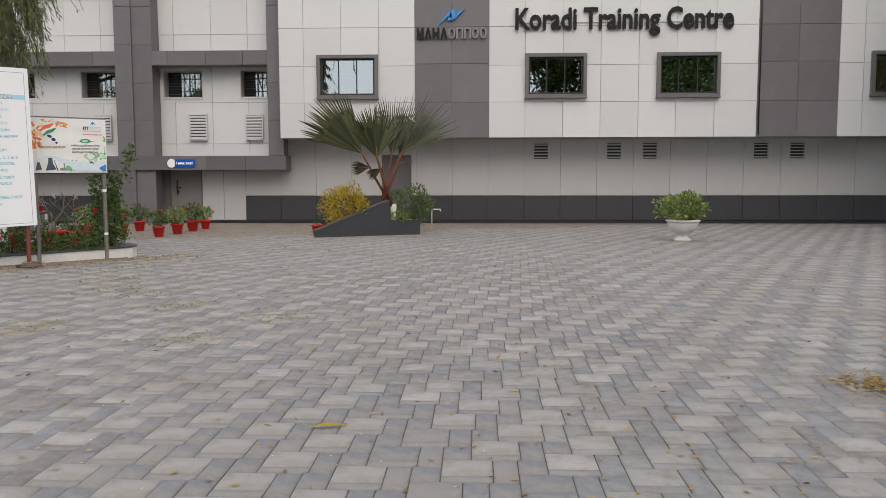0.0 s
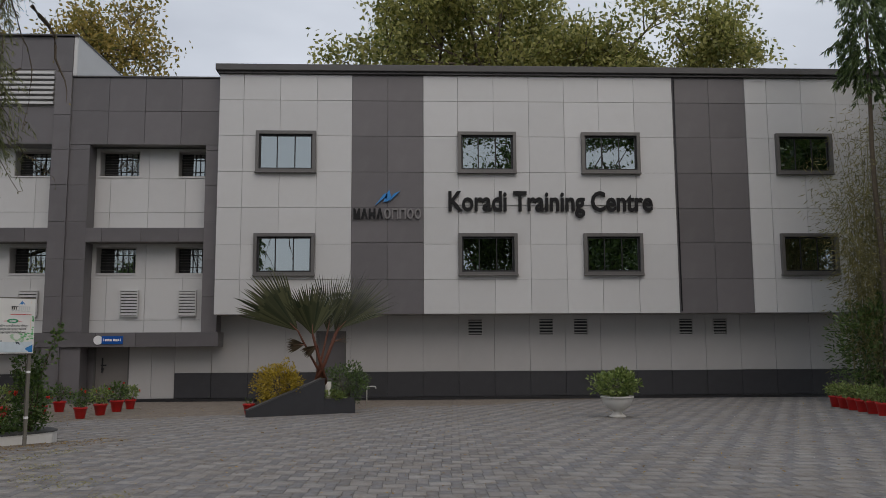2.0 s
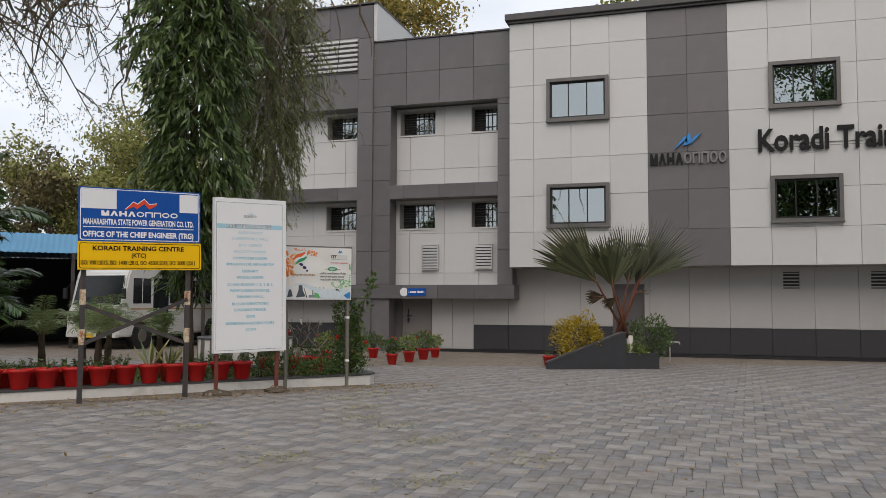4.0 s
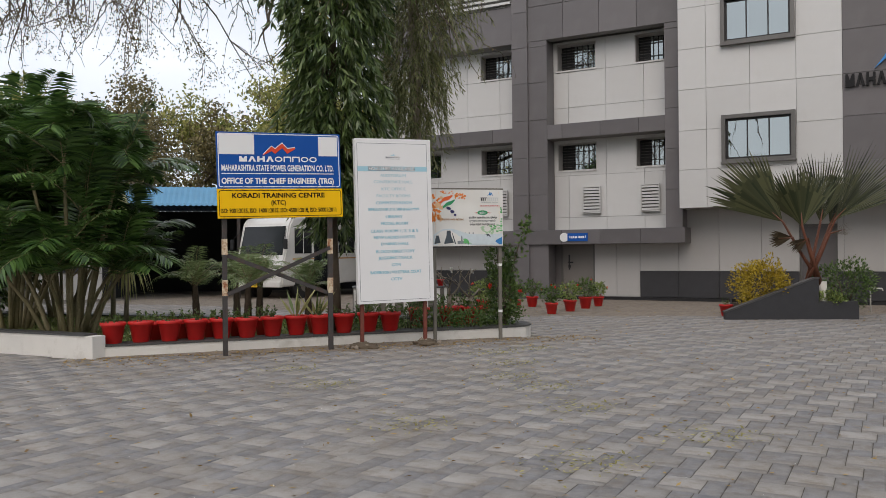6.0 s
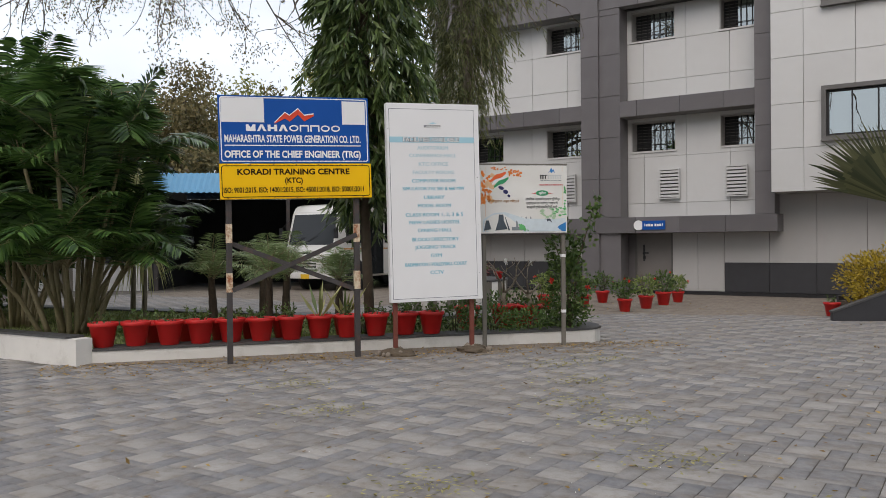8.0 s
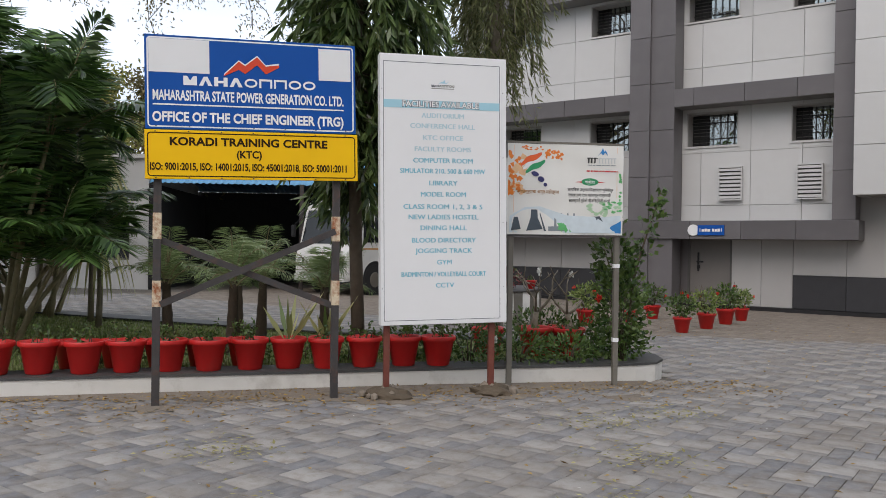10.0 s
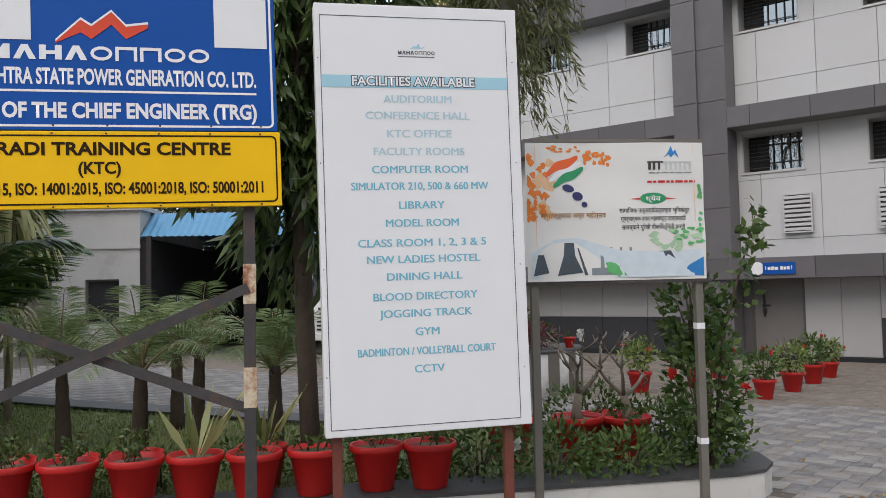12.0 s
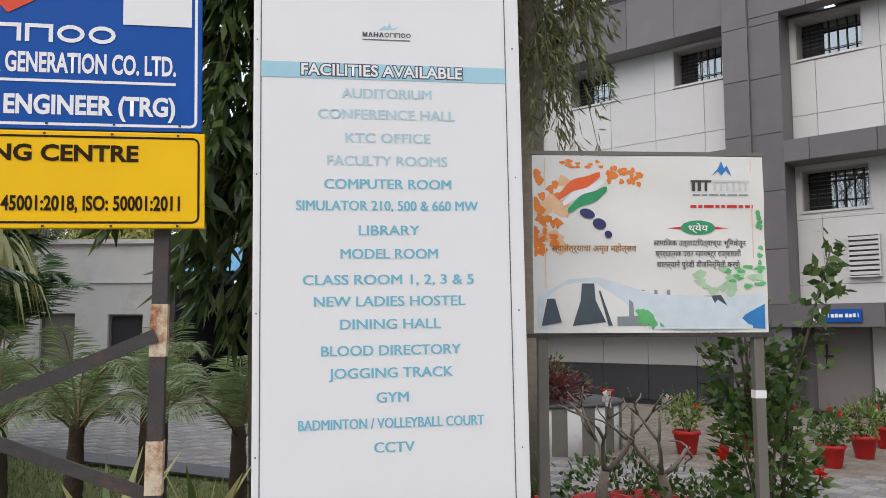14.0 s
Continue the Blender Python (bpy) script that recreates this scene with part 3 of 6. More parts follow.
wordmark(logo, -1.14, 1.14, 0.0, 0.35, -0.03, 0.05, M["letter"], M["letter_grey"], 0.05)
door_sign = thing("door_name_plate", (-10.42, 23.37, 1.72), "small blue name plate with unreadable white writing", "sign")
part("plate", boxbm(-0.26, 0.42, -0.01, 0.028, -0.02, 0.24, bevel=0.005), M["sign_blue"], door_sign)
part("disc", lathe(bmesh.new(), [(0.14, 0), (0.15, 0.01), (0.14, 0.02)], 20), M["sign_white"], door_sign).matrix_local = pose(-0.38, 0.02, 0.11, 90)
for x0, x1, z1 in ((-0.20, -0.185, 0.16), (-0.15, -0.09, 0.14), (-0.075, -0.02, 0.15), (-0.005, 0.07, 0.14), (0.115, 0.17, 0.15), (0.185, 0.24, 0.14), (0.255, 0.31, 0.15), (0.345, 0.36, 0.16)):
    part("writing", boxbm(x0, x1, -0.016, -0.011, 0.075, z1), M["ink_white"], door_sign)

# ---------------------------------------------------------------- ground
def ground_sheet():
    xs = [-400, -120, -60, -30, -20] + [-16 + 2 * k for k in range(18)] + [25, 40, 80, 150, 400]
    ys = [-400, -120, -60, -30, -15, 0, 9, 12, 16, 20, 24, 28, 40, 80, 200, 500]
    vs = [(x, y, -0.0145 * min(max(0.0, y - 9.0), 16) - 0.012) for y in ys for x in xs]
    n = len(xs)
    fs = [(j * n + i, j * n + i + 1, (j + 1) * n + i + 1, (j + 1) * n + i) for j in range(len(ys) - 1) for i in range(n - 1)]
    return tagged(raw("ground", vs, fs, M["ground"]), "grey sandy ground under the paving", "ground", kind="structure")


ground_sheet()


# ---------------------------------------------------------------- flower bed with its whitewashed kerb
BED = [(-22.0, 4.9), (-11.17, 5.60), (-10.98, 5.80), (-6.95, 10.62), (-6.83, 10.86), (-6.86, 11.12), (-7.05, 11.4), (-7.5, 11.75), (-8.3, 11.95), (-10.0, 11.75), (-11.5, 10.95), (-13.1, 10.6), (-14.9, 10.2), (-22.0, 8.9)]


def wall_run(bm, pts, thick, z0, z1, over=0.0):
    """An upright strip of wall along points, thick to the left of the way."""
    n = len(pts)
    ins, outs = [], []
    for i, p in enumerate(pts):
        a, b = Vector(pts[max(i - 1, 0)]), Vector(pts[min(i + 1, n - 1)])
        d = (b - a).normalized()
        w = Vector((-d.y, d.x))
        outs.append(Vector(p) - w * over)
        ins.append(Vector(p) + w * (thick + over))
    ring = [[bm.verts.new((q.x, q.y, z)) for q, z in ((outs[i], z0), (outs[i], z1), (ins[i], z1), (ins[i], z0))] for i in range(n)]
    for r0, r1 in zip(ring, ring[1:]):
        for k in range(4):
            bm.faces.new((r0[k], r1[k], r1[(k + 1) % 4], r0[(k + 1) % 4]))
    bm.faces.new(ring[0][::-1])
    bm.faces.new(ring[-1])
    return bm


bed = thing("flower_bed", (0, 0, 0), "long planting bed with whitewashed kerb and black ledge", "flower bed")
part("kerb", wall_run(bmesh.new(), BED[:2], 0.2, -0.1, 0.31), M["whitewash"], bed, "taller whitewashed kerb")
part("ledge", wall_run(bmesh.new(), [BED[0], (-11.15, 5.602)], 0.2, 0.31, 0.335, 0.015), M["kerb_black"], bed, "worn black ledge")
part("kerb", boxbm(-11.2, -10.99, 5.60, 5.81, -0.1, 0.31), M["whitewash"], bed)
part("kerb", wall_run(bmesh.new(), BED[2:], 0.16, -0.15, 0.15), M["whitewash"], bed, "low whitewashed kerb, stained at the foot")
part("ledge", wall_run(bmesh.new(), BED[2:], 0.42, 0.15, 0.175, 0.012), M["kerb_black"], bed, "worn black ledge")
bm = bmesh.new()
bm.faces.new([bm.verts.new((x, y, 0.13)) for x, y in BED])
part("lawn", bm, M["grass_base"], bed, "thin lawn and bare soil")


def blades(n, region, size, material, name, parent=None, lean=0.5):
    """Grass: single bent blades over a region."""
    rnd = np.random.default_rng(5)
    vs, fs = [], []
    while len(fs) < n:
        x, y, z = region(rnd)
        a, h = rnd.uniform(0, 6.28), size * rnd.uniform(0.5, 1.3)
        w, dx, dy = 0.006 * (0.7 + rnd.random()), math.cos(a), math.sin(a)
        k = len(vs)
        t = lean * h * rnd.random()
        vs += [(x - dy * w, y + dx * w, z), (x + dy * w, y - dx * w, z), (x + dx * t, y + dy * t, z + h)]
        fs.append((k, k + 1, k + 2))
    return raw(name, vs, fs, material, parent)


M["grass"] = leafmat("grass_blades", (0.13, 0.20, 0.05), (0.32, 0.36, 0.14), 0.6, 0.35)


def bed_spot(r):
    while True:
        x, y = r.uniform(-18, -7.6), r.uniform(6.0, 11.6)
        if y > 9.9 + 0.24 * (x + 14.9):
            continue
        if (x + 10.98) * -0.766 + (y - 5.8) * 0.643 > 0.45 or x < -11.2:
            return x, y, 0.13


tagged(blades(26000, bed_spot, 0.04, M["grass"], "grass"), "short uneven lawn grass in the bed", "grass", kind="stuff")


# ---------------------------------------------------------------- painted name board
sb = thing("name_board", (-9.556, 6.483, 0), "blue and yellow painted name board on two dark iron posts", "sign", rz=53.2)
for x in (0.118, 1.628):
    p = part("post", boxbm(x - 0.032, x + 0.032, 0.025, 0.09, -0.2, 2.9, bevel=0.004), M["post"], sb, "dark rusty iron post with flaking white bands")
    for z in (1.52, 0.95):
        part("paint_band", boxbm(x - 0.0345, x + 0.0345, 0.0225, 0.0925, z - 0.11, z + 0.11), M["post_white"], p, "flaking white paint band showing rust")
for (xa, za), (xb, zb), y in (((0.15, 0.86), (1.62, 1.5), 0.02), ((0.15, 1.40), (1.62, 0.83), 0.06)):
    part("brace", bar(bmesh.new(), (xa, y, za), (xb, y, zb), 0.012, 0.055), M["post"], sb)
part("bracket", boxbm(0.1, 1.67, 0.018, 0.024, 2.45, 2.49), M["post"], sb)


def outline(bm, x0, x1, z0, z1, w, y, r=0.03, seg=4):
    """A thin painted line round a rounded rectangle, facing -y."""
    def loop(i):
        pts = []
        for cx, cz, a0 in ((x1 - r, z1 - r, 0), (x0 + r, z1 - r, 90), (x0 + r, z0 + r, 180), (x1 - r, z0 + r, 270)):
            for k in range(seg + 1):
                a = radians(a0 + 90 * k / seg)
                pts.append((cx + (r - i) * math.cos(a), y, cz + (r - i) * math.sin(a)))
        return [bm.verts.new(p) for p in pts]

    a, b = loop(0), loop(w)
    for k in range(len(a)):
        bm.faces.new((a[k], a[(k + 1) % len(a)], b[(k + 1) % len(a)], b[k]))
    return bm


def strip_shape(bm, pts, y):
    bm.faces.new([bm.verts.new((x, y, z)) for x, z in pts])
    return bm


W, TOP = 1.765, 3.108
blue = part("blue_panel", boxbm(0, W, -0.02, 0.015, -0.785, 0, bevel=0.004), M["sign_blue"], sb, "blue enamel panel with white lettering")
blue.matrix_local = pose(0, 0, TOP, 0, -1.38, 0)
yel = part("yellow_panel", boxbm(0.0, W + 0.02, -0.022, 0.014, -0.41, 0, bevel=0.004), M["sign_yellow"], sb, "yellow enamel panel with dark lettering")
yel.matrix_local = pose(0.012, 0, TOP - 0.79, 0, -1.38, 0)
Y = -0.0215
part("border", outline(bmesh.new(), 0.018, W - 0.018, -0.768, -0.018, 0.012, Y), M["ink_white"], blue)
part("border", outline(bmesh.new(), 0.02, W, -0.39, -0.02, 0.009, Y - 0.002), M["ink_black"], yel)
part("patch", boxbm(0.032, 0.518, Y - 0.002, Y, -0.311, -0.032), M["sign_white"], blue, "blank white sheet pasted on")
part("patch", boxbm(1.44, 1.722, Y - 0.002, Y, -0.322, -0.045), M["sign_white"], blue, "blank white sheet pasted on")
zz = [(0.636, -0.315), (0.76, -0.195), (0.812, -0.229), (0.913, -0.148), (0.985, -0.225), (1.098, -0.208)]
bm = bmesh.new()
for (xa, za), (xb, zb) in zip(zz, zz[1:]):
    strip_shape(bm, [(xa, za - 0.008 if xa < 0.7 else za - 0.068), (xb, zb - 0.068 if xb < 1.0 else zb - 0.02), (xb, zb), (xa, za)], Y - 0.002)
part("emblem", bm, M["red_logo"], blue, "red zigzag emblem")
bm = bmesh.new()
for (xa, za), (xb, zb) in zip(zz, zz[1:]):
    strip_shape(bm, [(xa, za), (xb, zb), (xb, zb + 0.013), (xa, za + 0.013)], Y - 0.003)
part("emblem_edge", bm, M["ink_white"], blue)
wordmark(blue, 0.30, 1.42, -0.412, -0.335, Y - 0.002, Y - 0.0005, M["ink_white"], M["ink_white"], 0.017)
lettering("lettering", "MAHARASHTRA STATE POWER GENERATION CO. LTD.", 0.118, M["ink_white"], blue, (0.859, Y - 0.001, -0.54), 0, 0.0035, 1.596)
part("rule", boxbm(0.061, 1.657, Y - 0.001, Y, -0.584, -0.572), M["ink_white"], blue)
lettering("lettering", "OFFICE OF THE CHIEF ENGINEER (TRG)", 0.112, M["ink_white"], blue, (0.857, Y - 0.001, -0.718), 0, 0.004, 1.60)
lettering("lettering", "KORADI TRAINING CENTRE", 0.094, M["ink_black"], yel, (0.855, Y - 0.003, -0.126), 0, 0.003, 1.318)
lettering("lettering", "(KTC)", 0.088, M["ink_black"], yel, (0.845, Y - 0.003, -0.226), 0, 0.0025, 0.21)
lettering("lettering", "ISO: 9001:2015, ISO: 14001:2015, ISO: 45001:2018, ISO: 50001:2011", 0.085, M["ink_black"], yel, (0.866, Y - 0.003, -0.334), 0, 0.0025, 1.646)
for pnl, zs in ((blue, (-0.012, -0.76)), (yel, (-0.012, -0.4))):
    for k in range(7):
        for z in zs:
            part("rivet", boxbm(0.08 + k * 0.265, 0.09 + k * 0.265, Y - 0.004, Y + 0.002, z - 0.004, z + 0.004), M["post"], pnl)

# ---------------------------------------------------------------- white facilities board
fb = thing("facilities_board", (-8.322, 8.068, 0), "white boxed board listing facilities in faded cyan on rust-red posts", "sign", rz=51.0)
for x in (0.09, 1.09):
    part("post", boxbm(x - 0.027, x + 0.027, 0.05, 0.10, -0.2, 2.9, bevel=0.004), M["post_rust"], fb, "rust-red iron post")
body = part("board", boxbm(0, 1.195, 0, 0.11, 0.666, 3.119, bevel=0.006), M["sign_white"], fb, "white vinyl-faced box with scuffed edges")
body.matrix_local = Matrix.Translation((0.6, 0, 1.89)) @ pose(0, 0, 0, 0, -1.0, 0) @ Matrix.Translation((-0.6, 0, -1.89))
M["thin_line"] = mat("thin_dark_line", (0.07, 0.08, 0.1), 0.5, 0, 0.1, 5)
part("border", outline(bmesh.new(), 0.03, 1.13, 0.705, 3.05, 0.0045, -0.0015, 0.003, 1), M["thin_line"], body)
part("band", boxbm(0.033, 1.127, -0.002, 0, 2.634, 2.705), M["band_cyan"], body, "pale cyan heading band")
ROWS = [("AUDITORIUM", 0.585, 2.549, 0.399, 1), ("CONFERENCE HALL", 0.582, 2.454, 0.610, 1), ("KTC OFFICE", 0.585, 2.348, 0.377, 1), ("FACULTY ROOMS", 0.582, 2.245, 0.530, 1),
        ("COMPUTER ROOM", 0.586, 2.141, 0.560, 0), ("SIMULATOR 210, 500 & 660 MW", 0.583, 2.045, 0.801, 0), ("LIBRARY", 0.584, 1.936, 0.266, 0), ("MODEL ROOM", 0.587, 1.833, 0.425, 0), ("CLASS ROOM 1, 2, 3 & 5", 0.586, 1.720, 0.746, 0),
        ("NEW LADIES HOSTEL", 0.587, 1.626, 0.659, 0), ("DINING HALL", 0.587, 1.527, 0.437, 0), ("BLOOD DIRECTORY", 0.590, 1.414, 0.604, 0), ("JOGGING TRACK", 0.592, 1.318, 0.537, 0), ("GYM", 0.594, 1.213, 0.138, 0), ("BADMINTON / VOLLEYBALL COURT", 0.591, 1.104, 0.799, 0), ("CCTV", 0.597, 1.002, 0.172, 0)]
for txt, x, z, w, pale in ROWS:
    for dx, lift in ((-0.0016, 0.002), (0.0016, 0.0024)):
        lettering("lettering", txt, 0.062, M["ink_pale" if pale else "ink_cyan"], body, (x + dx, -lift, z), 0, 0, w)
lettering("lettering_edge", "FACILITIES AVAILABLE", 0.072, M["thin_line"], body, (0.564, -0.003, 2.648), 0, 0.006, 0.73)
lettering("lettering", "FACILITIES AVAILABLE", 0.072, M["ink_white"], body, (0.564, -0.0045, 2.648), 0, 0.0015, 0.72)
wordmark(body, 0.475, 0.695, 2.832, 2.853, -0.002, -0.0005, M["thin_line"], M["post_grey"], 0.004)
part("emblem_rule", boxbm(0.475, 0.69, -0.0015, 0, 2.816, 2.821), M["post_grey"], body)
bm = bmesh.new()
for prof in ([(0.545, 2.862), (0.575, 2.885), (0.585, 2.872)], [(0.575, 2.866), (0.598, 2.898), (0.612, 2.868)], [(0.602, 2.866), (0.64, 2.884), (0.622, 2.868)]):
    strip_shape(bm, prof, -0.0015)
part("emblem", bm, M["band_cyan"], body, "small pale zigzag emblem")
for z in (1.0, 1.6, 2.2, 2.8):
    for x in (0.016, 1.162):
        part("screw", boxbm(x - 0.003, x + 0.003, -0.002, 0.002, z - 0.003, z + 0.003), M["post"], body)

# ---------------------------------------------------------------- printed banner on grey posts
pb = thing("printed_banner", (-7.793, 9.371, 0), "white printed banner with orange, green and power-station pictures on grey posts", "banner", rz=45.6)
PW, PB, PT = 1.2, 1.506, 2.406
for x in (0.05, 1.155):
    p = part("post", boxbm(x - 0.026, x + 0.026, 0.012, 0.062, -0.2, 2.40, bevel=0.004), M["post_grey"], pb, "grey square steel post")
    for z in (1.2, 0.45) if x > 1 else ():
        part("sleeve", boxbm(x - 0.028, x + 0.028, 0.009, 0.065, z - 0.02, z + 0.02), M["sign_white"], p, "white tape band")
# the cloth, slightly slack
nx, nz = 24, 16


def slack(u, v):
    return -0.006 - 0.012 * math.sin(6 * u + 3 * v) * math.sin(math.pi * u) - 0.008 * math.sin(11 * v + 5 * u) * math.sin(math.pi * v)


vs = [(u * PW, slack(u, v), PB + v * (PT - PB) + 0.005 * u) for v in np.linspace(0, 1, nz + 1) for u in np.linspace(0, 1, nx + 1)]
fs = [(j * (nx + 1) + i, j * (nx + 1) + i + 1, (j + 1) * (nx + 1) + i + 1, (j + 1) * (nx + 1) + i) for j in range(nz) for i in range(nx)]
M["banner"] = mat("banner_vinyl", (0.74, 0.73, 0.69), 0.35, 0, 0.06, 4)
cloth = raw("cloth", vs, fs, M["banner"], pb, True)
for z, xa, xb in ((PB - 0.012, -0.03, PW + 0.03), (PT + 0.015, -0.01, PW + 0.01)):
    part("rail", bar(bmesh.new(), (xa, 0.004, z), (xb, 0.004, z + 0.005), 0.014, 0.02), M["post"] if z < 2 else M["post_grey"], pb)
INK = {k: mat("print_" + k, c, 0.4, 0, v, 14) for k, c, v in (("orange", (0.85, 0.22, 0.03), 0.25), ("saffron", (0.82, 0.13, 0.03), 0.1), ("green", (0.02, 0.30, 0.12), 0.2), ("leaf", (0.10, 0.42, 0.14), 0.35), ("navy", (0.03, 0.03, 0.12), 0.1),
                                                                    ("slate", (0.06, 0.08, 0.10), 0.3), ("sky", (0.60, 0.68, 0.72), 0.15), ("blue", (0.02, 0.2, 0.5), 0.3), ("grey", (0.22, 0.25, 0.27), 0.2), ("text", (0.05, 0.05, 0.05), 0.1), ("brown", (0.35, 0.15, 0.03), 0.1), ("white", (0.8, 0.8, 0.8), 0.03), ("red", (0.6, 0.03, 0.03), 0.1), ("peach", (0.80, 0.50, 0.28), 0.2), ("mist", (0.58, 0.60, 0.60), 0.1), ("pale_leaf", (0.42, 0.62, 0.40), 0.3))}


def ink(name, colour, shapes, lift=0.003, label=""):
    """Printed shapes on the cloth: outlines in (u, v) of the banner, following its slack."""
    bm = bmesh.new()
    for pts in shapes:
        bm.faces.new([bm.verts.new((u * PW, slack(u, v) - lift, PB + v * (PT - PB) + 0.005 * u)) for u, v in pts])
    bmesh.ops.triangulate(bm, faces=bm.faces[:])
    return part(name, bm, INK[colour], cloth, label)


def blob(u, v, ru, rv, rnd, n=9, rough=0.7):
    return [(min(0.995, max(0.005, u + ru * (1 - rough * rnd.random()) * math.cos(6.283 * k / n))), min(0.985, max(0.015, v + rv * (1 - rough * rnd.random()) * math.sin(6.283 * k / n)))) for k in range(n)]


rnd = random.Random(4)
ink("splash", "orange", [blob(0.01 + 0.10 * rnd.random() ** 2, 0.45 + 0.45 * rnd.random(), 0.025, 0.04, rnd, 7) for _ in range(34)] + [blob(0.33 + 0.14 * rnd.random(), 0.84 + 0.10 * rnd.random(), 0.018, 0.022, rnd, 7) for _ in range(26)] + [blob(0.12 + 0.2 * rnd.random(), 0.93 + 0.05 * rnd.random(), 0.02, 0.014, rnd, 7) for _ in range(12)], 0.002, "orange paint splash")
ink("splash", "peach", [blob(0.03 + 0.14 * rnd.random(), 0.45 + 0.48 * rnd.random(), 0.045, 0.06, rnd, 9) for _ in range(9)], 0.0012, "pale orange wash")


def ribbon(ctrl, wide):
    """A wavy band, thin at both ends, through four points."""
    k = np.linspace(0, 3, 22)
    us, vs_ = np.interp(k, range(4), [c[0] for c in ctrl]), np.interp(k, range(4), [c[1] for c in ctrl])
    vs_ = np.convolve(np.pad(vs_, 3, mode="edge"), np.ones(7) / 7, mode="valid")
    ws = wide * np.sin(np.pi * (0.08 + 0.86 * k / 3)) ** 0.6
    return [[(us[i], vs_[i] + ws[i]), (us[i + 1], vs_[i + 1] + ws[i + 1]), (us[i + 1], vs_[i + 1] - ws[i + 1]), (us[i], vs_[i] - ws[i])] for i in range(21)]


ink("ribbon", "saffron", ribbon([(0.11, 0.755), (0.165, 0.83), (0.24, 0.85), (0.292, 0.90)], 0.034), 0.005, "saffron ribbon")
ink("ribbon", "white", ribbon([(0.128, 0.715), (0.185, 0.785), (0.258, 0.81), (0.308, 0.86)], 0.03), 0.004, "white ribbon")
ink("ribbon", "green", ribbon([(0.15, 0.675), (0.205, 0.745), (0.27, 0.765), (0.322, 0.82)], 0.033), 0.005, "green ribbon")
for cu, cv, ru, rv in ((0.232, 0.668, 0.036, 0.026), (0.283, 0.61, 0.032, 0.03), (0.32, 0.55, 0.018, 0.02)):
    ink("comma", "navy", [[(cu + ru * math.cos(a) * 0.9 + 0.2 * rv * math.sin(a), cv + rv * math.sin(a) - 0.35 * ru * math.cos(a)) for a in np.linspace(0, 6.0, 14)]], 0.005)


def dashes(v, a, b, h, colour):
    k, gaps = a, []
    while k < b:
        w = 0.012 + 0.035 * rnd.random()
        gaps.append([(k, v), (min(b, k + w), v), (min(b, k + w), v + h), (k, v + h)])
        k += w + 0.008
    ink("writing", colour, gaps)


def printed(body, u0, u1, v, tall, colour, lift=0.004):
    """A printed line on the cloth from u0 to u1, its base line at v, following the slack."""
    me = text_mesh(body, 1.0, 0.0, 0.012, "LEFT", 1.0)
    x0 = min(q.co.x for q in me.vertices)
    top = max(q.co.z for q in me.vertices)
    for q in me.vertices:
        u, w = u0 + (q.co.x - x0) * (u1 - u0), v + q.co.z / top * tall
        q.co = (u * PW, slack(u, w) - lift, PB + w * (PT - PB) + 0.005 * u)
    me.materials.append(INK[colour])
    ob = new("writing", me)
    ob.parent = cloth


# vowel signs stand in the order in which they are drawn
printed("स्वातंत्र्याचा अमृत महोत्सव", 0.079, 0.44, 0.455, 0.045, "brown")
printed("सामािजक उत्तरदाियत्वाच्या भूिमकेतून", 0.515, 0.915, 0.488, 0.042, "text")
printed("स्पर्धात्मक दरात महाराष्ट्र राज्यासाठी", 0.522, 0.89, 0.428, 0.042, "text")
printed("सातत्याने पुरेशी वीजिनर्िमती करणे", 0.528, 0.883, 0.366, 0.042, "text")
for u in (0.052, 0.944):
    ink("hem", "peach", [[(u, 0.02), (u + 0.003, 0.02), (u + 0.003, 0.98), (u, 0.98)]], 0.002)
dashes(0.775, 0.69, 0.93, 0.007, "grey")
dashes(0.705, 0.68, 0.95, 0.016, "red")
ink("heading", "text", [[(0.685, 0.80), (0.70, 0.80), (0.70, 0.85), (0.685, 0.85)], [(0.71, 0.80), (0.725, 0.80), (0.725, 0.85), (0.71, 0.85)], [(0.74, 0.80), (0.752, 0.80), (0.752, 0.85), (0.74, 0.85)], [(0.68, 0.85), (0.77, 0.85), (0.77, 0.862), (0.68, 0.862)]], 0.004, "dark heading strokes")
ink("heading", "mist", [[(0.78 + 0.027 * k, 0.80), (0.79 + 0.027 * k, 0.80), (0.79 + 0.027 * k, 0.86), (0.78 + 0.027 * k, 0.86)] for k in range(6)] + [[(0.775, 0.85), (0.935, 0.85), (0.935, 0.862), (0.775, 0.862)]], 0.004, "faded heading strokes")
ink("emblem", "blue", [[(0.77, 0.885), (0.80, 0.93), (0.815, 0.975), (0.828, 0.93), (0.84, 0.95), (0.86, 0.885), (0.835, 0.92), (0.815, 0.89), (0.80, 0.915)]], 0.003, "small blue zigzag emblem")
ink("rule", "red", [[(0.575, 0.588), (0.64, 0.582), (0.64, 0.598)], [(0.78, 0.582), (0.845, 0.588), (0.78, 0.598)]], 0.003)
ink("pill", "green", [blob(0.71, 0.592, 0.075, 0.042, rnd, 18, 0.02)], 0.003, "green pill-shaped heading")
printed("ध्येय", 0.668, 0.752, 0.572, 0.045, "white", 0.008)
ink("picture_sky", "sky", [[(0.02, 0.02), (0.98, 0.02), (0.98, 0.22), (0.8, 0.2), (0.6, 0.13), (0.42, 0.22), (0.28, 0.31), (0.15, 0.30), (0.02, 0.2)]], 0.0022, "printed landscape under a pale arc")
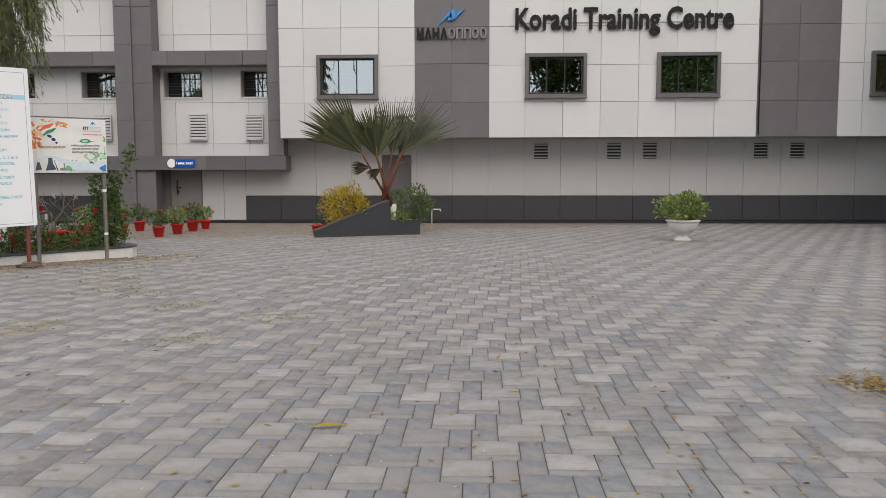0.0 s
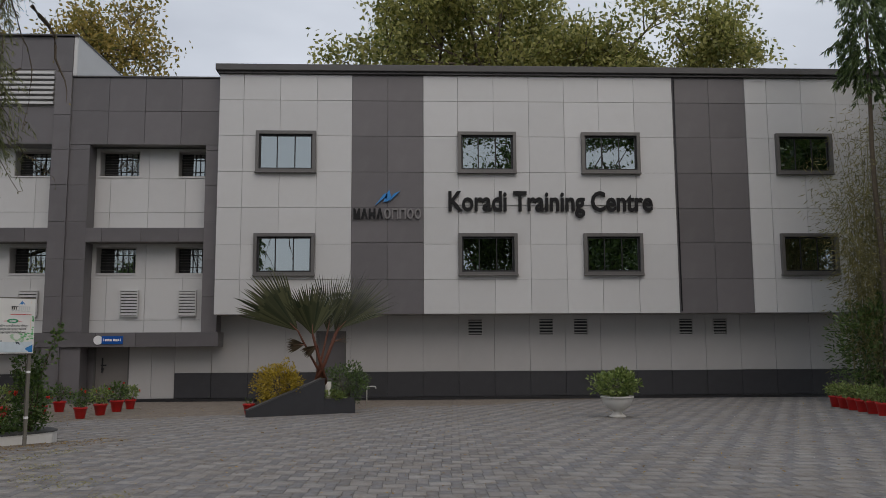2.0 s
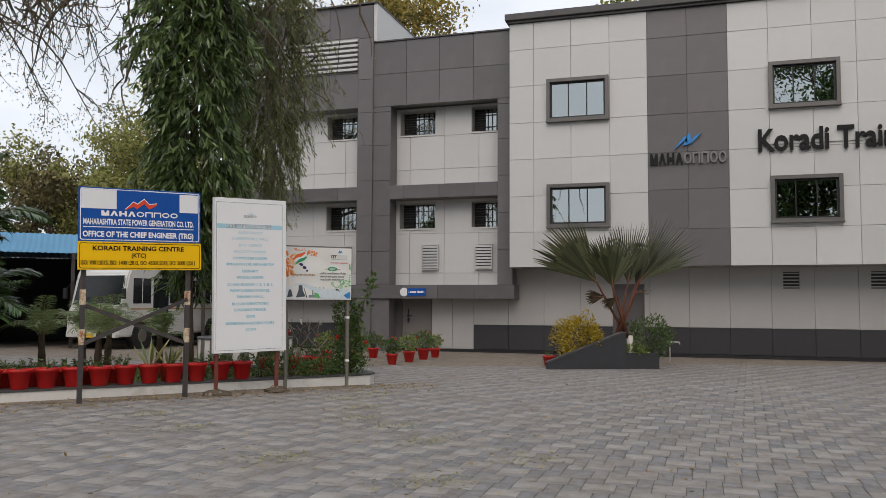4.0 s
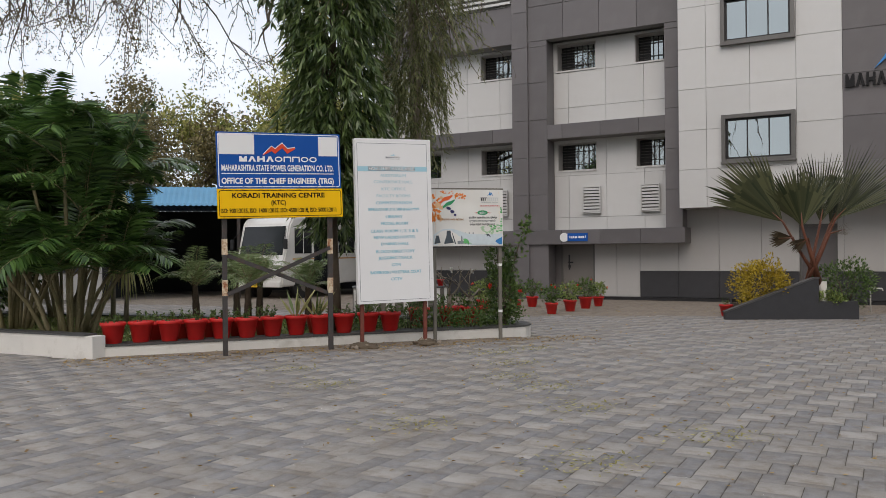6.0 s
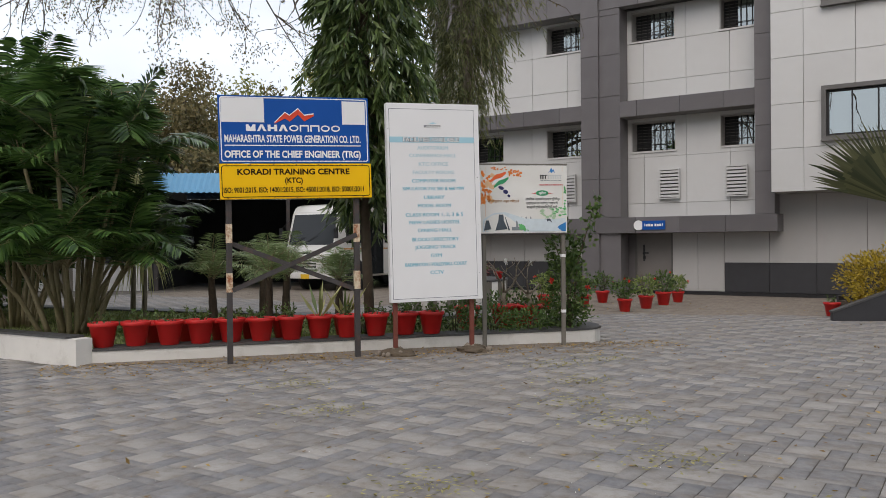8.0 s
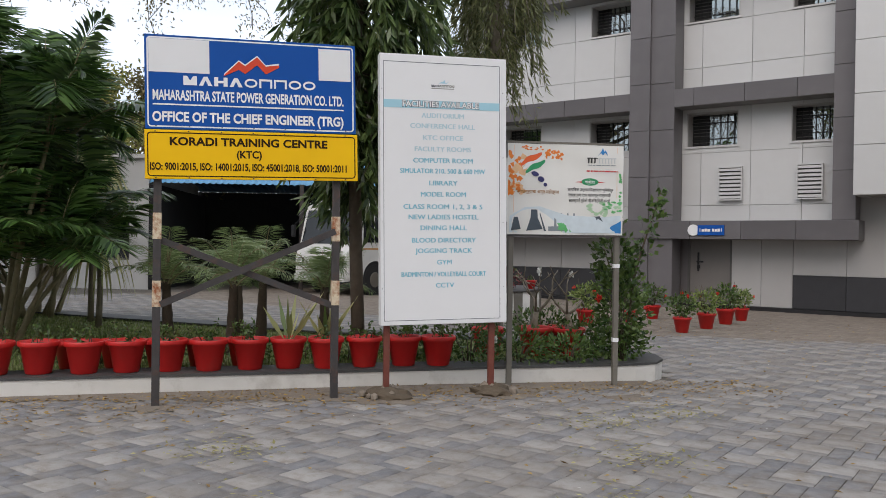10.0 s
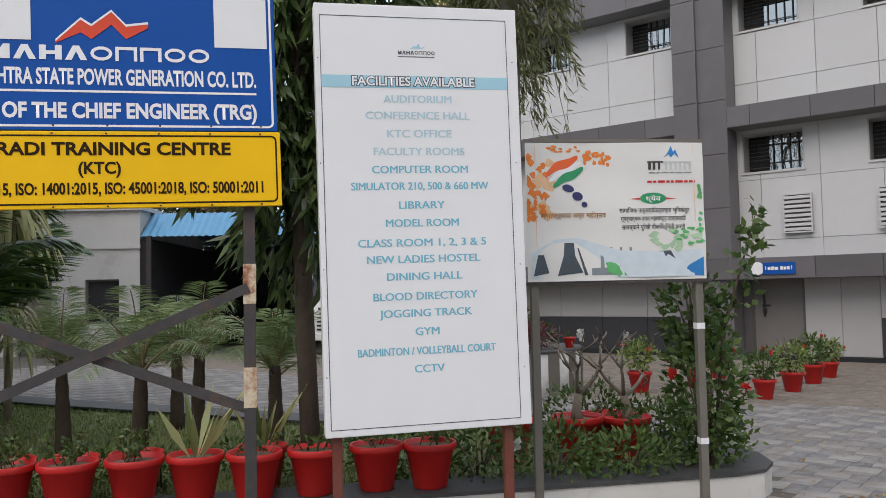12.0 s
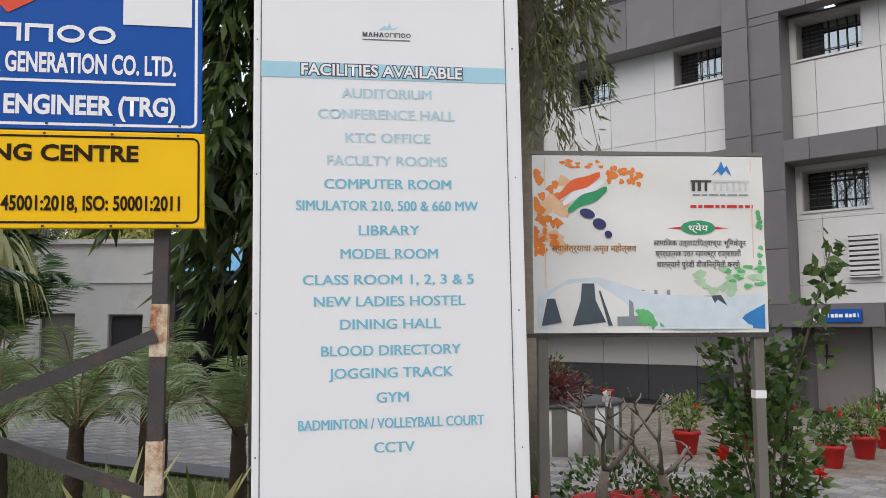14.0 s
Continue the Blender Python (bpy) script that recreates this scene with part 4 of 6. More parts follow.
for u, w, h in ((0.07, 0.042, 0.15), (0.225, 0.07, 0.235)):
    ink("cooling_tower_print", "slate", [[(u - w * 0.9, 0.04), (u + w * 1.1, 0.06), (u + w * 0.5, 0.04 + h * 0.6), (u + w * 0.45, 0.04 + h), (u - w * 0.3, 0.04 + h), (u - w * 0.4, 0.04 + h * 0.6)]], 0.004)
ink("chimney_print", "slate", [[(0.312, 0.04), (0.33, 0.04), (0.282, 0.235), (0.274, 0.235)]], 0.004)
ink("plant_print", "grey", [[(0.40 + 0.055 * k, 0.05), (0.425 + 0.055 * k, 0.05), (0.418 + 0.055 * k, 0.24), (0.405 + 0.055 * k, 0.24)] for k in range(4)] + [[(0.35, 0.04), (0.65, 0.04), (0.65, 0.1), (0.35, 0.09)]], 0.003)
ink("trees_print", "leaf", [blob(0.44 + 0.2 * rnd.random(), 0.06 + 0.08 * rnd.random(), 0.035, 0.05, rnd) for _ in range(10)], 0.005)
ink("dam_print", "slate", [[(0.66, 0.20), (0.80, 0.21), (0.84, 0.12), (0.74, 0.14), (0.70, 0.04), (0.66, 0.04)]], 0.004)
ink("water_print", "blue", [[(0.86, 0.03), (0.985, 0.02), (0.985, 0.16), (0.9, 0.10)]], 0.004)
ink("splash", "pale_leaf", [blob(0.70 + 0.28 * rnd.random(), 0.22 + 0.14 * rnd.random(), 0.03, 0.03, rnd, 8) for _ in range(18)], 0.0026, "pale green wash")
ink("splash", "leaf", [blob(0.82 + 0.16 * rnd.random(), 0.25 + 0.12 * rnd.random(), 0.025, 0.016, rnd, 7) for _ in range(16)] + [blob(0.97 + 0.02 * rnd.random(), 0.3 + 0.42 * rnd.random(), 0.014, 0.025, rnd, 7) for _ in range(12)], 0.0034, "green paint splash")


# rubble round the feet of the white board
M["rubble"] = mat("rubble_mortar", (0.20, 0.165, 0.13), 0.95, 0, 0.3, 18, 0.8, 70, isl=0.3)


def rubble(at, r, seed):
    rn = random.Random(seed)
    t = thing("rubble_heap", at, "low heap of broken mortar and soil round a post", "rubble", "rubble heaps")
    bm = bmesh.new()
    bmesh.ops.create_icosphere(bm, subdivisions=3, radius=1)
    for v in bm.verts:
        k = 1 + 0.35 * noise.noise(v.co * 2.3 + Vector((seed, 0, 0)))
        v.co = Vector((v.co.x * r * k, v.co.y * r * 0.8 * k, max(-0.02, v.co.z * 0.09 * k)))
    part("mound", bm, M["soil"], t)
    for _ in range(9):
        bm = bmesh.new()
        bmesh.ops.create_icosphere(bm, subdivisions=1, radius=rn.uniform(0.02, 0.05))
        for v in bm.verts:
            v.co *= 1 + 0.3 * noise.noise(v.co * 30 + Vector((rn.random() * 9, 0, 0)))
        a, d = rn.uniform(0, 6.28), rn.uniform(0.05, 1.0) * r
        o = part("stone", bm, M["rubble"], t)
        o.location = (d * math.cos(a), d * math.sin(a), 0.03 + 0.05 * (1 - d / r))


rubble((-8.31, 8.19, 0), 0.24, 3)
rubble((-7.68, 8.97, 0), 0.22, 8)


# ---------------------------------------------------------------- plant helpers
def fast_mesh(name, verts, polys_n, material, parent=None):
    """A mesh of separate flat polygons: verts (count, n, 3), each row one polygon."""
    verts = np.asarray(verts, dtype=np.float32)
    count, n = verts.shape[0], verts.shape[1]
    me = bpy.data.meshes.new(name)
    me.vertices.add(count * n)
    me.vertices.foreach_set("co", verts.reshape(-1))
    me.loops.add(count * n)
    me.loops.foreach_set("vertex_index", np.arange(count * n, dtype=np.int32))
    me.polygons.add(count)
    me.polygons.foreach_set("loop_start", np.arange(0, count * n, n, dtype=np.int32))
    me.update(calc_edges=True)
    me.materials.append(material)
    ob = new(name, me)
    if parent is not None:
        ob.parent = parent
    return ob


def unit(v):
    return v / np.maximum(np.linalg.norm(v, axis=-1, keepdims=True), 1e-9)


def leaf_quads(base, along, length, width, rng, fold=0.0):
    """Pointed leaves: base (n,3), direction (n,3), length and width (n or number). Returns (n,4,3)."""
    n = len(base)
    along = unit(np.asarray(along, float))
    side = unit(np.cross(along, rng.normal(size=(n, 3))))
    L = np.broadcast_to(np.asarray(length, float).reshape(-1, 1) if np.ndim(length) else length, (n, 1)) * rng.uniform(0.7, 1.2, (n, 1))
    Wd = np.broadcast_to(np.asarray(width, float).reshape(-1, 1) if np.ndim(width) else width, (n, 1)) * rng.uniform(0.8, 1.2, (n, 1))
    mid = base + along * L * 0.45
    return np.stack([base, mid + side * Wd / 2, base + along * L, mid - side * Wd / 2], 1)


def frond(origin, heading, length, rise, droop, pairs, leaf, width, rng, vee=0.5):
    """A feather leaf: returns rachis points and leaflets (n,4,3)."""
    h = np.array([math.cos(heading), math.sin(heading), 0.0])
    s = np.linspace(0, 1, 12)
    pts = origin + np.outer(s * length * math.cos(rise), h)
    pts[:, 2] += s * length * math.sin(rise) - droop * length * s**2.2
    tt = np.linspace(0.12, 1.0, pairs)
    P = np.stack([np.interp(tt, s, pts[:, k]) for k in range(3)], 1)
    D = unit(np.stack([np.gradient(P[:, k]) for k in range(3)], 1))
    side = unit(np.cross(D, [0, 0, 1.0]))
    up = np.cross(side, D)
    out = []
    L = leaf * np.sin(np.pi * (0.12 + 0.82 * tt)) ** 0.6
    for sg in (-1, 1):
        d = unit(sg * side * 0.85 + D * 0.55 + up * (vee - 0.35) + rng.normal(0, 0.08, P.shape) + np.array([0, 0, -0.25]))
        nrm = unit(np.cross(d, D))
        wv = unit(np.cross(d, nrm))
        m = P + d * L[:, None] * 0.4
        tip = P + d * L[:, None] + np.array([0, 0, -1.0]) * L[:, None] * 0.18
        out.append(np.stack([P, m + wv * width / 2, tip, m - wv * width / 2], 1))
    return pts, np.concatenate(out)


M["bark"] = mat("brown_bark", (0.11, 0.085, 0.06), 0.9, 0, 0.35, 14, 0.8, 40)
M["bark_pale"] = mat("pale_bark", (0.26, 0.22, 0.17), 0.9, 0, 0.3, 14, 0.8, 40)
M["palm_stem"] = mat("ringed_palm_stem", (0.24, 0.20, 0.11), 0.7, 0, 0.3, 20, 0.5, 60)
M["palm_trunk"] = mat("shaggy_palm_trunk", (0.06, 0.042, 0.028), 0.95, 0, 0.4, 25, 1.0, 70)
M["areca"] = leafmat("areca_leaf", (0.012, 0.045, 0.012), (0.13, 0.24, 0.06), 0.32)
M["date"] = leafmat("date_palm_leaf", (0.12, 0.19, 0.07), (0.34, 0.42, 0.20), 0.45, 0.35)
M["ashoka"] = leafmat("mast_tree_leaf", (0.018, 0.045, 0.012), (0.17, 0.24, 0.08), 0.3)
M["weep"] = leafmat("grey_green_leaf", (0.07, 0.09, 0.03), (0.27, 0.28, 0.12), 0.55)
M["dry"] = leafmat("dry_olive_leaf", (0.08, 0.075, 0.03), (0.24, 0.19, 0.08), 0.6)
M["broad"] = leafmat("broad_tree_leaf", (0.10, 0.13, 0.028), (0.48, 0.45, 0.15), 0.5, 0.5)
M["gold_tree"] = leafmat("yellowing_tree_leaf", (0.12, 0.13, 0.03), (0.52, 0.38, 0.10), 0.5, 0.4)
M["shrub"] = leafmat("shrub_leaf", (0.025, 0.065, 0.012), (0.13, 0.20, 0.05), 0.4)
M["shrub_light"] = leafmat("light_shrub_leaf", (0.08, 0.14, 0.03), (0.30, 0.36, 0.11), 0.45)
M["golden"] = leafmat("golden_shrub_leaf", (0.22, 0.16, 0.014), (0.60, 0.44, 0.05), 0.5, 0.35)
M["coleus"] = leafmat("maroon_leaf", (0.07, 0.012, 0.018), (0.24, 0.07, 0.06), 0.5)
M["bamboo_leaf"] = leafmat("bamboo_leaf", (0.07, 0.08, 0.022), (0.33, 0.29, 0.11), 0.55)
M["bamboo"] = mat("bamboo_culm", (0.24, 0.22, 0.10), 0.5, 0, 0.3, 12)
M["fan"] = leafmat("fan_palm_leaf", (0.03, 0.042, 0.02), (0.12, 0.125, 0.06), 0.45, 0.15)
M["fan_dry"] = leafmat("withered_palm_leaf", (0.05, 0.035, 0.02), (0.13, 0.10, 0.06), 0.6)
M["petiole"] = mat("reddish_leaf_stalk", (0.16, 0.055, 0.03), 0.6, 0, 0.3, 10)
M["red_pot"] = mat("red_plastic_pot", (0.55, 0.016, 0.014), 0.45, 0, 0.15, 6, stain=0.2, obj=0.08)
M["flower_red"] = leafmat("red_petal", (0.55, 0.02, 0.015), (0.75, 0.05, 0.03), 0.5)
M["flower_white"] = leafmat("white_petal", (0.6, 0.6, 0.55), (0.8, 0.8, 0.75), 0.5)
M["straw"] = leafmat("dead_leaf", (0.16, 0.09, 0.03), (0.42, 0.28, 0.09), 0.7, 0.1)
M["variegated"] = leafmat("striped_leaf", (0.10, 0.16, 0.04), (0.55, 0.52, 0.24), 0.45)


def bush_leaves(n, centre, radii, leaf, width, rng, up=0.3, hollow=0.35):
    d = unit(rng.normal(size=(n, 3)))
    r = rng.uniform(hollow, 1.0, (n, 1)) ** 0.6
    lump = 1 + 0.28 * np.sin(d[:, :1] * 5.1 + centre[0] * 3) * np.cos(d[:, 1:2] * 4.3 + centre[1] * 5)
    base = np.asarray(centre) + d * r * lump * np.asarray(radii)
    return leaf_quads(base, d + rng.normal(0, 0.6, (n, 3)) + [0, 0, up], leaf, width, rng)


def bush(at, radii, n, leaf, width, material, label, name="shrub", category="shrub", group="", stems=6, seed=1, up=0.3, flowers=0, fmat="flower_red"):
    rng = np.random.default_rng(seed)
    t = thing(name, at, label, category, group)
    bm = bmesh.new()
    for k in range(stems):
        a = rng.uniform(0, 6.28)
        d = rng.uniform(0.1, 0.7)
        tip = (radii[0] * d * math.cos(a), radii[1] * d * math.sin(a), radii[2] * rng.uniform(1.0, 1.7))
        tube(bm, [(0.03 * math.cos(a), 0.03 * math.sin(a), 0), (tip[0] * 0.5, tip[1] * 0.5, tip[2] * 0.6), tip], [0.012, 0.009, 0.004], 5)
    part("stemwork", bm, M["bark"], t)
    fast_mesh("foliage", bush_leaves(n, (0, 0, radii[2] * 1.05), radii, leaf, width, rng, up), 4, material, t)
    if flowers:
        for k in range(flowers):
            d = unit(rng.normal(size=(1, 3)))[0]
            d[2] = abs(d[2]) * 0.6
            c = np.array([0, 0, radii[2] * 1.05]) + d * np.asarray(radii) * 0.98
            q = leaf_quads(np.repeat(c[None], 12, 0), rng.normal(size=(12, 3)) + [0, 0, 0.4], 0.055, 0.045, rng)
            fast_mesh("flower", q, 4, M[fmat], t)
    return t


POT_PROFILE = [(0.105, 0.0), (0.112, 0.008), (0.158, 0.245), (0.172, 0.25), (0.178, 0.258), (0.178, 0.288), (0.172, 0.296), (0.160, 0.292), (0.152, 0.262), (0.02, 0.258)]


def pot_mesh():
    bm = lathe(bmesh.new(), POT_PROFILE, 28)
    me = bpy.data.meshes.new("pot")
    bm.to_mesh(me)
    bm.free()
    me.materials.append(M["red_pot"])
    return me


POT = pot_mesh()
SOIL = bpy.data.meshes.new("soil")
_bm = lathe(bmesh.new(), [(0.154, 0.262), (0.10, 0.272), (0.02, 0.268)], 20)
_bm.to_mesh(SOIL)
_bm.free()
M["potting_soil"] = mat("dry_potting_soil", (0.20, 0.145, 0.09), 0.95, 0, 0.4, 30, 0.9, 90)
SOIL.materials.append(M["potting_soil"])


def flower_pot(at, seed, kind="sprigs", scale=1.0, group="red pots"):
    """A rimmed red plastic pot with soil and what grows in it."""
    rng = np.random.default_rng(seed)
    names = {"sprigs": "red plastic pot with sparse green sprigs", "flowers": "red plastic pot with a leafy red-flowering plant", "lush": "red plastic pot full of low green leaves", "bare": "red plastic pot with a dry leafless twig", "blade": "red plastic pot with striped sword-shaped leaves"}
    t = thing("flower_pot", at, names[kind], "flower pot", group, rz=float(rng.uniform(0, 360)))
    t.scale = (scale,) * 3
    for nm, me in (("pot", POT), ("soil", SOIL)):
        o = new(nm, me)
        o.parent = t
    if kind == "sprigs":
        q = []
        bm = bmesh.new()
        for k in range(int(rng.integers(4, 9))):
            a, r, h = rng.uniform(0, 6.28), rng.uniform(0.02, 0.11), rng.uniform(0.05, 0.2)
            p = np.array([r * math.cos(a), r * math.sin(a), 0.27])
            tip = p + [rng.normal(0, 0.05), rng.normal(0, 0.05), h]
            tube(bm, [p, tip], [0.004, 0.002], 4)
            q.append(leaf_quads(p + (tip - p) * rng.uniform(0.3, 1, (14, 1)), rng.normal(size=(14, 3)) + [0, 0, 0.2], 0.05, 0.022, rng))
        part("stemwork", bm, M["bark"], t)
        fast_mesh("leaves", np.concatenate(q), 4, M["shrub"], t)
    elif kind in ("flowers", "lush"):
        R = (0.28, 0.28, 0.22) if kind == "flowers" else (0.27, 0.27, 0.16)
        bm = bmesh.new()
        for k in range(8):
            a = rng.uniform(0, 6.28)
            tube(bm, [(0.03 * math.cos(a), 0.03 * math.sin(a), 0.26), (0.12 * math.cos(a), 0.12 * math.sin(a), 0.5), (0.22 * math.cos(a), 0.22 * math.sin(a), 0.55 + 0.3 * rng.random())], [0.007, 0.005, 0.003], 5)
        part("stemwork", bm, M["bark"], t)
        fast_mesh("leaves", bush_leaves(420, (0, 0, 0.30 + R[2]), R, 0.075, 0.04, rng, 0.2, 0.2), 4, M["shrub" if seed % 2 else "shrub_light"] if kind == "flowers" else M["shrub_light"], t)
        if kind == "flowers":
            for k in range(2):
                d = unit(rng.normal(size=(1, 3)))[0]
                c = np.array([0, 0, 0.32 + R[2]]) + d * np.asarray(R)
                fast_mesh("flower", leaf_quads(np.repeat(c[None], 14, 0), rng.normal(size=(14, 3)), 0.042, 0.036, rng), 4, M["flower_red"], t)
    elif kind == "bare":
        bm = bmesh.new()
        tube(bm, [(0, 0, 0.24), (0.01, 0, 0.34), (-0.01, 0.01, 0.44)], [0.05, 0.034, 0.026], 8)

        def fork(p, d, length, r, left):
            pts = [p]
            for _ in range(3):
                d = unit((d + rng.normal(0, 0.22, 3) + [0, 0, 0.06])[None])[0]
                pts.append(pts[-1] + d * length / 3)
            tube(bm, [tuple(q) for q in pts], [r, r * 0.85, r * 0.75, r * 0.6], 6)
            if left:
                for sg in (-1, 1):
                    fork(pts[-1], d + sg * unit(rng.normal(size=(1, 3)) * [1, 1, 0.4])[0] * 0.8, length * 0.72, r * 0.62, left - 1)

        for k in range(3):
            a = 2.1 * k + rng.uniform(-0.3, 0.3)
            fork(np.array([-0.01, 0.01, 0.43]), np.array([math.cos(a) * 0.8, math.sin(a) * 0.8, 0.75]), 0.26, 0.017, 2)
        part("twigwork", bm, M["bark_pale"], t)
        fast_mesh("flower", leaf_quads(np.array([[0.12, 0.1, 0.86]]) + rng.normal(0, 0.012, (9, 3)), rng.normal(size=(9, 3)), 0.05, 0.035, rng), 4, M["flower_white"], t)
    else:
        q = []
        for k in range(12):
            a = rng.uniform(0, 6.28)
            q.append(leaf_quads(np.array([[0.03 * math.cos(a), 0.03 * math.sin(a), 0.26]]), np.array([[math.cos(a) * 0.6, math.sin(a) * 0.6, 0.9]]), 0.48, 0.05, rng))
        fast_mesh("leaves", np.concatenate(q), 4, M["variegated"], t)
    return t


# pots on the ledge of the bed
FD, FN = Vector((0.641, 0.767)), Vector((-0.767, 0.641))
kinds = ["sprigs", "sprigs", "sprigs", "sprigs", "sprigs", "sprigs", "sprigs", "blade", "sprigs", "sprigs", "sprigs", "sprigs", "sprigs"]
for i, s in enumerate((0.10, 0.467, 0.857, 1.22, 1.59, 1.955, 2.335, 2.697, 3.06, 3.44, 3.84, 4.19)):
    p = Vector(BED[2]) + FD * s + FN * (0.21 + 0.02 * math.sin(i * 2.1))
    flower_pot((p.x, p.y, 0.176), 20 + i, kinds[i])
for i, s in enumerate((0.68, 1.08, 1.49, 1.88, 2.28, 3.1)):
    p = Vector(BED[2]) + FD * s + FN * (0.62 + 0.03 * math.sin(i * 1.7))
    flower_pot((p.x, p.y, 0.131), 60 + i, "blade" if i == 5 else "sprigs")
for x, y, kd, sc in ((-8.17, 10.62, "bare", 1.15), (-7.89, 10.9, "bare", 1.1), (-8.6, 10.3, "sprigs", 1.1), (-8.1, 10.95, "sprigs", 1.1)):
    flower_pot((x, y, 0.131), int(abs(x * 37)), kd, sc)
# flowering pots standing on the court
for i, (x, y) in enumerate(((-8.61, 16.59), (-8.56, 17.74), (-8.62, 19.1), (-8.66, 20.3), (-10.2, 19.2), (-10.39, 16.43), (-9.95, 17.5))):
    flower_pot((x, y, ground_z(x, y)), 101 + i, "flowers", 0.92 + 0.07 * (i % 3), "flowering pots on the court")
for i in range(6):
    x, y = 11.15 - 0.13 * i, 18.6 - 0.68 * i
    flower_pot((x, y, ground_z(x, y)), 140 + i, "lush", 1.05, "leafy pots beside the bamboo")


# ---------------------------------------------------------------- palms
def feather_palm(name, at, stems, label, category, leaf_material, seed, height, fr_len, nfr, pairs, leaflet, width, spread, stem_r, stem_mat, group="", arch=(0.35, 0.75), rises=(25, 75)):
    rng = np.random.default_rng(seed)
    t = thing(name, at, label, category, group)
    allq = []
    rach = bmesh.new()
    for s in range(stems):
        a = 2 * math.pi * s / max(stems, 1) + rng.uniform(-0.4, 0.4)
        h = height * rng.uniform(0.3, 1.0) if stems > 1 else height
        r0 = (0.12 + 0.28 * rng.random()) if stems > 1 else 0.0
        lean = spread * rng.uniform(0.4, 1.0) if stems > 1 else rng.uniform(-0.05, 0.05)
        b = np.array([r0 * math.cos(a), r0 * math.sin(a), 0.0])
        top = b + [lean * math.cos(a), lean * math.sin(a), h]
        mid = (b + top) / 2 + [-0.1 * lean * math.cos(a), -0.1 * lean * math.sin(a), 0]
        bm = bmesh.new()
        pts = [b + (mid - b) * u * 2 if u <= 0.5 else mid + (top - mid) * (u - 0.5) * 2 for u in np.linspace(0, 1, 11)]
        tube(bm, pts, [stem_r * (1.1 - 0.45 * i / 10) * (1 + 0.10 * (i % 2)) for i in range(11)], 8)
        part("stem", bm, stem_mat, t)
        for f in range(nfr):
            hd = 2 * math.pi * (f * 0.382 + s * 0.13) + rng.uniform(-0.3, 0.3)
            rise = radians(rng.uniform(*rises) if f % 3 else rng.uniform(62, 86))
            pts, q = frond(top - [0, 0, 0.05 * f * 0.2], hd, fr_len * rng.uniform(0.75, 1.15) * (1.0 if f % 3 else 1.12), rise, rng.uniform(*arch), pairs, leaflet, width, rng)
            tube(rach, [tuple(p) for p in pts[::2]], [0.011, 0.009, 0.007, 0.006, 0.005, 0.003], 4, False)
            fast_mesh("frond", q, 4, leaf_material, t)
    part("stalkwork", rach, M["palm_stem"], t)
    return t


feather_palm("areca_palm", (-13.2, 6.9, 0.13), 18, "tall bushy clump of dark green feather palms with ringed stems", "palm", M["areca"], 11, 2.95, 1.9, 8, 44, 0.56, 0.042, 0.85, 0.034, M["palm_stem"], arch=(0.32, 0.72), rises=(40, 82))
feather_palm("areca_palm", (-14.9, 7.0, 0.13), 16, "tall bushy clump of dark green feather palms with ringed stems", "palm", M["areca"], 12, 3.0, 2.2, 8, 44, 0.56, 0.042, 0.9, 0.034, M["palm_stem"], arch=(0.32, 0.72), rises=(40, 82))
feather_palm("areca_palm", (-16.6, 9.2, 0.13), 10, "bushy clump of feather palms behind the larger one", "palm", M["areca"], 13, 2.3, 1.9, 7, 40, 0.5, 0.04, 0.7, 0.04, M["palm_stem"])
for i, (x, y, h) in enumerate(((-10.8, 8.45, 0.62), (-11.35, 9.35, 0.62), (-10.2, 9.3, 0.55), (-11.9, 8.4, 0.6), (-12.2, 9.7, 0.7))):
    feather_palm("pygmy_palm", (x, y, 0.13), 1, "small date palm with a shaggy dark trunk and fine leaves", "palm", M["date"], 40 + i, h + 0.2, 1.0, 15, 40, 0.25, 0.010, 0.1, 0.066, M["palm_trunk"], "small date palms in the bed", (0.35, 0.7), (38, 82))


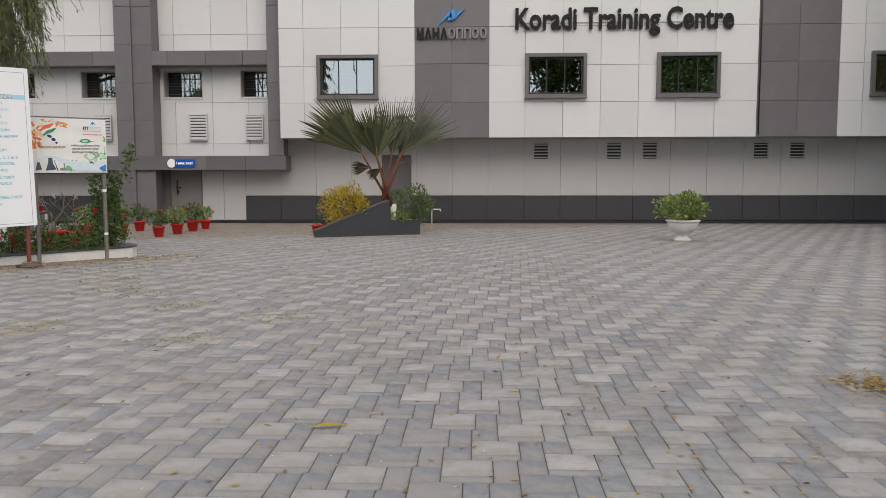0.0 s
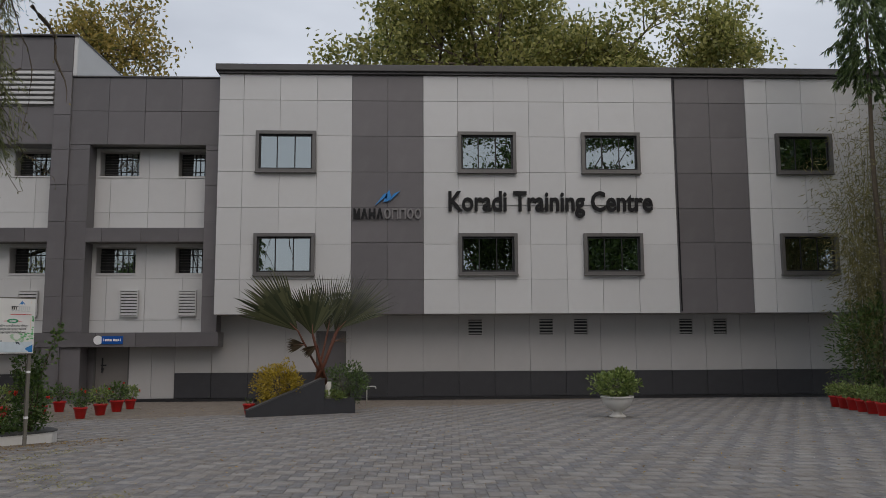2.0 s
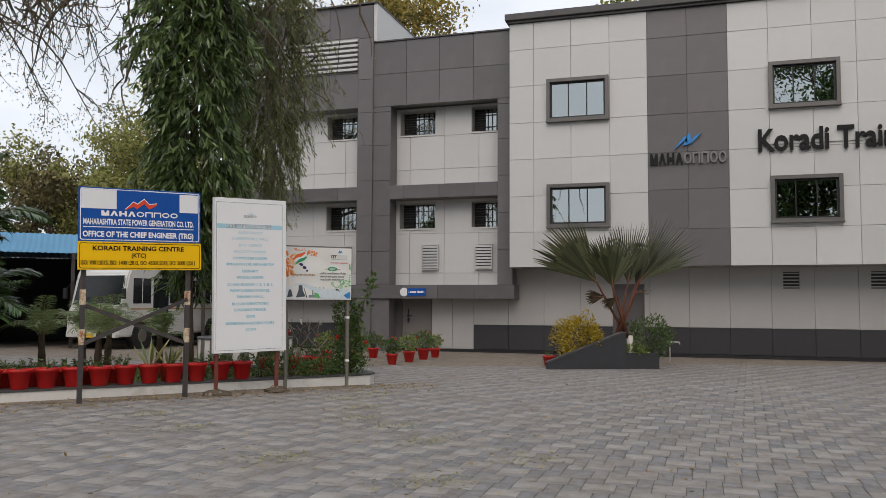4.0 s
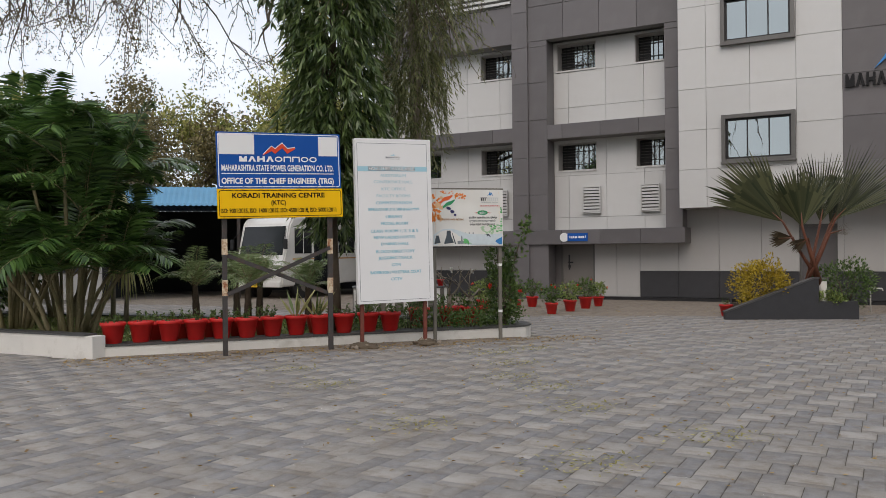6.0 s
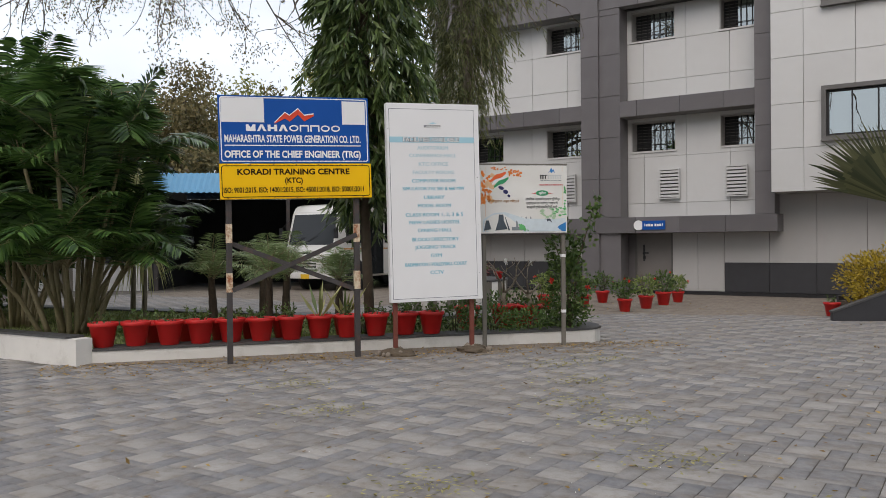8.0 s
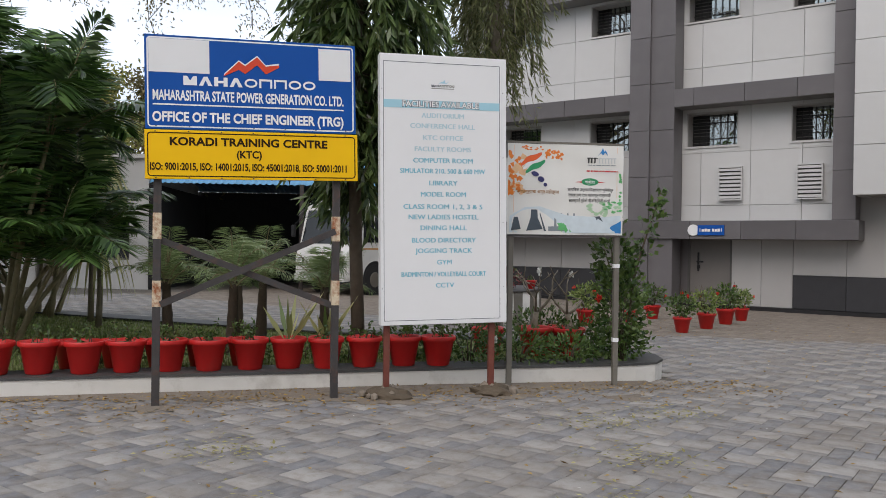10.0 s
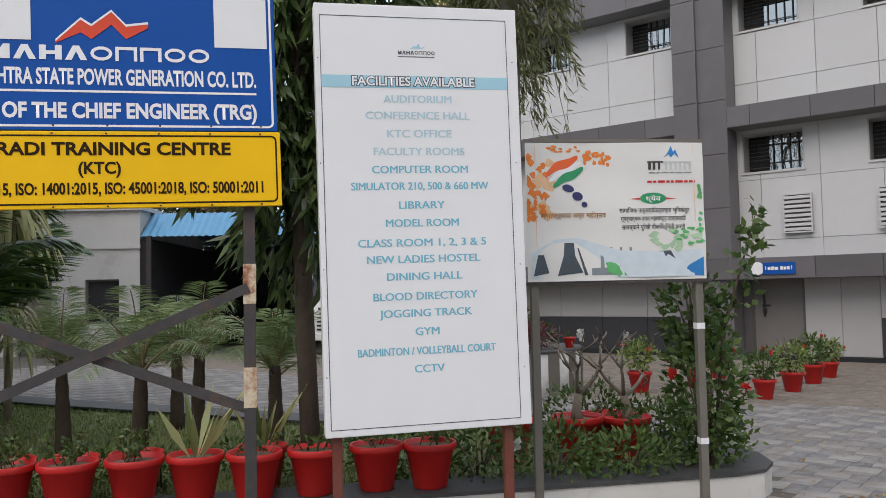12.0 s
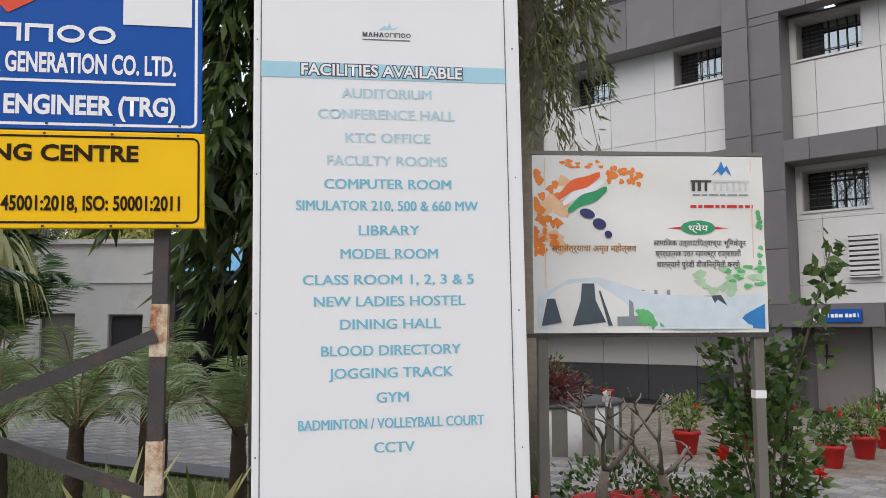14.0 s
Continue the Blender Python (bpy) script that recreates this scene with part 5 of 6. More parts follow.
# ---------------------------------------------------------------- trees
def mast_tree(at, height, z0, rad, n, leaf, width, material, label, seed, trunk_r, bark, group="", streamer=False, name="mast_tree", behind=None):
    """A narrow weeping tree: one trunk, drooping branchlets hung with long leaves."""
    rng = np.random.default_rng(seed)
    t = thing(name, at, label, "tree", group)
    bm = bmesh.new()
    zs = np.linspace(0, height, 12)
    tube(bm, [(0.05 * math.sin(z * 0.9 + seed), 0.05 * math.cos(z * 0.7), z) for z in zs], [trunk_r * (1.15 - 0.9 * z / height) for z in zs], 10)
    part("trunk", bm, bark, t)
    br = bmesh.new()
    qs = []
    nb = n // 34
    for b in range(nb):
        z = z0 + (height - z0) * rng.random() ** 0.85
        a = rng.uniform(0, 6.28)
        R = rad * min(1.0, 0.5 + 0.2 * (z - z0)) * (0.4 + 0.6 * rng.random()) * (1.0 - 0.6 * max(0, (z - z0) / (height - z0) - 0.5)) * (0.8 + 0.2 * math.sin(z * 2.1 + a * 2))
        drop = (0.9 if streamer else 0.55) * (0.6 + rng.random())
        out = np.array([math.cos(a), math.sin(a), 0.0])
        p0 = np.array([0, 0, z + 0.25])
        u = np.linspace(0, 1, 7)[:, None]
        path = p0 + out * R * np.sqrt(u) + np.array([0, 0, -1.0]) * drop * u**1.6 + rng.normal(0, 0.03, (7, 3))
        if b % 4 == 0:
            tube(br, [tuple(p) for p in path[::2]], [0.010, 0.007, 0.005, 0.003], 4, False)
        m = 34
        k = rng.uniform(0.35, 1.0, m)
        base = np.stack([np.interp(k, u[:, 0], path[:, c]) for c in range(3)], 1)
        d = np.repeat(out[None], m, 0) * 0.45 + rng.normal(0, 0.38, (m, 3)) + [0, 0, -0.95]
        qs.append(leaf_quads(base, d, leaf, width, rng))
    part("branchwork", br, bark, t)
    q = np.concatenate(qs)
    if behind:
        # clear of a flat thing that stands in front: its point, its facing direction
        (bx, by), (nx_, ny_) = behind
        d = (q[:, :, 0] + at[0] - bx) * nx_ + (q[:, :, 1] + at[1] - by) * ny_
        q = q[d.min(axis=1) > 0.16]
    fast_mesh("crown", q, 4, material, t)
    return t


mast_tree((-9.22, 8.75, 0.13), 14.0, 1.85, 1.35, 58000, 0.22, 0.042, M["ashoka"], "narrow weeping tree with long dark glossy leaves", 3, 0.062, M["bark"], behind=((-9.545, 6.465), (-0.828, 0.561)))
mast_tree((-9.35, 11.5, 0.13), 13.0, 3.6, 1.5, 62000, 0.13, 0.018, M["weep"], "weeping tree with fine grey-green leaves and pale bark", 4, 0.13, M["bark_pale"], streamer=True, name="weeping_tree")
mast_tree((13.3, 19.6, ground_z(13, 19.6)), 14.0, 9.4, 1.7, 9000, 0.24, 0.045, M["ashoka"], "tall dark tree with drooping leaves beside the bamboo", 5, 0.10, M["bark"])


def tree(at, height, crown, n, leaf, width, material, label, seed, trunk_r=0.25, bark=None, name="tree", group="", clear=0.35, levels=3, droop=0.0, spread=0.085):
    """A broad tree: tapered trunk, forking limbs, leaves in loose clumps at the ends of the twigs."""
    rng = np.random.default_rng(seed)
    bark = bark or M["bark"]
    t = thing(name, at, label, "tree", group)
    tb = bmesh.new()
    fork = height * clear
    tube(tb, [(0, 0, -0.2), (0.1, 0.05, fork * 0.5), (0.0, 0.1, fork)], [trunk_r * 1.2, trunk_r, trunk_r * 0.85], 10)
    part("trunk", tb, bark, t)
    lb = bmesh.new()
    tips = []

    def grow(p, d, length, r, lev):
        pts = [p]
        for _ in range(4):
            d = unit((d + rng.normal(0, 0.22, 3) + [0, 0, 0.05 - droop * (levels - lev) * 0.12])[None])[0]
            pts.append(pts[-1] + d * length / 4)
        tube(lb, [tuple(q) for q in pts], [r, r * 0.85, r * 0.72, r * 0.6, r * 0.5], 6 if lev > 1 else 4, False)
        if lev == 0:
            tips.append(pts[-1])
            tips.append(pts[2])
            return
        for _ in range(3 if lev > 1 else 4):
            nd = unit((d + rng.normal(0, 0.75, 3) * [1, 1, 0.6])[None])[0]
            grow(pts[int(rng.integers(3, 5))], nd, length * rng.uniform(0.55, 0.8), r * 0.5, lev - 1)
        tips.append(pts[-1])

    limbs = 6
    for i in range(limbs):
        a = 6.28 * i / limbs + rng.uniform(-0.4, 0.4)
        el = rng.uniform(0.35, 1.2)
        d = np.array([math.cos(a) * math.cos(el), math.sin(a) * math.cos(el), math.sin(el)])
        grow(np.array([0, 0.1, fork]), d, crown * rng.uniform(0.55, 0.85), trunk_r * 0.55, levels)
    part("branchwork", lb, bark, t)
    tips = np.array(tips)
    pick = tips[rng.integers(0, len(tips), n)]
    base = pick + rng.normal(0, crown * spread, (n, 3)) * [1, 1, 0.8]
    q = leaf_quads(base, rng.normal(size=(n, 3)) + [0, 0, -0.35 - droop], leaf, width, rng)
    fast_mesh("crown", q, 4, material, t)
    return t


for i, (x, y, r, h) in enumerate(((-18.4, 8.5, 1.7, 1.4), (-17.3, 7.3, 1.3, 1.2), (-19.5, 7.0, 1.8, 1.6), (-17.8, 5.9, 1.2, 1.1))):
    bush((x, y, 0.13), (r, r * 0.8, h), 4200, 0.16, 0.06, M["shrub"], "dark leafy shrub behind the feather palms", seed=300 + i, group="shrubs behind the palms", stems=9)


def strap_plant(at, height, n, length, width, seed):
    """A stem topped by long pale strap leaves that bend over and hang."""
    rng = np.random.default_rng(seed)
    t = thing("strap_leaf_plant", at, "tall plant with long pale drooping strap leaves", "plant")
    part("stem", tube(bmesh.new(), [(0, 0, -0.05), (0.04, 0, height * 0.5), (0, 0, height)], [0.05, 0.04, 0.045], 8), M["bark_pale"], t)
    for k in range(n):
        a, up = 2.4 * k + rng.uniform(-0.2, 0.2), rng.uniform(0.2, 1.1)
        h = np.array([math.cos(a), math.sin(a), 0.0])
        L = length * rng.uniform(0.7, 1.15)
        u = np.linspace(0, 1, 7)[:, None]
        c = np.array([0, 0, height - 0.25 * k / n]) + h * L * 0.62 * u**0.8 + np.array([0, 0, 1.0]) * L * (up * u - (up + 0.75) * u**2)
        side = np.cross(h, [0, 0, 1.0])
        w = width * np.array([0.5, 0.9, 1.0, 0.95, 0.8, 0.5, 0.05])[:, None] / 2
        A, B = c + side * w, c - side * w
        fast_mesh("strap_leaf", np.stack([A[:-1], A[1:], B[1:], B[:-1]], 1), 4, M["variegated"], t)
    return t


strap_plant((-15.2, 9.35, 0.13), 2.5, 44, 1.15, 0.07, 8)
strap_plant((-14.4, 9.0, 0.13), 1.2, 26, 0.9, 0.05, 9)


# ---------------------------------------------------------------- trees round the court
back = "large leafy tree rising behind the building"
for i, (x, y, h, c, n) in enumerate(((0.8, 37, 19.0, 5.0, 7000), (5.2, 38, 20.0, 5.6, 8000), (10.0, 37, 18.5, 5.0, 6500), (12.2, 37.5, 18.6, 4.8, 6000))):
    tree((x, y, -0.3), h, c, int(n * 2.2), 0.28, 0.15, M["broad"], back, 21 + i, 0.35, group="trees behind the building", clear=0.68)
tree((-18.0, 37, -0.3), 19.0, 4.6, 13000, 0.26, 0.14, M["gold_tree"], "tall tree with yellowing leaves behind the wing", 24, 0.35, clear=0.66)
tree((-25, 40, -0.3), 19, 5.5, 15000, 0.27, 0.14, M["gold_tree"], "tall tree with yellowing leaves behind the wing", 25, 0.35, clear=0.6)
far = "olive tree in the belt beyond the shed"
for i, (x, y, h, c) in enumerate(((-28, 33, 8, 4.5), (-34, 28, 7.5, 4.2), (-39, 22, 8.5, 4.6), (-42, 15, 8, 4.5), (-33, 38, 9, 5), (-44, 30, 9, 5), (-26, 36, 8, 4.2))):
    tree((x, y, -0.2), h * 1.2, c * 1.3, 20000, 0.25, 0.12, M["dry" if i % 2 else "broad"], far, 30 + i, 0.25, group="trees beyond the shed", clear=0.25, levels=2, spread=0.065)
tree((-21.8, 7.4, 0.1), 13.0, 7.5, 24000, 0.10, 0.036, M["dry"], "spreading tree with thin drooping twigs and sparse small leaves", 44, 0.22, name="drooping_tree", clear=0.52, droop=0.6, spread=0.028)
tree((-25.0, 3.5, 0.1), 9.0, 4.0, 9000, 0.2, 0.09, M["broad"], "leafy tree behind the feather palms", 46, 0.2, clear=0.35)
opp = "tree on the far side of the court, opposite the building"
for i, (x, y, h, c, cl, n) in enumerate(((-14, -20, 7.5, 3.6, 0.3, 7000), (-3, -22, 9, 4.0, 0.3, 7000), (6, -18, 14, 8.0, 0.42, 15000), (13, -19, 14, 8.5, 0.42, 16000), (20, -17, 14, 8.5, 0.42, 16000), (26, -12, 14, 8.0, 0.42, 12000), (-22, -13, 10, 4.0, 0.3, 6000), (9, -26, 25, 6.5, 0.66, 4500), (17, -23, 24, 8.0, 0.5, 30000), (0, -27, 25, 6.0, 0.68, 3500))):
    tree((x, y, -0.1), h, c, n, 0.42, 0.2, M["shrub"], opp, 60 + i, 0.25, group="trees opposite the building", clear=cl, levels=2)


# Out-of-view trees, added to darken the right of the court and facade.
grove = "unseen dense tree added beside the bamboo to shade the court"
for i, (x, y, h, c) in enumerate(((21.0, 17.5, 14, 6.0), (18.0, 10.0, 14, 6.0), (17.0, 3.5, 13, 6.0))):
    tree((x, y, -0.1), h, c, 26000, 0.34, 0.17, M["shrub"], grove, 90 + i, 0.25, group="trees beside the bamboo", clear=0.3, levels=2)
tree((-26.5, 8.2, 0.1), 11.0, 4.0, 20000, 0.22, 0.1, M["shrub"], "dense dark tree behind the feather palms", 95, 0.22, clear=0.3, levels=2)


def hanging_twigs():
    """Thin leafless twigs that hang from one long limb of the drooping tree."""
    rng = np.random.default_rng(9)
    t = thing("hanging_branch", (-21.7, 7.5, 6.6), "long limb hung with thin bare drooping twigs", "branch")
    bm = bmesh.new()
    limb = [np.array(p) for p in ((0.0, 0.0, 0.0), (3.5, 0.6, 1.0), (6.5, 1.2, 1.1), (9.5, 1.8, 0.8), (12.5, 2.8, 0.3))]
    tube(bm, [tuple(p) for p in limb], [0.10, 0.08, 0.06, 0.045, 0.03], 7)
    part("limb", bm, M["bark"], t)
    tw = bmesh.new()
    qs = []
    for k in range(420):
        s = rng.uniform(0.5, 4.0)
        i = int(s)
        p = limb[i] + (limb[min(i + 1, 4)] - limb[i]) * (s - i)
        p = p + rng.normal(0, 0.9, 3) * [1, 1.2, 0.5] + [0, 0, 0.3]
        d = np.array([rng.normal(0, 0.5), rng.normal(0, 0.5), -0.2])
        n = int(rng.integers(6, 15))
        pts = [p]
        for j in range(n):
            d = d * 0.85 + rng.normal(0, 0.24, 3) + [0, 0, -0.15]
            pts.append(pts[-1] + unit(d[None])[0] * 0.2)
        r0 = 0.042 if k % 9 == 0 else 0.016
        tube(tw, [tuple(q) for q in pts], list(np.linspace(r0, 0.005, n + 1)), 4, False)
        m = 14
        base = np.array(pts)[rng.integers(1, n + 1, m)] + rng.normal(0, 0.02, (m, 3))
        qs.append(leaf_quads(base, rng.normal(size=(m, 3)) + [0, 0, -0.8], 0.075, 0.028, rng))
    part("twigwork", tw, M["bark"], t)
    fast_mesh("leaves", np.concatenate(qs), 4, M["dry"], t)


hanging_twigs()


def bamboo(at, n, seed):
    rng = np.random.default_rng(seed)
    t = thing("bamboo_clump", at, "tall arching bamboo clump with thin yellowish leaves", "bamboo")
    qs = []
    for k in range(n):
        a, r = rng.uniform(0, 6.28), rng.uniform(0.05, 0.6)
        h = rng.uniform(5.0, 10.2)
        lean = rng.uniform(0.2, 2.0)
        la = rng.uniform(0, 6.28)
        pts = [np.array([r * math.cos(a) + lean * u**2 * math.cos(la), r * math.sin(a) + lean * u**2 * math.sin(la) * 0.6, h * u * (1 - 0.1 * u * lean)]) for u in np.linspace(0, 1, 13)]
        bm = tube(bmesh.new(), [tuple(p) for p in pts], [0.022 * (1 - 0.75 * u) for u in np.linspace(0, 1, 13)], 6, False)
        part("culm", bm, M["bamboo"], t)
        P = np.array(pts)
        m = 330
        i = rng.uniform(2.0, 12, m)
        base = np.stack([np.interp(i, range(13), P[:, c]) for c in range(3)], 1)
        side = rng.normal(0, 0.30, (m, 3)) * [1, 1, 0.6]
        qs.append(leaf_quads(base + side, side + [0, 0, -0.25] + rng.normal(0, 0.2, (m, 3)), 0.2, 0.025, rng))
    fast_mesh("foliage", np.concatenate(qs), 4, M["bamboo_leaf"], t)
    return t


bamboo((13.3, 20.4, ground_z(13, 20.4)), 34, 2)
bamboo((15.0, 20.8, ground_z(15, 20.8)), 18, 7)
bush((13.4, 20.0, ground_z(13, 20)), (1.4, 1.0, 1.6), 4200, 0.16, 0.05, M["shrub"], "dark undergrowth at the foot of the bamboo", seed=15, stems=9)

# ---------------------------------------------------------------- fan palm in its granite planter
PD = math.degrees(math.atan2(17.85 - 16.42, -2.06 + 4.57))
gz = ground_z(-3.3, 17.2)
pl = thing("ramped_planter", (-4.57, 16.42, gz), "dark granite planter with a sloping wing and a boxed end", "planter", rz=PD)
LW = 2.89


bm = prism(bmesh.new(), [(0, -0.1), (2.02, -0.1), (2.02, 0.86), (1.92, 0.86), (0.0, 0.16)], 0, 0.13)
part("ramp_wall", bm, M["plinth"], pl, "sloping slab of dark granite")
bm = prism(bmesh.new(), [(-0.02, 0.16), (1.93, 0.872), (2.04, 0.872), (2.04, 0.90), (1.91, 0.90), (-0.02, 0.19)], -0.015, 0.145)
part("ramp_coping", bm, M["coping"], pl)
bm = bmesh.new()
box(bm, 2.022, LW, 0, 0.1, -0.1, 0.38)
box(bm, LW - 0.1, LW, 0.1, 1.25, -0.1, 0.38)
box(bm, 0.6, LW, 1.25, 1.35, -0.1, 0.38)
part("end_wall", bm, M["plinth"], pl, "low granite box end")
part("soil", boxbm(0.6, LW - 0.1, 0.13, 1.25, -0.08, 0.3), M["soil"], pl)


def fan_leaf(hub, aim, normal, radius, rng, blades=26, span=84):
    """A pleated fan: blades joined to two thirds of their length, then split into narrow points."""
    aim = unit(np.array(aim, float)[None])[0]
    side = unit(np.cross(aim, np.array(normal, float))[None])[0]
    nrm = np.cross(side, aim)
    half = radians(span / blades) / 2 * 1.06
    out = []
    for k in range(blades):
        a = radians(-span / 2 + span * (k + 0.5) / blades)
        L = radius * (0.86 + 0.14 * math.cos(2 * a)) * rng.uniform(0.92, 1.05)
        lift = nrm * (0.25 * abs(a) ** 1.5 * radius)

        def at(r, da, pleat):
            q = a + da
            return hub + (aim * math.cos(q) + side * math.sin(q)) * r + lift * (r / radius) + nrm * pleat

        bend = np.array([0, 0, -0.07 * L * rng.random()])
        s62, s85 = 0.62 * L, 0.85 * L
        out.append(np.stack([at(0.05, -half, 0), at(0.05, half, 0), at(s62, half, 0.022), at(s62, -half, -0.022)]))
        out.append(np.stack([at(s62, -half, -0.022), at(s62, half, 0.022), at(s85, half * 0.4, 0.01) + bend * 0.4, at(L, 0, 0) + bend]))
    return np.array(out)


fp = thing("fan_palm", (-3.1, 17.65, gz + 0.25), "low fan palm with broad pleated leaves and whitewashed stem bases", "palm")
rng = np.random.default_rng(17)
for x, y, r in ((0, 0, 0.09), (0.34, 0.12, 0.075)):
    part("trunk", tube(bmesh.new(), [(x, y, -0.05), (x + 0.01, y, 0.25), (x, y, 0.55)], [r * 1.3, r, r * 1.1], 9), M["whitewash"], fp, "short whitewashed stem")
stalks = bmesh.new()
# place of the hub, way of the fan, its radius and spread, fresh or withered
FANS = [((-0.62, -0.2, 1.62), (-0.72, -0.1, 0.74), 1.85, 66, 1), ((0.42, -0.2, 1.66), (0.70, -0.1, 0.76), 1.85, 66, 1), ((-0.2, -0.55, 1.5), (-0.04, -0.1, 1.0), 1.35, 84, 1), ((0.1, 0.2, 1.6), (0.16, 0.15, 1.0), 1.65, 62, 1),
        ((-0.3, 0.25, 1.6), (-0.38, 0.1, 0.92), 1.4, 66, 1), ((0.28, 0.35, 1.55), (0.42, 0.2, 0.9), 1.45, 60, 1), ((-0.42, -0.25, 1.28), (-0.95, -0.15, -0.1), 0.5, 60, 0), ((0.32, -0.3, 1.35), (0.9, -0.1, 0.25), 0.5, 50, 0), ((-0.1, -0.4, 1.25), (-0.7, -0.3, -0.5), 0.45, 50, 0)]
for k, (place, aim, rad, wide, fresh) in enumerate(FANS):
    b0 = np.array([0.02, 0.0, 0.5]) if k % 2 else np.array([0.3, 0.1, 0.5])
    hub = np.array([0.2, 0.0, 0.24]) + np.array(place)
    tube(stalks, [tuple(b0), tuple(b0 * 0.45 + hub * 0.55 + np.array([0, 0, -0.04])), tuple(hub), tuple(hub + unit(np.array([aim]))[0] * 0.3)], [0.05, 0.034, 0.024, 0.006], 6)
    fast_mesh("fan_leaf", fan_leaf(hub, aim, (0.2 * rng.normal(), -1, 0.35), rad, rng, 26 if fresh else 11, wide), 4, M["fan" if fresh else "fan_dry"], fp)
part("stalkwork", stalks, M["petiole"], fp, "reddish thorny leaf stalks")
bush((-3.95, 17.4, gz + 0.15), (0.6, 0.5, 0.56), 3600, 0.075, 0.035, M["golden"], "rounded shrub with bright golden leaves", seed=3)
bush((-2.3, 18.0, gz + 0.25), (0.62, 0.45, 0.5), 1700, 0.085, 0.035, M["shrub"], "loose green shrub in the planter's boxed end", seed=4)
bush((-2.7, 17.75, gz + 0.25), (0.4, 0.3, 0.16), 700, 0.075, 0.04, M["shrub_light"], "low green ground cover in the planter", seed=5)
flower_pot((-4.75, 17.55, gz), 91, "sprigs", 0.9)
tap = thing("standpipe", (-1.9, 20.6, ground_z(0, 20.6)), "thin pale water standpipe with a bent tap", "water tap")
part("pipe", tube(bmesh.new(), [(0, 0, -0.05), (0, 0, 0.55), (0.03, 0, 0.58), (0.25, 0, 0.58), (0.27, 0, 0.52)], [0.018, 0.018, 0.018, 0.018, 0.018], 8), M["whitewash"], tap)

# ---------------------------------------------------------------- urn planter
uz = ground_z(4.25, 15.5)
urn = thing("urn_planter", (4.25, 15.5, uz), "white concrete bowl planter on a round foot", "planter")
part("bowl", lathe(bmesh.new(), [(0.19, 0), (0.195, 0.03), (0.14, 0.07), (0.10, 0.11), (0.10, 0.14), (0.2, 0.19), (0.31, 0.29), (0.355, 0.40), (0.365, 0.45), (0.39, 0.455), (0.395, 0.48), (0.38, 0.495), (0.34, 0.49), (0.33, 0.45), (0.05, 0.44)], 36), M["whitewash"], urn)
part("soil", lathe(bmesh.new(), [(0.335, 0.452), (0.1, 0.47)], 20), M["soil"], urn)
bush((4.25, 15.5, uz + 0.46), (0.56, 0.5, 0.30), 1500, 0.10, 0.05, M["shrub_light"], "spreading light green plant filling the bowl", seed=6, up=0.5, name="bowl_plant", category="plant")


# ---------------------------------------------------------------- round planters
def round_planter(at, r, h, label, stripes=False, soil=True):
    t = thing("round_planter", at, label, "planter")
    part("wall", lathe(bmesh.new(), [(r, -0.1), (r, h), (r - 0.14, h), (r - 0.14, h - 0.15), (0.05, h - 0.12)], 56), M["whitewash"], t, "whitewashed round wall")
    part("ledge", lathe(bmesh.new(), [(r - 0.16, h + 0.001), (r + 0.02, h + 0.001), (r + 0.025, h + 0.02), (r + 0.02, h + 0.04), (r - 0.16, h + 0.04)], 56), M["kerb_black" if not stripes else "coping"], t, "dark ledge")
    part("soil", lathe(bmesh.new(), [(r - 0.13, h - 0.06), (r * 0.5, h - 0.02), (0.05, h)], 30), M["soil"], t)
    if stripes:
        n = 18
        for k in range(n):
            a = 2 * math.pi * k / n
            bm = bmesh.new()
            pts = [(a + radians(d)) for d in (-5, -2.5, 0, 2.5, 5)]
            lo = [bm.verts.new(((r + 0.006) * math.cos(x), (r + 0.006) * math.sin(x), 0.0)) for x in pts]
            hi = [bm.verts.new(((r + 0.006) * math.cos(x), (r + 0.006) * math.sin(x), h - 0.002)) for x in pts]
            for i in range(4):
                bm.faces.new((lo[i], lo[i + 1], hi[i + 1], hi[i]))
            part("stripe", bm, M["post_grey"], t, "grey painted stripe")
    return t


round_planter((3.75, 1.75, 0), 1.28, 0.25, "low round planter with whitewashed wall and dark ledge")
bush((3.83, 1.9, 0.2), (0.75, 0.75, 0.45), 2600, 0.07, 0.035, M["shrub_light"], "clipped light green shrub in the round planter", seed=22)
round_planter((-12.35, 15.75, ground_z(0, 15.7)), 1.2, 0.62, "round planter painted with white and grey stripes", True)
bush((-12.0, 15.3, 0.45), (0.75, 0.6, 0.28), 1500, 0.09, 0.035, M["coleus"], "maroon foliage plants in the striped planter", seed=31)
bush((-12.4, 15.6, 0.45), (0.8, 0.7, 0.36), 1500, 0.09, 0.035, M["shrub"], "green foliage plants in the striped planter", seed=32)
flower_pot((-11.33, 16.0, 0.56), 93, "sprigs", 0.55)
st = thing("tree_stump", (-12.3, 15.0, 0.45), "pale weathered tree stump among the foliage", "stump")
part("stump", tube(bmesh.new(), [(0, 0, 0), (0.02, 0, 0.4), (-0.03, 0, 0.9), (-0.05, 0.02, 1.5)], [0.17, 0.12, 0.09, 0.06], 9), M["bark_pale"], st)

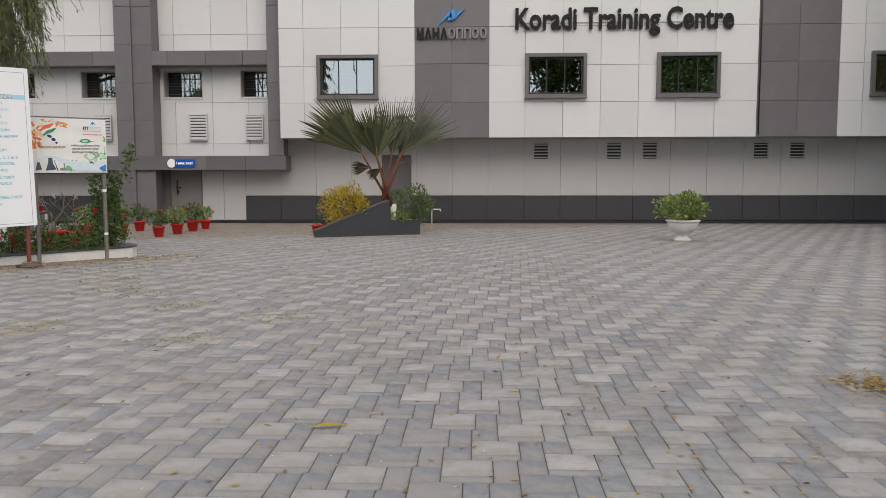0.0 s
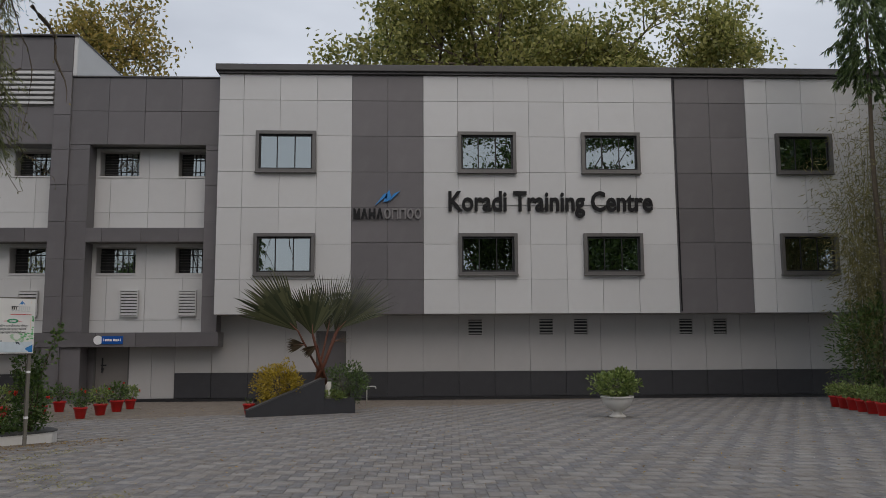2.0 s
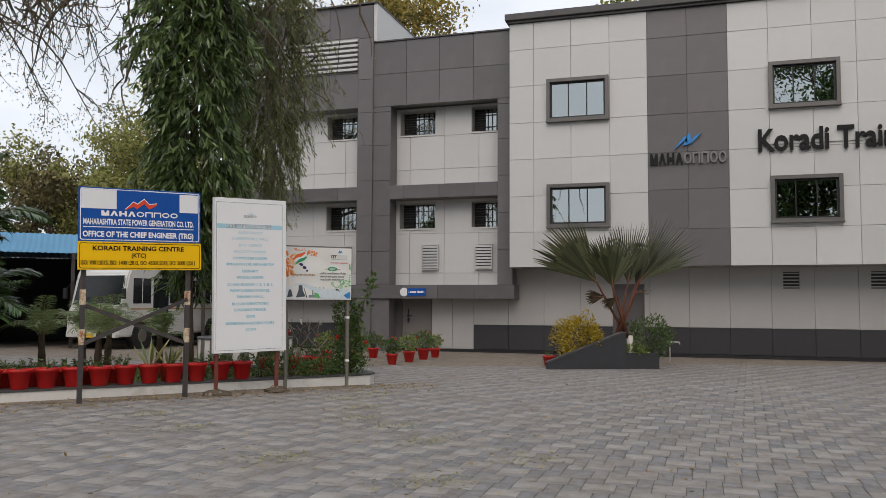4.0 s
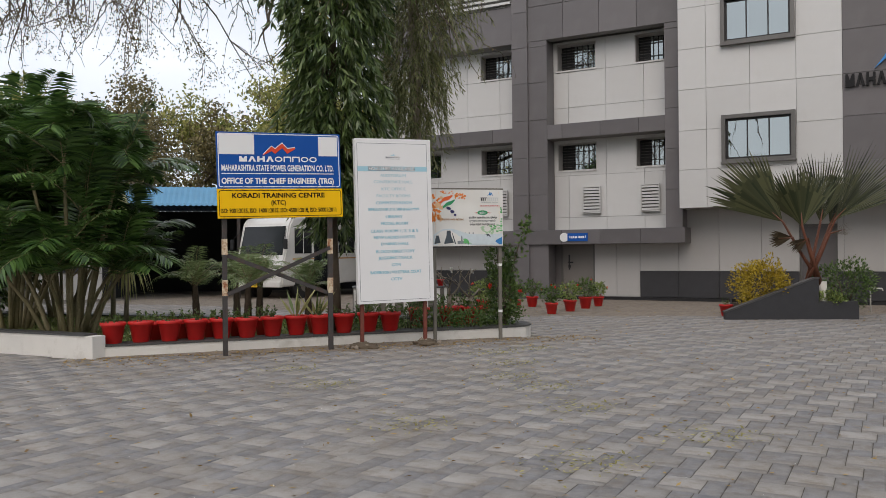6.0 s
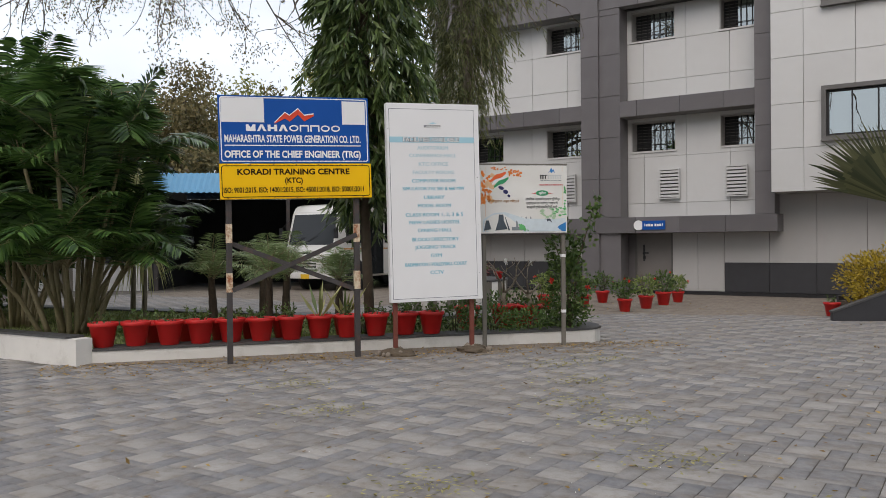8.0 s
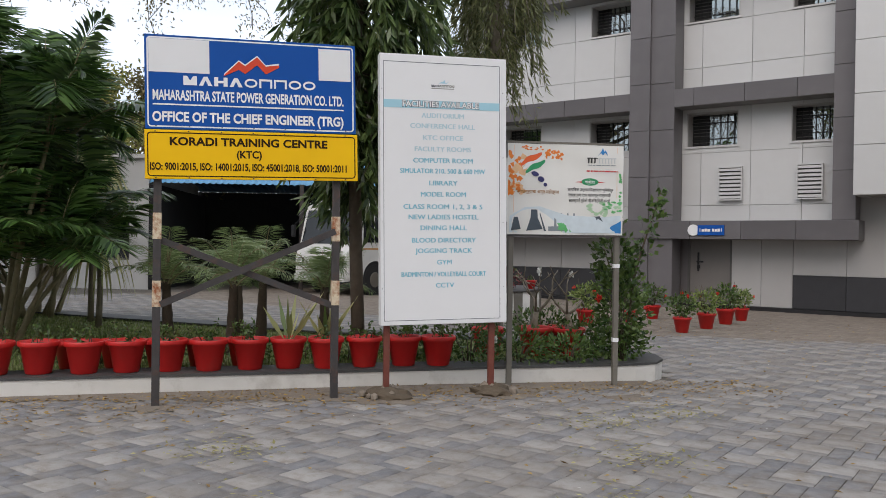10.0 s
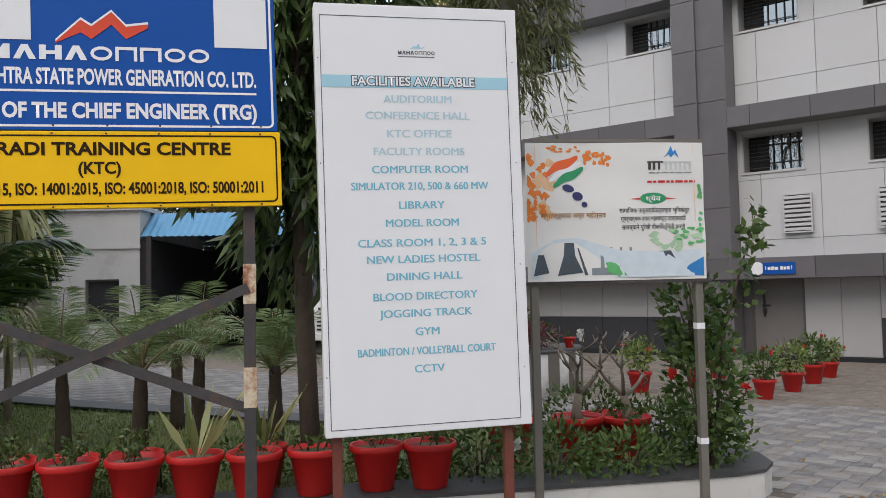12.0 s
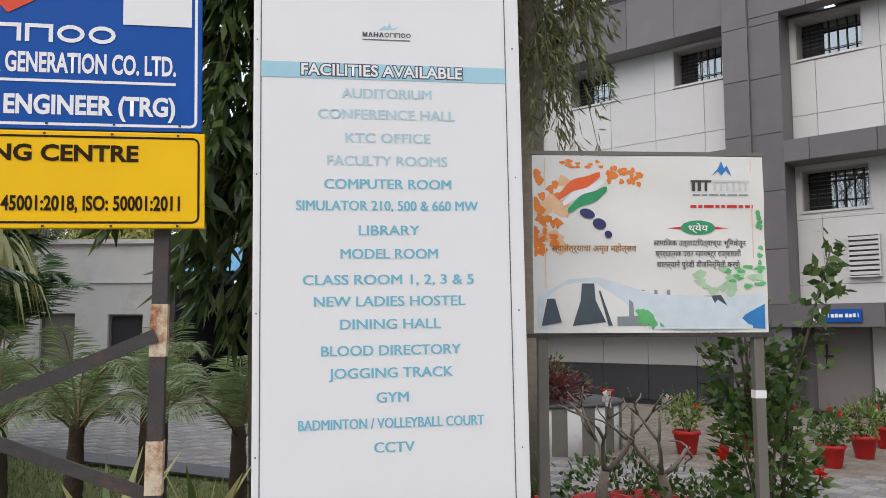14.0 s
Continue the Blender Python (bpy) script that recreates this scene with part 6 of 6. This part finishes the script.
# shrubs at the end of the bed, beside the banner
bush((-7.2, 10.78, 0.13), (0.29, 0.28, 0.55), 1150, 0.075, 0.04, M["shrub"], "upright rose shrub with broad green leaves beside a banner post", seed=41, stems=9, flowers=2)
bush((-7.28, 10.8, 0.9), (0.24, 0.22, 0.36), 520, 0.07, 0.04, M["shrub"], "upper shoots of the rose shrub", seed=42, stems=5)
sprig = thing("climbing_shoot", (-7.15, 10.85, 0.5), "tall leafy shoot rising past the banner's edge", "plant")
rng = np.random.default_rng(77)
path = np.array([(0, 0, 0), (0.05, 0.05, 0.6), (0.13, 0.12, 0.95), (0.2, 0.19, 1.25), (0.26, 0.24, 1.5)])
part("stem", tube(bmesh.new(), [tuple(p) for p in path], [0.014, 0.012, 0.010, 0.007, 0.004], 6), M["bark"], sprig)
kk = rng.uniform(0.5, 4, 190)
base = np.stack([np.interp(kk, range(5), path[:, c]) for c in range(3)], 1) + rng.normal(0, 0.05, (190, 3))
fast_mesh("leaves", leaf_quads(base, rng.normal(size=(190, 3)) + [0.2, 0.1, 0.1], 0.085, 0.05, rng), 4, M["shrub"], sprig)
for i, (x, y, rx, h, n) in enumerate(((-7.55, 10.25, 0.35, 0.16, 520), (-7.95, 9.9, 0.4, 0.2, 620), (-8.35, 9.55, 0.35, 0.22, 520), (-7.7, 11.1, 0.45, 0.22, 700), (-8.4, 11.3, 0.5, 0.25, 700), (-8.9, 9.25, 0.3, 0.25, 420), (-6.98 - 0.25, 10.9, 0.35, 0.2, 420))):
    bush((x, y, 0.131), (rx, rx, h), n, 0.065, 0.03, M["shrub"], "low leafy shrub at the end of the bed", seed=50 + i, group="low shrubs in the bed", flowers=1 if i in (1, 3) else 0, fmat="flower_white")
for i in range(9):
    p = Vector(BED[2]) + FD * (0.4 + 0.5 * i) + FN * (1.0 + 0.15 * math.sin(i * 3))
    bush((p.x, p.y, 0.131), (0.22, 0.22, 0.13), 240, 0.06, 0.025, M["shrub"], "small green bedding plant behind the pots", name="bedding_plant", category="plant", seed=80 + i, group="bedding plants", stems=3)

# ---------------------------------------------------------------- shed and its white building
shed = thing("vehicle_shed", (-25.35, 17.14, -0.15), "open dark vehicle shed under a blue sheet roof", "shed", rz=41.3)
M["shed_white"] = mat("weathered_white_wall", (0.55, 0.54, 0.52), 0.85, 0, 0.1, 2.0, 0.2, 20, stain=0.35)
# Near-black colour paints in the shade inside the shed and the annex windows.
M["shed_dark"] = mat("unlit_interior_shade", (0.03, 0.03, 0.033), 0.9, 0, 0.3, 2)
M["blue_sheet"] = mat("blue_roof_sheet", (0.10, 0.30, 0.48), 0.45, 0.2, 0.12, 3)
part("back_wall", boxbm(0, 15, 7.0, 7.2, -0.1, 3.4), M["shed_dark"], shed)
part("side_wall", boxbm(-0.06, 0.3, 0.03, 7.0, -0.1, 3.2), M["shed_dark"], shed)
bm = bmesh.new()
n = 100
for k in range(n):
    x0, x1 = 0.05 + 9.4 * k / n, 0.05 + 9.4 * (k + 1) / n
    za, zb = (0.03, 0.0) if k % 2 else (0.0, 0.03)
    bm.faces.new([bm.verts.new(v) for v in ((x0, -0.12, 3.25 + za), (x1, -0.12, 3.25 + zb), (x1, 0.9, 3.98 + zb), (x0, 0.9, 3.98 + za))])
    bm.faces.new([bm.verts.new(v) for v in ((x0, 0.9, 3.98 + za), (x1, 0.9, 3.98 + zb), (x1, 7.3, 3.4 + zb), (x0, 7.3, 3.4 + za))])
part("roof", bm, M["blue_sheet"], shed, "blue corrugated sheet roof")
for x in (0.3, 4.6, 9.0):
    part("column", boxbm(x - 0.06, x + 0.06, -0.2, -0.08, -0.1, 3.28), M["post"], shed)
ann = thing("white_annex", (-25.35, 17.14, -0.15), "low white weathered building with dark barred windows", "building", rz=39.0)
ah = [(-3.35, -2.40, 0.0, 2.15), (-1.5, -0.56, 0.9, 2.12), (-5.6, -4.7, 0.9, 2.12)]
part("wall", wall_with_holes(bmesh.new(), -13, 0, -0.1, 4.0, 0, 0.25, ah), M["shed_white"], ann, "stained white wall")
part("wall", boxbm(-0.25, 0, 0.25, 6, -0.1, 4.0), M["shed_white"], ann)
part("ledge", boxbm(-13, 0.03, -0.05, 0, 2.95, 3.03), M["shed_white"], ann)
part("roof", boxbm(-13.1, 0.1, -0.1, 6.2, 4.0, 4.12), M["shed_white"], ann)
for x0, x1, z0, z1 in ah:
    shut = z0 < 0.5
    d = part("door" if shut else "window", boxbm(x0 + 0.04, x1 - 0.04, 0.15, 0.17, z0 + 0.04, z1 - 0.04), M["post_grey"] if shut else M["shed_dark"], ann, "closed grey-brown door" if shut else "dark unlit window")
    part("window_frame", wall_with_holes(bmesh.new(), x0, x1, z0, z1, 0.1, 0.2, [(x0 + 0.05, x1 - 0.05, z0 + 0.05, z1 - 0.05)]), M["post_grey"], d)


# ---------------------------------------------------------------- bus
def bus():
    t = thing("bus", (-20.6, 19.75, -0.16), "white bus with a dark windscreen and yellow number plate", "bus")
    M["bus_white"] = mat("bus_paint", (0.70, 0.69, 0.66), 0.3, 0, 0.05, 3, stain=0.12, coat=0.4)
    M["tyre"] = mat("tyre_rubber", (0.02, 0.02, 0.02), 0.85, 0, 0.2, 20)
    M["plate_yellow"] = mat("number_plate", (0.75, 0.45, 0.02), 0.5, 0, 0.05, 8)
    M["amber"] = mat("amber_stripe", (0.5, 0.22, 0.03), 0.5, 0, 0.1, 8)
    w, L, H = 1.08, 7.4, 2.85
    prof = [(0.0, 0.42), (-0.06, 0.55), (-0.06, 1.12), (0.0, 1.28), (0.10, 1.45), (0.38, 2.55), (0.55, 2.78), (0.9, H), (L - 0.2, H), (L, 2.7), (L, 0.45)]
    bm = bmesh.new()
    a = [bm.verts.new((-w, y, z)) for y, z in prof]
    b = [bm.verts.new((w, y, z)) for y, z in prof]
    bm.faces.new(a)
    bm.faces.new(b[::-1])
    n = len(prof)
    for i in range(n):
        bm.faces.new((a[i], b[i], b[(i + 1) % n], a[(i + 1) % n]))
    bmesh.ops.recalc_face_normals(bm, faces=bm.faces[:])
    bmesh.ops.bevel(bm, geom=bm.edges[:], offset=0.05, segments=2, affect="EDGES", clamp_overlap=True)
    body = part("body", bm, M["bus_white"], t)

    def quad(nm, pts, m, par, label=""):
        bm = bmesh.new()
        f = bm.faces.new([bm.verts.new(p) for p in pts])
        r = bmesh.ops.extrude_face_region(bm, geom=[f])
        vs = [g for g in r["geom"] if isinstance(g, bmesh.types.BMVert)]
        f.normal_update()
        bmesh.ops.translate(bm, verts=vs, vec=f.normal * 0.012)
        return part(nm, bm, m, par, label)

    M["dark_glass"] = mat("dark_vehicle_glass", (0.015, 0.018, 0.02), 0.1, 0, 0.1, 5, spec=0.4)
    ws = quad("windscreen", [(-0.96, 0.103, 1.50), (0.96, 0.103, 1.50), (0.92, 0.355, 2.50), (-0.92, 0.355, 2.50)], M["dark_glass"], t, "large dark windscreen")
    part("wiper", bar(bmesh.new(), (-0.3, 0.08, 1.52), (0.25, 0.14, 1.80), 0.015, 0.015), M["black"], ws)
    part("wiper", bar(bmesh.new(), (-0.8, 0.08, 1.52), (-0.3, 0.14, 1.75), 0.015, 0.015), M["black"], ws)
    g = part("grille", boxbm(-0.48, 0.48, -0.10, -0.05, 0.62, 1.08, bevel=0.02), M["bus_white"], t)
    for k in range(4):
        part("grille_bar", boxbm(-0.42, 0.42, -0.108, -0.098, 0.66 + 0.105 * k, 0.71 + 0.105 * k), M["black"], g)
    part("bonnet_vent", boxbm(-0.45, 0.45, -0.03, 0.02, 1.2, 1.26), M["black"], t)
    for s in (-1, 1):
        h = part("headlight", boxbm(s * 0.80 - 0.12, s * 0.80 + 0.12, -0.09, -0.05, 0.85, 1.08, bevel=0.02), M["black"], t)
        part("lens", boxbm(s * 0.80 - 0.08, s * 0.80 + 0.08, -0.10, -0.092, 0.89, 1.04), M["sign_white"], h)
        m = part("mirror", boxbm(s * 1.2 - 0.07, s * 1.2 + 0.07, -0.05, 0.03, 1.7, 2.05, bevel=0.02), M["black"], t)
        part("mirror_arm", bar(bmesh.new(), (s * 1.18, 0.0, 2.05), (s * 0.98, 0.3, 2.4), 0.02, 0.02), M["black"], m)
        for yw in (1.15, 5.4):
            wh = part("wheel", tube(bmesh.new(), [(s * 0.86, yw, 0.44), (s * 1.085, yw, 0.44)], [0.44, 0.44], 28), M["tyre"], t)
            part("rim", tube(bmesh.new(), [(s * 1.08, yw, 0.44), (s * 1.094, yw, 0.44)], [0.24, 0.21], 20), M["post_grey"], wh)
            part("wheel_arch", tube(bmesh.new(), [(s * 0.8, yw, 0.46), (s * 1.083, yw, 0.46)], [0.54, 0.54], 28), M["black"], t)
        for k, (y0, y1) in enumerate(((0.62, 1.55), (1.7, 2.55), (2.65, 3.6), (3.7, 4.65), (4.75, 5.7), (5.8, 6.9))):
            x = s * 1.083
            if k == 1 and s > 0:
                # thin slab on the body; its dark colour stands for the unlit inside
                part("door", boxbm(x - 0.01, x + 0.012, y0, y1, 0.5, 2.45), M["dark_glass"], t, "open passenger doorway, its unlit inside drawn as a dark slab")
                continue
            wd = part("window", boxbm(x - 0.01, x + 0.008, y0, y1, 1.55, 2.42), M["dark_glass"], t)
            part("window_bar", boxbm(x - 0.01, x + 0.014, (y0 + y1) / 2 - 0.015, (y0 + y1) / 2 + 0.015, 1.55, 2.42), M["bus_white"], wd)
        part("stripe", boxbm(s * 1.08 - 0.005, s * 1.08 + 0.006, 0.5, 7.0, 1.34, 1.38), M["amber"], t)
    part("bumper", boxbm(-1.02, 1.02, -0.13, 0.05, 0.40, 0.60, bevel=0.03), M["bus_white"], t)
    part("number_plate", boxbm(-0.22, 0.14, -0.145, -0.131, 0.40, 0.55), M["plate_yellow"], t, "yellow number plate with unreadable marks")


bus()


# ---------------------------------------------------------------- paving: light blocks set among slate and grey ones
U, V = (0.39, -0.20), (0.15, 0.31)
PIECES = [("light", 0.0, 0.262, 0.085, 0.31), ("mid", 0.0, 0.262, 0.0, 0.085), ("dark", 0.262, 0.39, 0.0, 0.31), ("dark", 0.39, 0.54, 0.11, 0.31)]


def in_bed(x, y):
    inside = False
    j = len(BED) - 1
    for i in range(len(BED)):
        (xi, yi), (xj, yj) = BED[i], BED[j]
        if (yi > y) != (yj > y) and x < (xj - xi) * (y - yi) / (yj - yi) + xi:
            inside = not inside
        j = i
    return inside


def pave():
    rng = np.random.default_rng(12)
    near, rest = {"light": [], "mid": [], "dark": []}, {"light": [], "mid": [], "dark": [], "brown": []}
    det = U[0] * V[1] - U[1] * V[0]
    X0, X1, Y0, Y1 = -24.0, 18.5, -6.5, 24.05
    corners = [(X0, Y0), (X1, Y0), (X0, Y1), (X1, Y1)]
    ab = [((x * V[1] - y * V[0]) / det, (U[0] * y - U[1] * x) / det) for x, y in corners]
    for a in range(math.floor(min(p[0] for p in ab)), math.ceil(max(p[0] for p in ab)) + 1):
        for b in range(math.floor(min(p[1] for p in ab)), math.ceil(max(p[1] for p in ab)) + 1):
            ox, oy = a * U[0] + b * V[0] - 1.35, a * U[1] + b * V[1] + 0.85
            if not (X0 < ox < X1 and Y0 < oy < Y1) or in_bed(ox + 0.2, oy + 0.15) or (ox - 3.75) ** 2 + (oy - 1.75) ** 2 < 1.1:
                continue
            for kind, x0, x1, y0, y1 in PIECES:
                c = (ox + (x0 + x1) / 2, oy + (y0 + y1) / 2)
                if in_bed(*c):
                    continue
                u = rng.random()
                k = {"light": "light" if u < 0.86 else ("mid" if u < 0.97 else "dark"), "mid": "mid" if u < 0.7 else ("dark" if u < 0.92 else "light"), "dark": "dark" if u < 0.78 else ("mid" if u < 0.98 else "light")}[kind]
                if c[1] > 15.4 + 0.5 * noise.noise(Vector((c[0] * 0.5, c[1] * 0.5, 0))) and c[0] < -2.5 - 1.6 * (19 - c[1]) + 2.0 * noise.noise(Vector((c[0] * 0.4, c[1] * 0.4, 5))):
                    k = "brown"
                row = (c[0], c[1], (x1 - x0) / 2 - 0.0028, (y1 - y0) / 2 - 0.0028, rng.uniform(-0.001, 0.001), rng.normal(0, 0.003), rng.normal(0, 0.003))
                close = -2.6 < c[0] < -0.1 and -0.6 < c[1] < 1.6
                (near if close else rest)[k].append(row)
    return near, rest


def block_verts(rows):
    r = np.array(rows)
    cx, cy, hx, hy, dz, tx, ty = [r[:, i][:, None] for i in range(7)]
    gz = -0.0145 * np.maximum(0, cy - 9.0)
    sx, sy = np.array([[-1, 1, 1, -1]]), np.array([[-1, -1, 1, 1]])
    bev = 0.005
    top = np.stack([cx + sx * (hx - bev), cy + sy * (hy - bev), gz + dz + sx * hx * tx + sy * hy * ty + 0 * sx], 2)
    mid = np.stack([cx + sx * hx, cy + sy * hy, gz + dz + sx * hx * tx + sy * hy * ty - 0.007], 2)
    return top, mid


def blocks_mesh(name, rows, material):
    top, mid = block_verts(rows)
    n = len(rows)
    verts = np.concatenate([top, mid], 1).reshape(-1, 3)
    base = np.arange(n)[:, None] * 8
    faces = [base + np.array([[0, 1, 2, 3]])] + [base + np.array([[4 + k, 4 + (k + 1) % 4, (k + 1) % 4, k]]) for k in range(4)]
    f = np.concatenate(faces, 0)
    me = bpy.data.meshes.new(name)
    me.vertices.add(len(verts))
    me.vertices.foreach_set("co", verts.astype(np.float32).reshape(-1))
    me.loops.add(f.size)
    me.loops.foreach_set("vertex_index", f.astype(np.int32).reshape(-1))
    me.polygons.add(len(f))
    me.polygons.foreach_set("loop_start", np.arange(0, f.size, 4, dtype=np.int32))
    me.update(calc_edges=True)
    me.materials.append(material)
    return new(name, me)


pavement = tagged(new("pavement"), "court paved with light blocks among slate-grey ones", "pavement", kind="structure")
near, rest = pave()
for kind in ("light", "mid", "dark", "brown"):
    o = blocks_mesh("paver_field", rest[kind], M["pav_" + kind])
    o.parent = pavement
    tagged(o, kind="stuff")
SHARED = {}
for kind in ("light", "mid", "dark"):
    for cx, cy, hx, hy, dz, tx, ty in near[kind][:150]:
        key = (kind, round(hx, 3), round(hy, 3))
        if key not in SHARED:
            ob = blocks_mesh("paver", [(0, 0, hx, hy, 0, 0, 0)], M["pav_" + kind])
            SHARED[key] = ob.data
        else:
            ob = new("paver", SHARED[key])
        ob.parent = pavement
        ob.matrix_local = pose(cx, cy, dz, math.degrees(ty), -math.degrees(tx), 0)


# ---------------------------------------------------------------- litter on the paving
def litter(n, spot, name, material, size, label):
    rng = np.random.default_rng(len(name) + n)
    P = np.array([spot(rng) for _ in range(n)])
    d = rng.normal(size=(n, 3)) * [1, 1, 0.15]
    q = leaf_quads(P, d, size, size * 0.4, rng)
    q[:, :, 2] = np.maximum(q[:, :, 2], P[:, None, 2] + 0.002)
    return tagged(fast_mesh(name, q, 4, material), label, "leaf litter", kind="stuff")


def open_court(r):
    while True:
        x, y = r.uniform(-10, 12), r.uniform(-1, 21)
        if not in_bed(x, y) and (x - 3.6) ** 2 + (y - 1.75) ** 2 > 1.8:
            return x, y, ground_z(x, y) + 0.006


def kerb_foot(r):
    s, o = r.uniform(-0.5, 7.5), abs(r.normal(0, 0.6)) + 0.02
    p = Vector(BED[2]) + FD * s - FN * o
    return p.x, p.y, ground_z(p.x, p.y) + 0.005


def heap(cx, cy, s):
    return lambda r: (cx + r.normal(0, s), cy + r.normal(0, s), 0.006 + abs(r.normal(0, 0.012)))


M["clippings"] = leafmat("dry_clippings", (0.20, 0.18, 0.06), (0.42, 0.38, 0.16), 0.8, 0.1)
litter(4200, open_court, "fallen_leaves", M["straw"], 0.055, "scattered dry leaves and petals on the paving")
litter(2400, kerb_foot, "kerb_litter", M["straw"], 0.05, "dry leaves gathered along the kerb")
litter(1500, open_court, "pale_chips", M["flower_white"], 0.018, "tiny pale chips and petals strewn over the paving")
litter(420, heap(2.28, 2.0, 0.14), "leaf_drift", M["straw"], 0.055, "drift of dry yellow leaves by the round planter")
for i, (x, y) in enumerate(((-5.6, 7.6), (-5.2, 6.6), (-6.3, 8.4), (-4.6, 6.1), (-3.9, 5.2), (-7.9, 6.0), (-6.8, 5.2), (-3.2, 3.4), (-2.6, 4.6), (-4.9, 3.9), (-6.0, 9.1))):
    litter(150, heap(x, y, 0.19), "grass_clippings", M["clippings"], 0.045, "small heap of dry grass clippings on the paving")
lp = thing("fallen_leaf", (-1.42, 0.95, 0.01), "large curled yellow leaf lying on the paving", "leaf")
fast_mesh("blade", np.array([[[-0.12, -0.02, 0.0], [0.0, -0.03, 0.015], [0.12, 0.03, 0.004], [0.0, 0.02, 0.02]]]), 4, M["golden"], lp)


def dirt_strip():
    """Soil spilt over the blocks along the foot of the kerb, with a ragged edge."""
    M["spilt_soil"] = mat("spilt_soil", (0.20, 0.165, 0.13), 0.95, 0, 0.35, 14, 0.7, 90, stain=0.5)
    bm = bmesh.new()

    def width(s):
        return 0.16 + 0.45 * max(0.0, math.sin((s - 0.2) * 0.46)) * (0.7 + 0.9 * noise.noise(Vector((s * 1.7, 3.0, 0)))) + 0.10 * noise.noise(Vector((s * 9, 0, 0))) + 0.05 * noise.noise(Vector((s * 31, 0, 0)))

    old = None
    for k in range(301):
        s = -0.1 + 6.5 * k / 300
        w = max(0.02, width(s))
        row = []
        for o in (0.0, w):
            p = Vector(BED[2]) + FD * s - FN * o
            row.append(bm.verts.new((p.x, p.y, ground_z(p.x, p.y) + (0.0035 if o else 0.012))))
        if old:
            bm.faces.new((old[0], old[1], row[1], row[0]))
        old = row
    me = bpy.data.meshes.new("spilt_soil")
    bm.to_mesh(me)
    bm.free()
    me.materials.append(M["spilt_soil"])
    tagged(new("spilt_soil", me), "brown soil spilt along the foot of the kerb", "soil", kind="stuff")


dirt_strip()


def soil_patch(x, y, r, seed):
    """A flat ragged patch of trodden soil round a post's foot."""
    bm = bmesh.new()
    c = bm.verts.new((0, 0, 0.012))
    ring = []
    for k in range(40):
        a = 2 * math.pi * k / 40
        q = r * (0.75 + 0.5 * noise.noise(Vector((2 * math.cos(a) + seed, 2 * math.sin(a), 0))) + 0.25 * noise.noise(Vector((9 * math.cos(a), 9 * math.sin(a), seed))))
        ring.append(bm.verts.new((q * math.cos(a) * 1.3, q * math.sin(a), 0.0035)))
    for k in range(40):
        bm.faces.new((c, ring[k], ring[(k + 1) % 40]))
    me = bpy.data.meshes.new("soil_patch")
    bm.to_mesh(me)
    bm.free()
    me.materials.append(M["spilt_soil"])
    o = tagged(new("soil_patch", me), "thin patch of brown soil on the paving", "soil", "soil patches")
    o.matrix_world = pose(x, y, ground_z(x, y), 0, 0, 50)


for i, (x, y, r) in enumerate(((-9.48, 6.57, 0.3), (-8.63, 7.82, 0.26), (-8.2, 8.1, 0.42), (-7.55, 9.0, 0.4), (-7.2, 9.9, 0.35), (-8.0, 8.9, 0.35), (-6.6, 9.6, 0.28))):
    soil_patch(x, y, r * 0.75, i * 3.7)
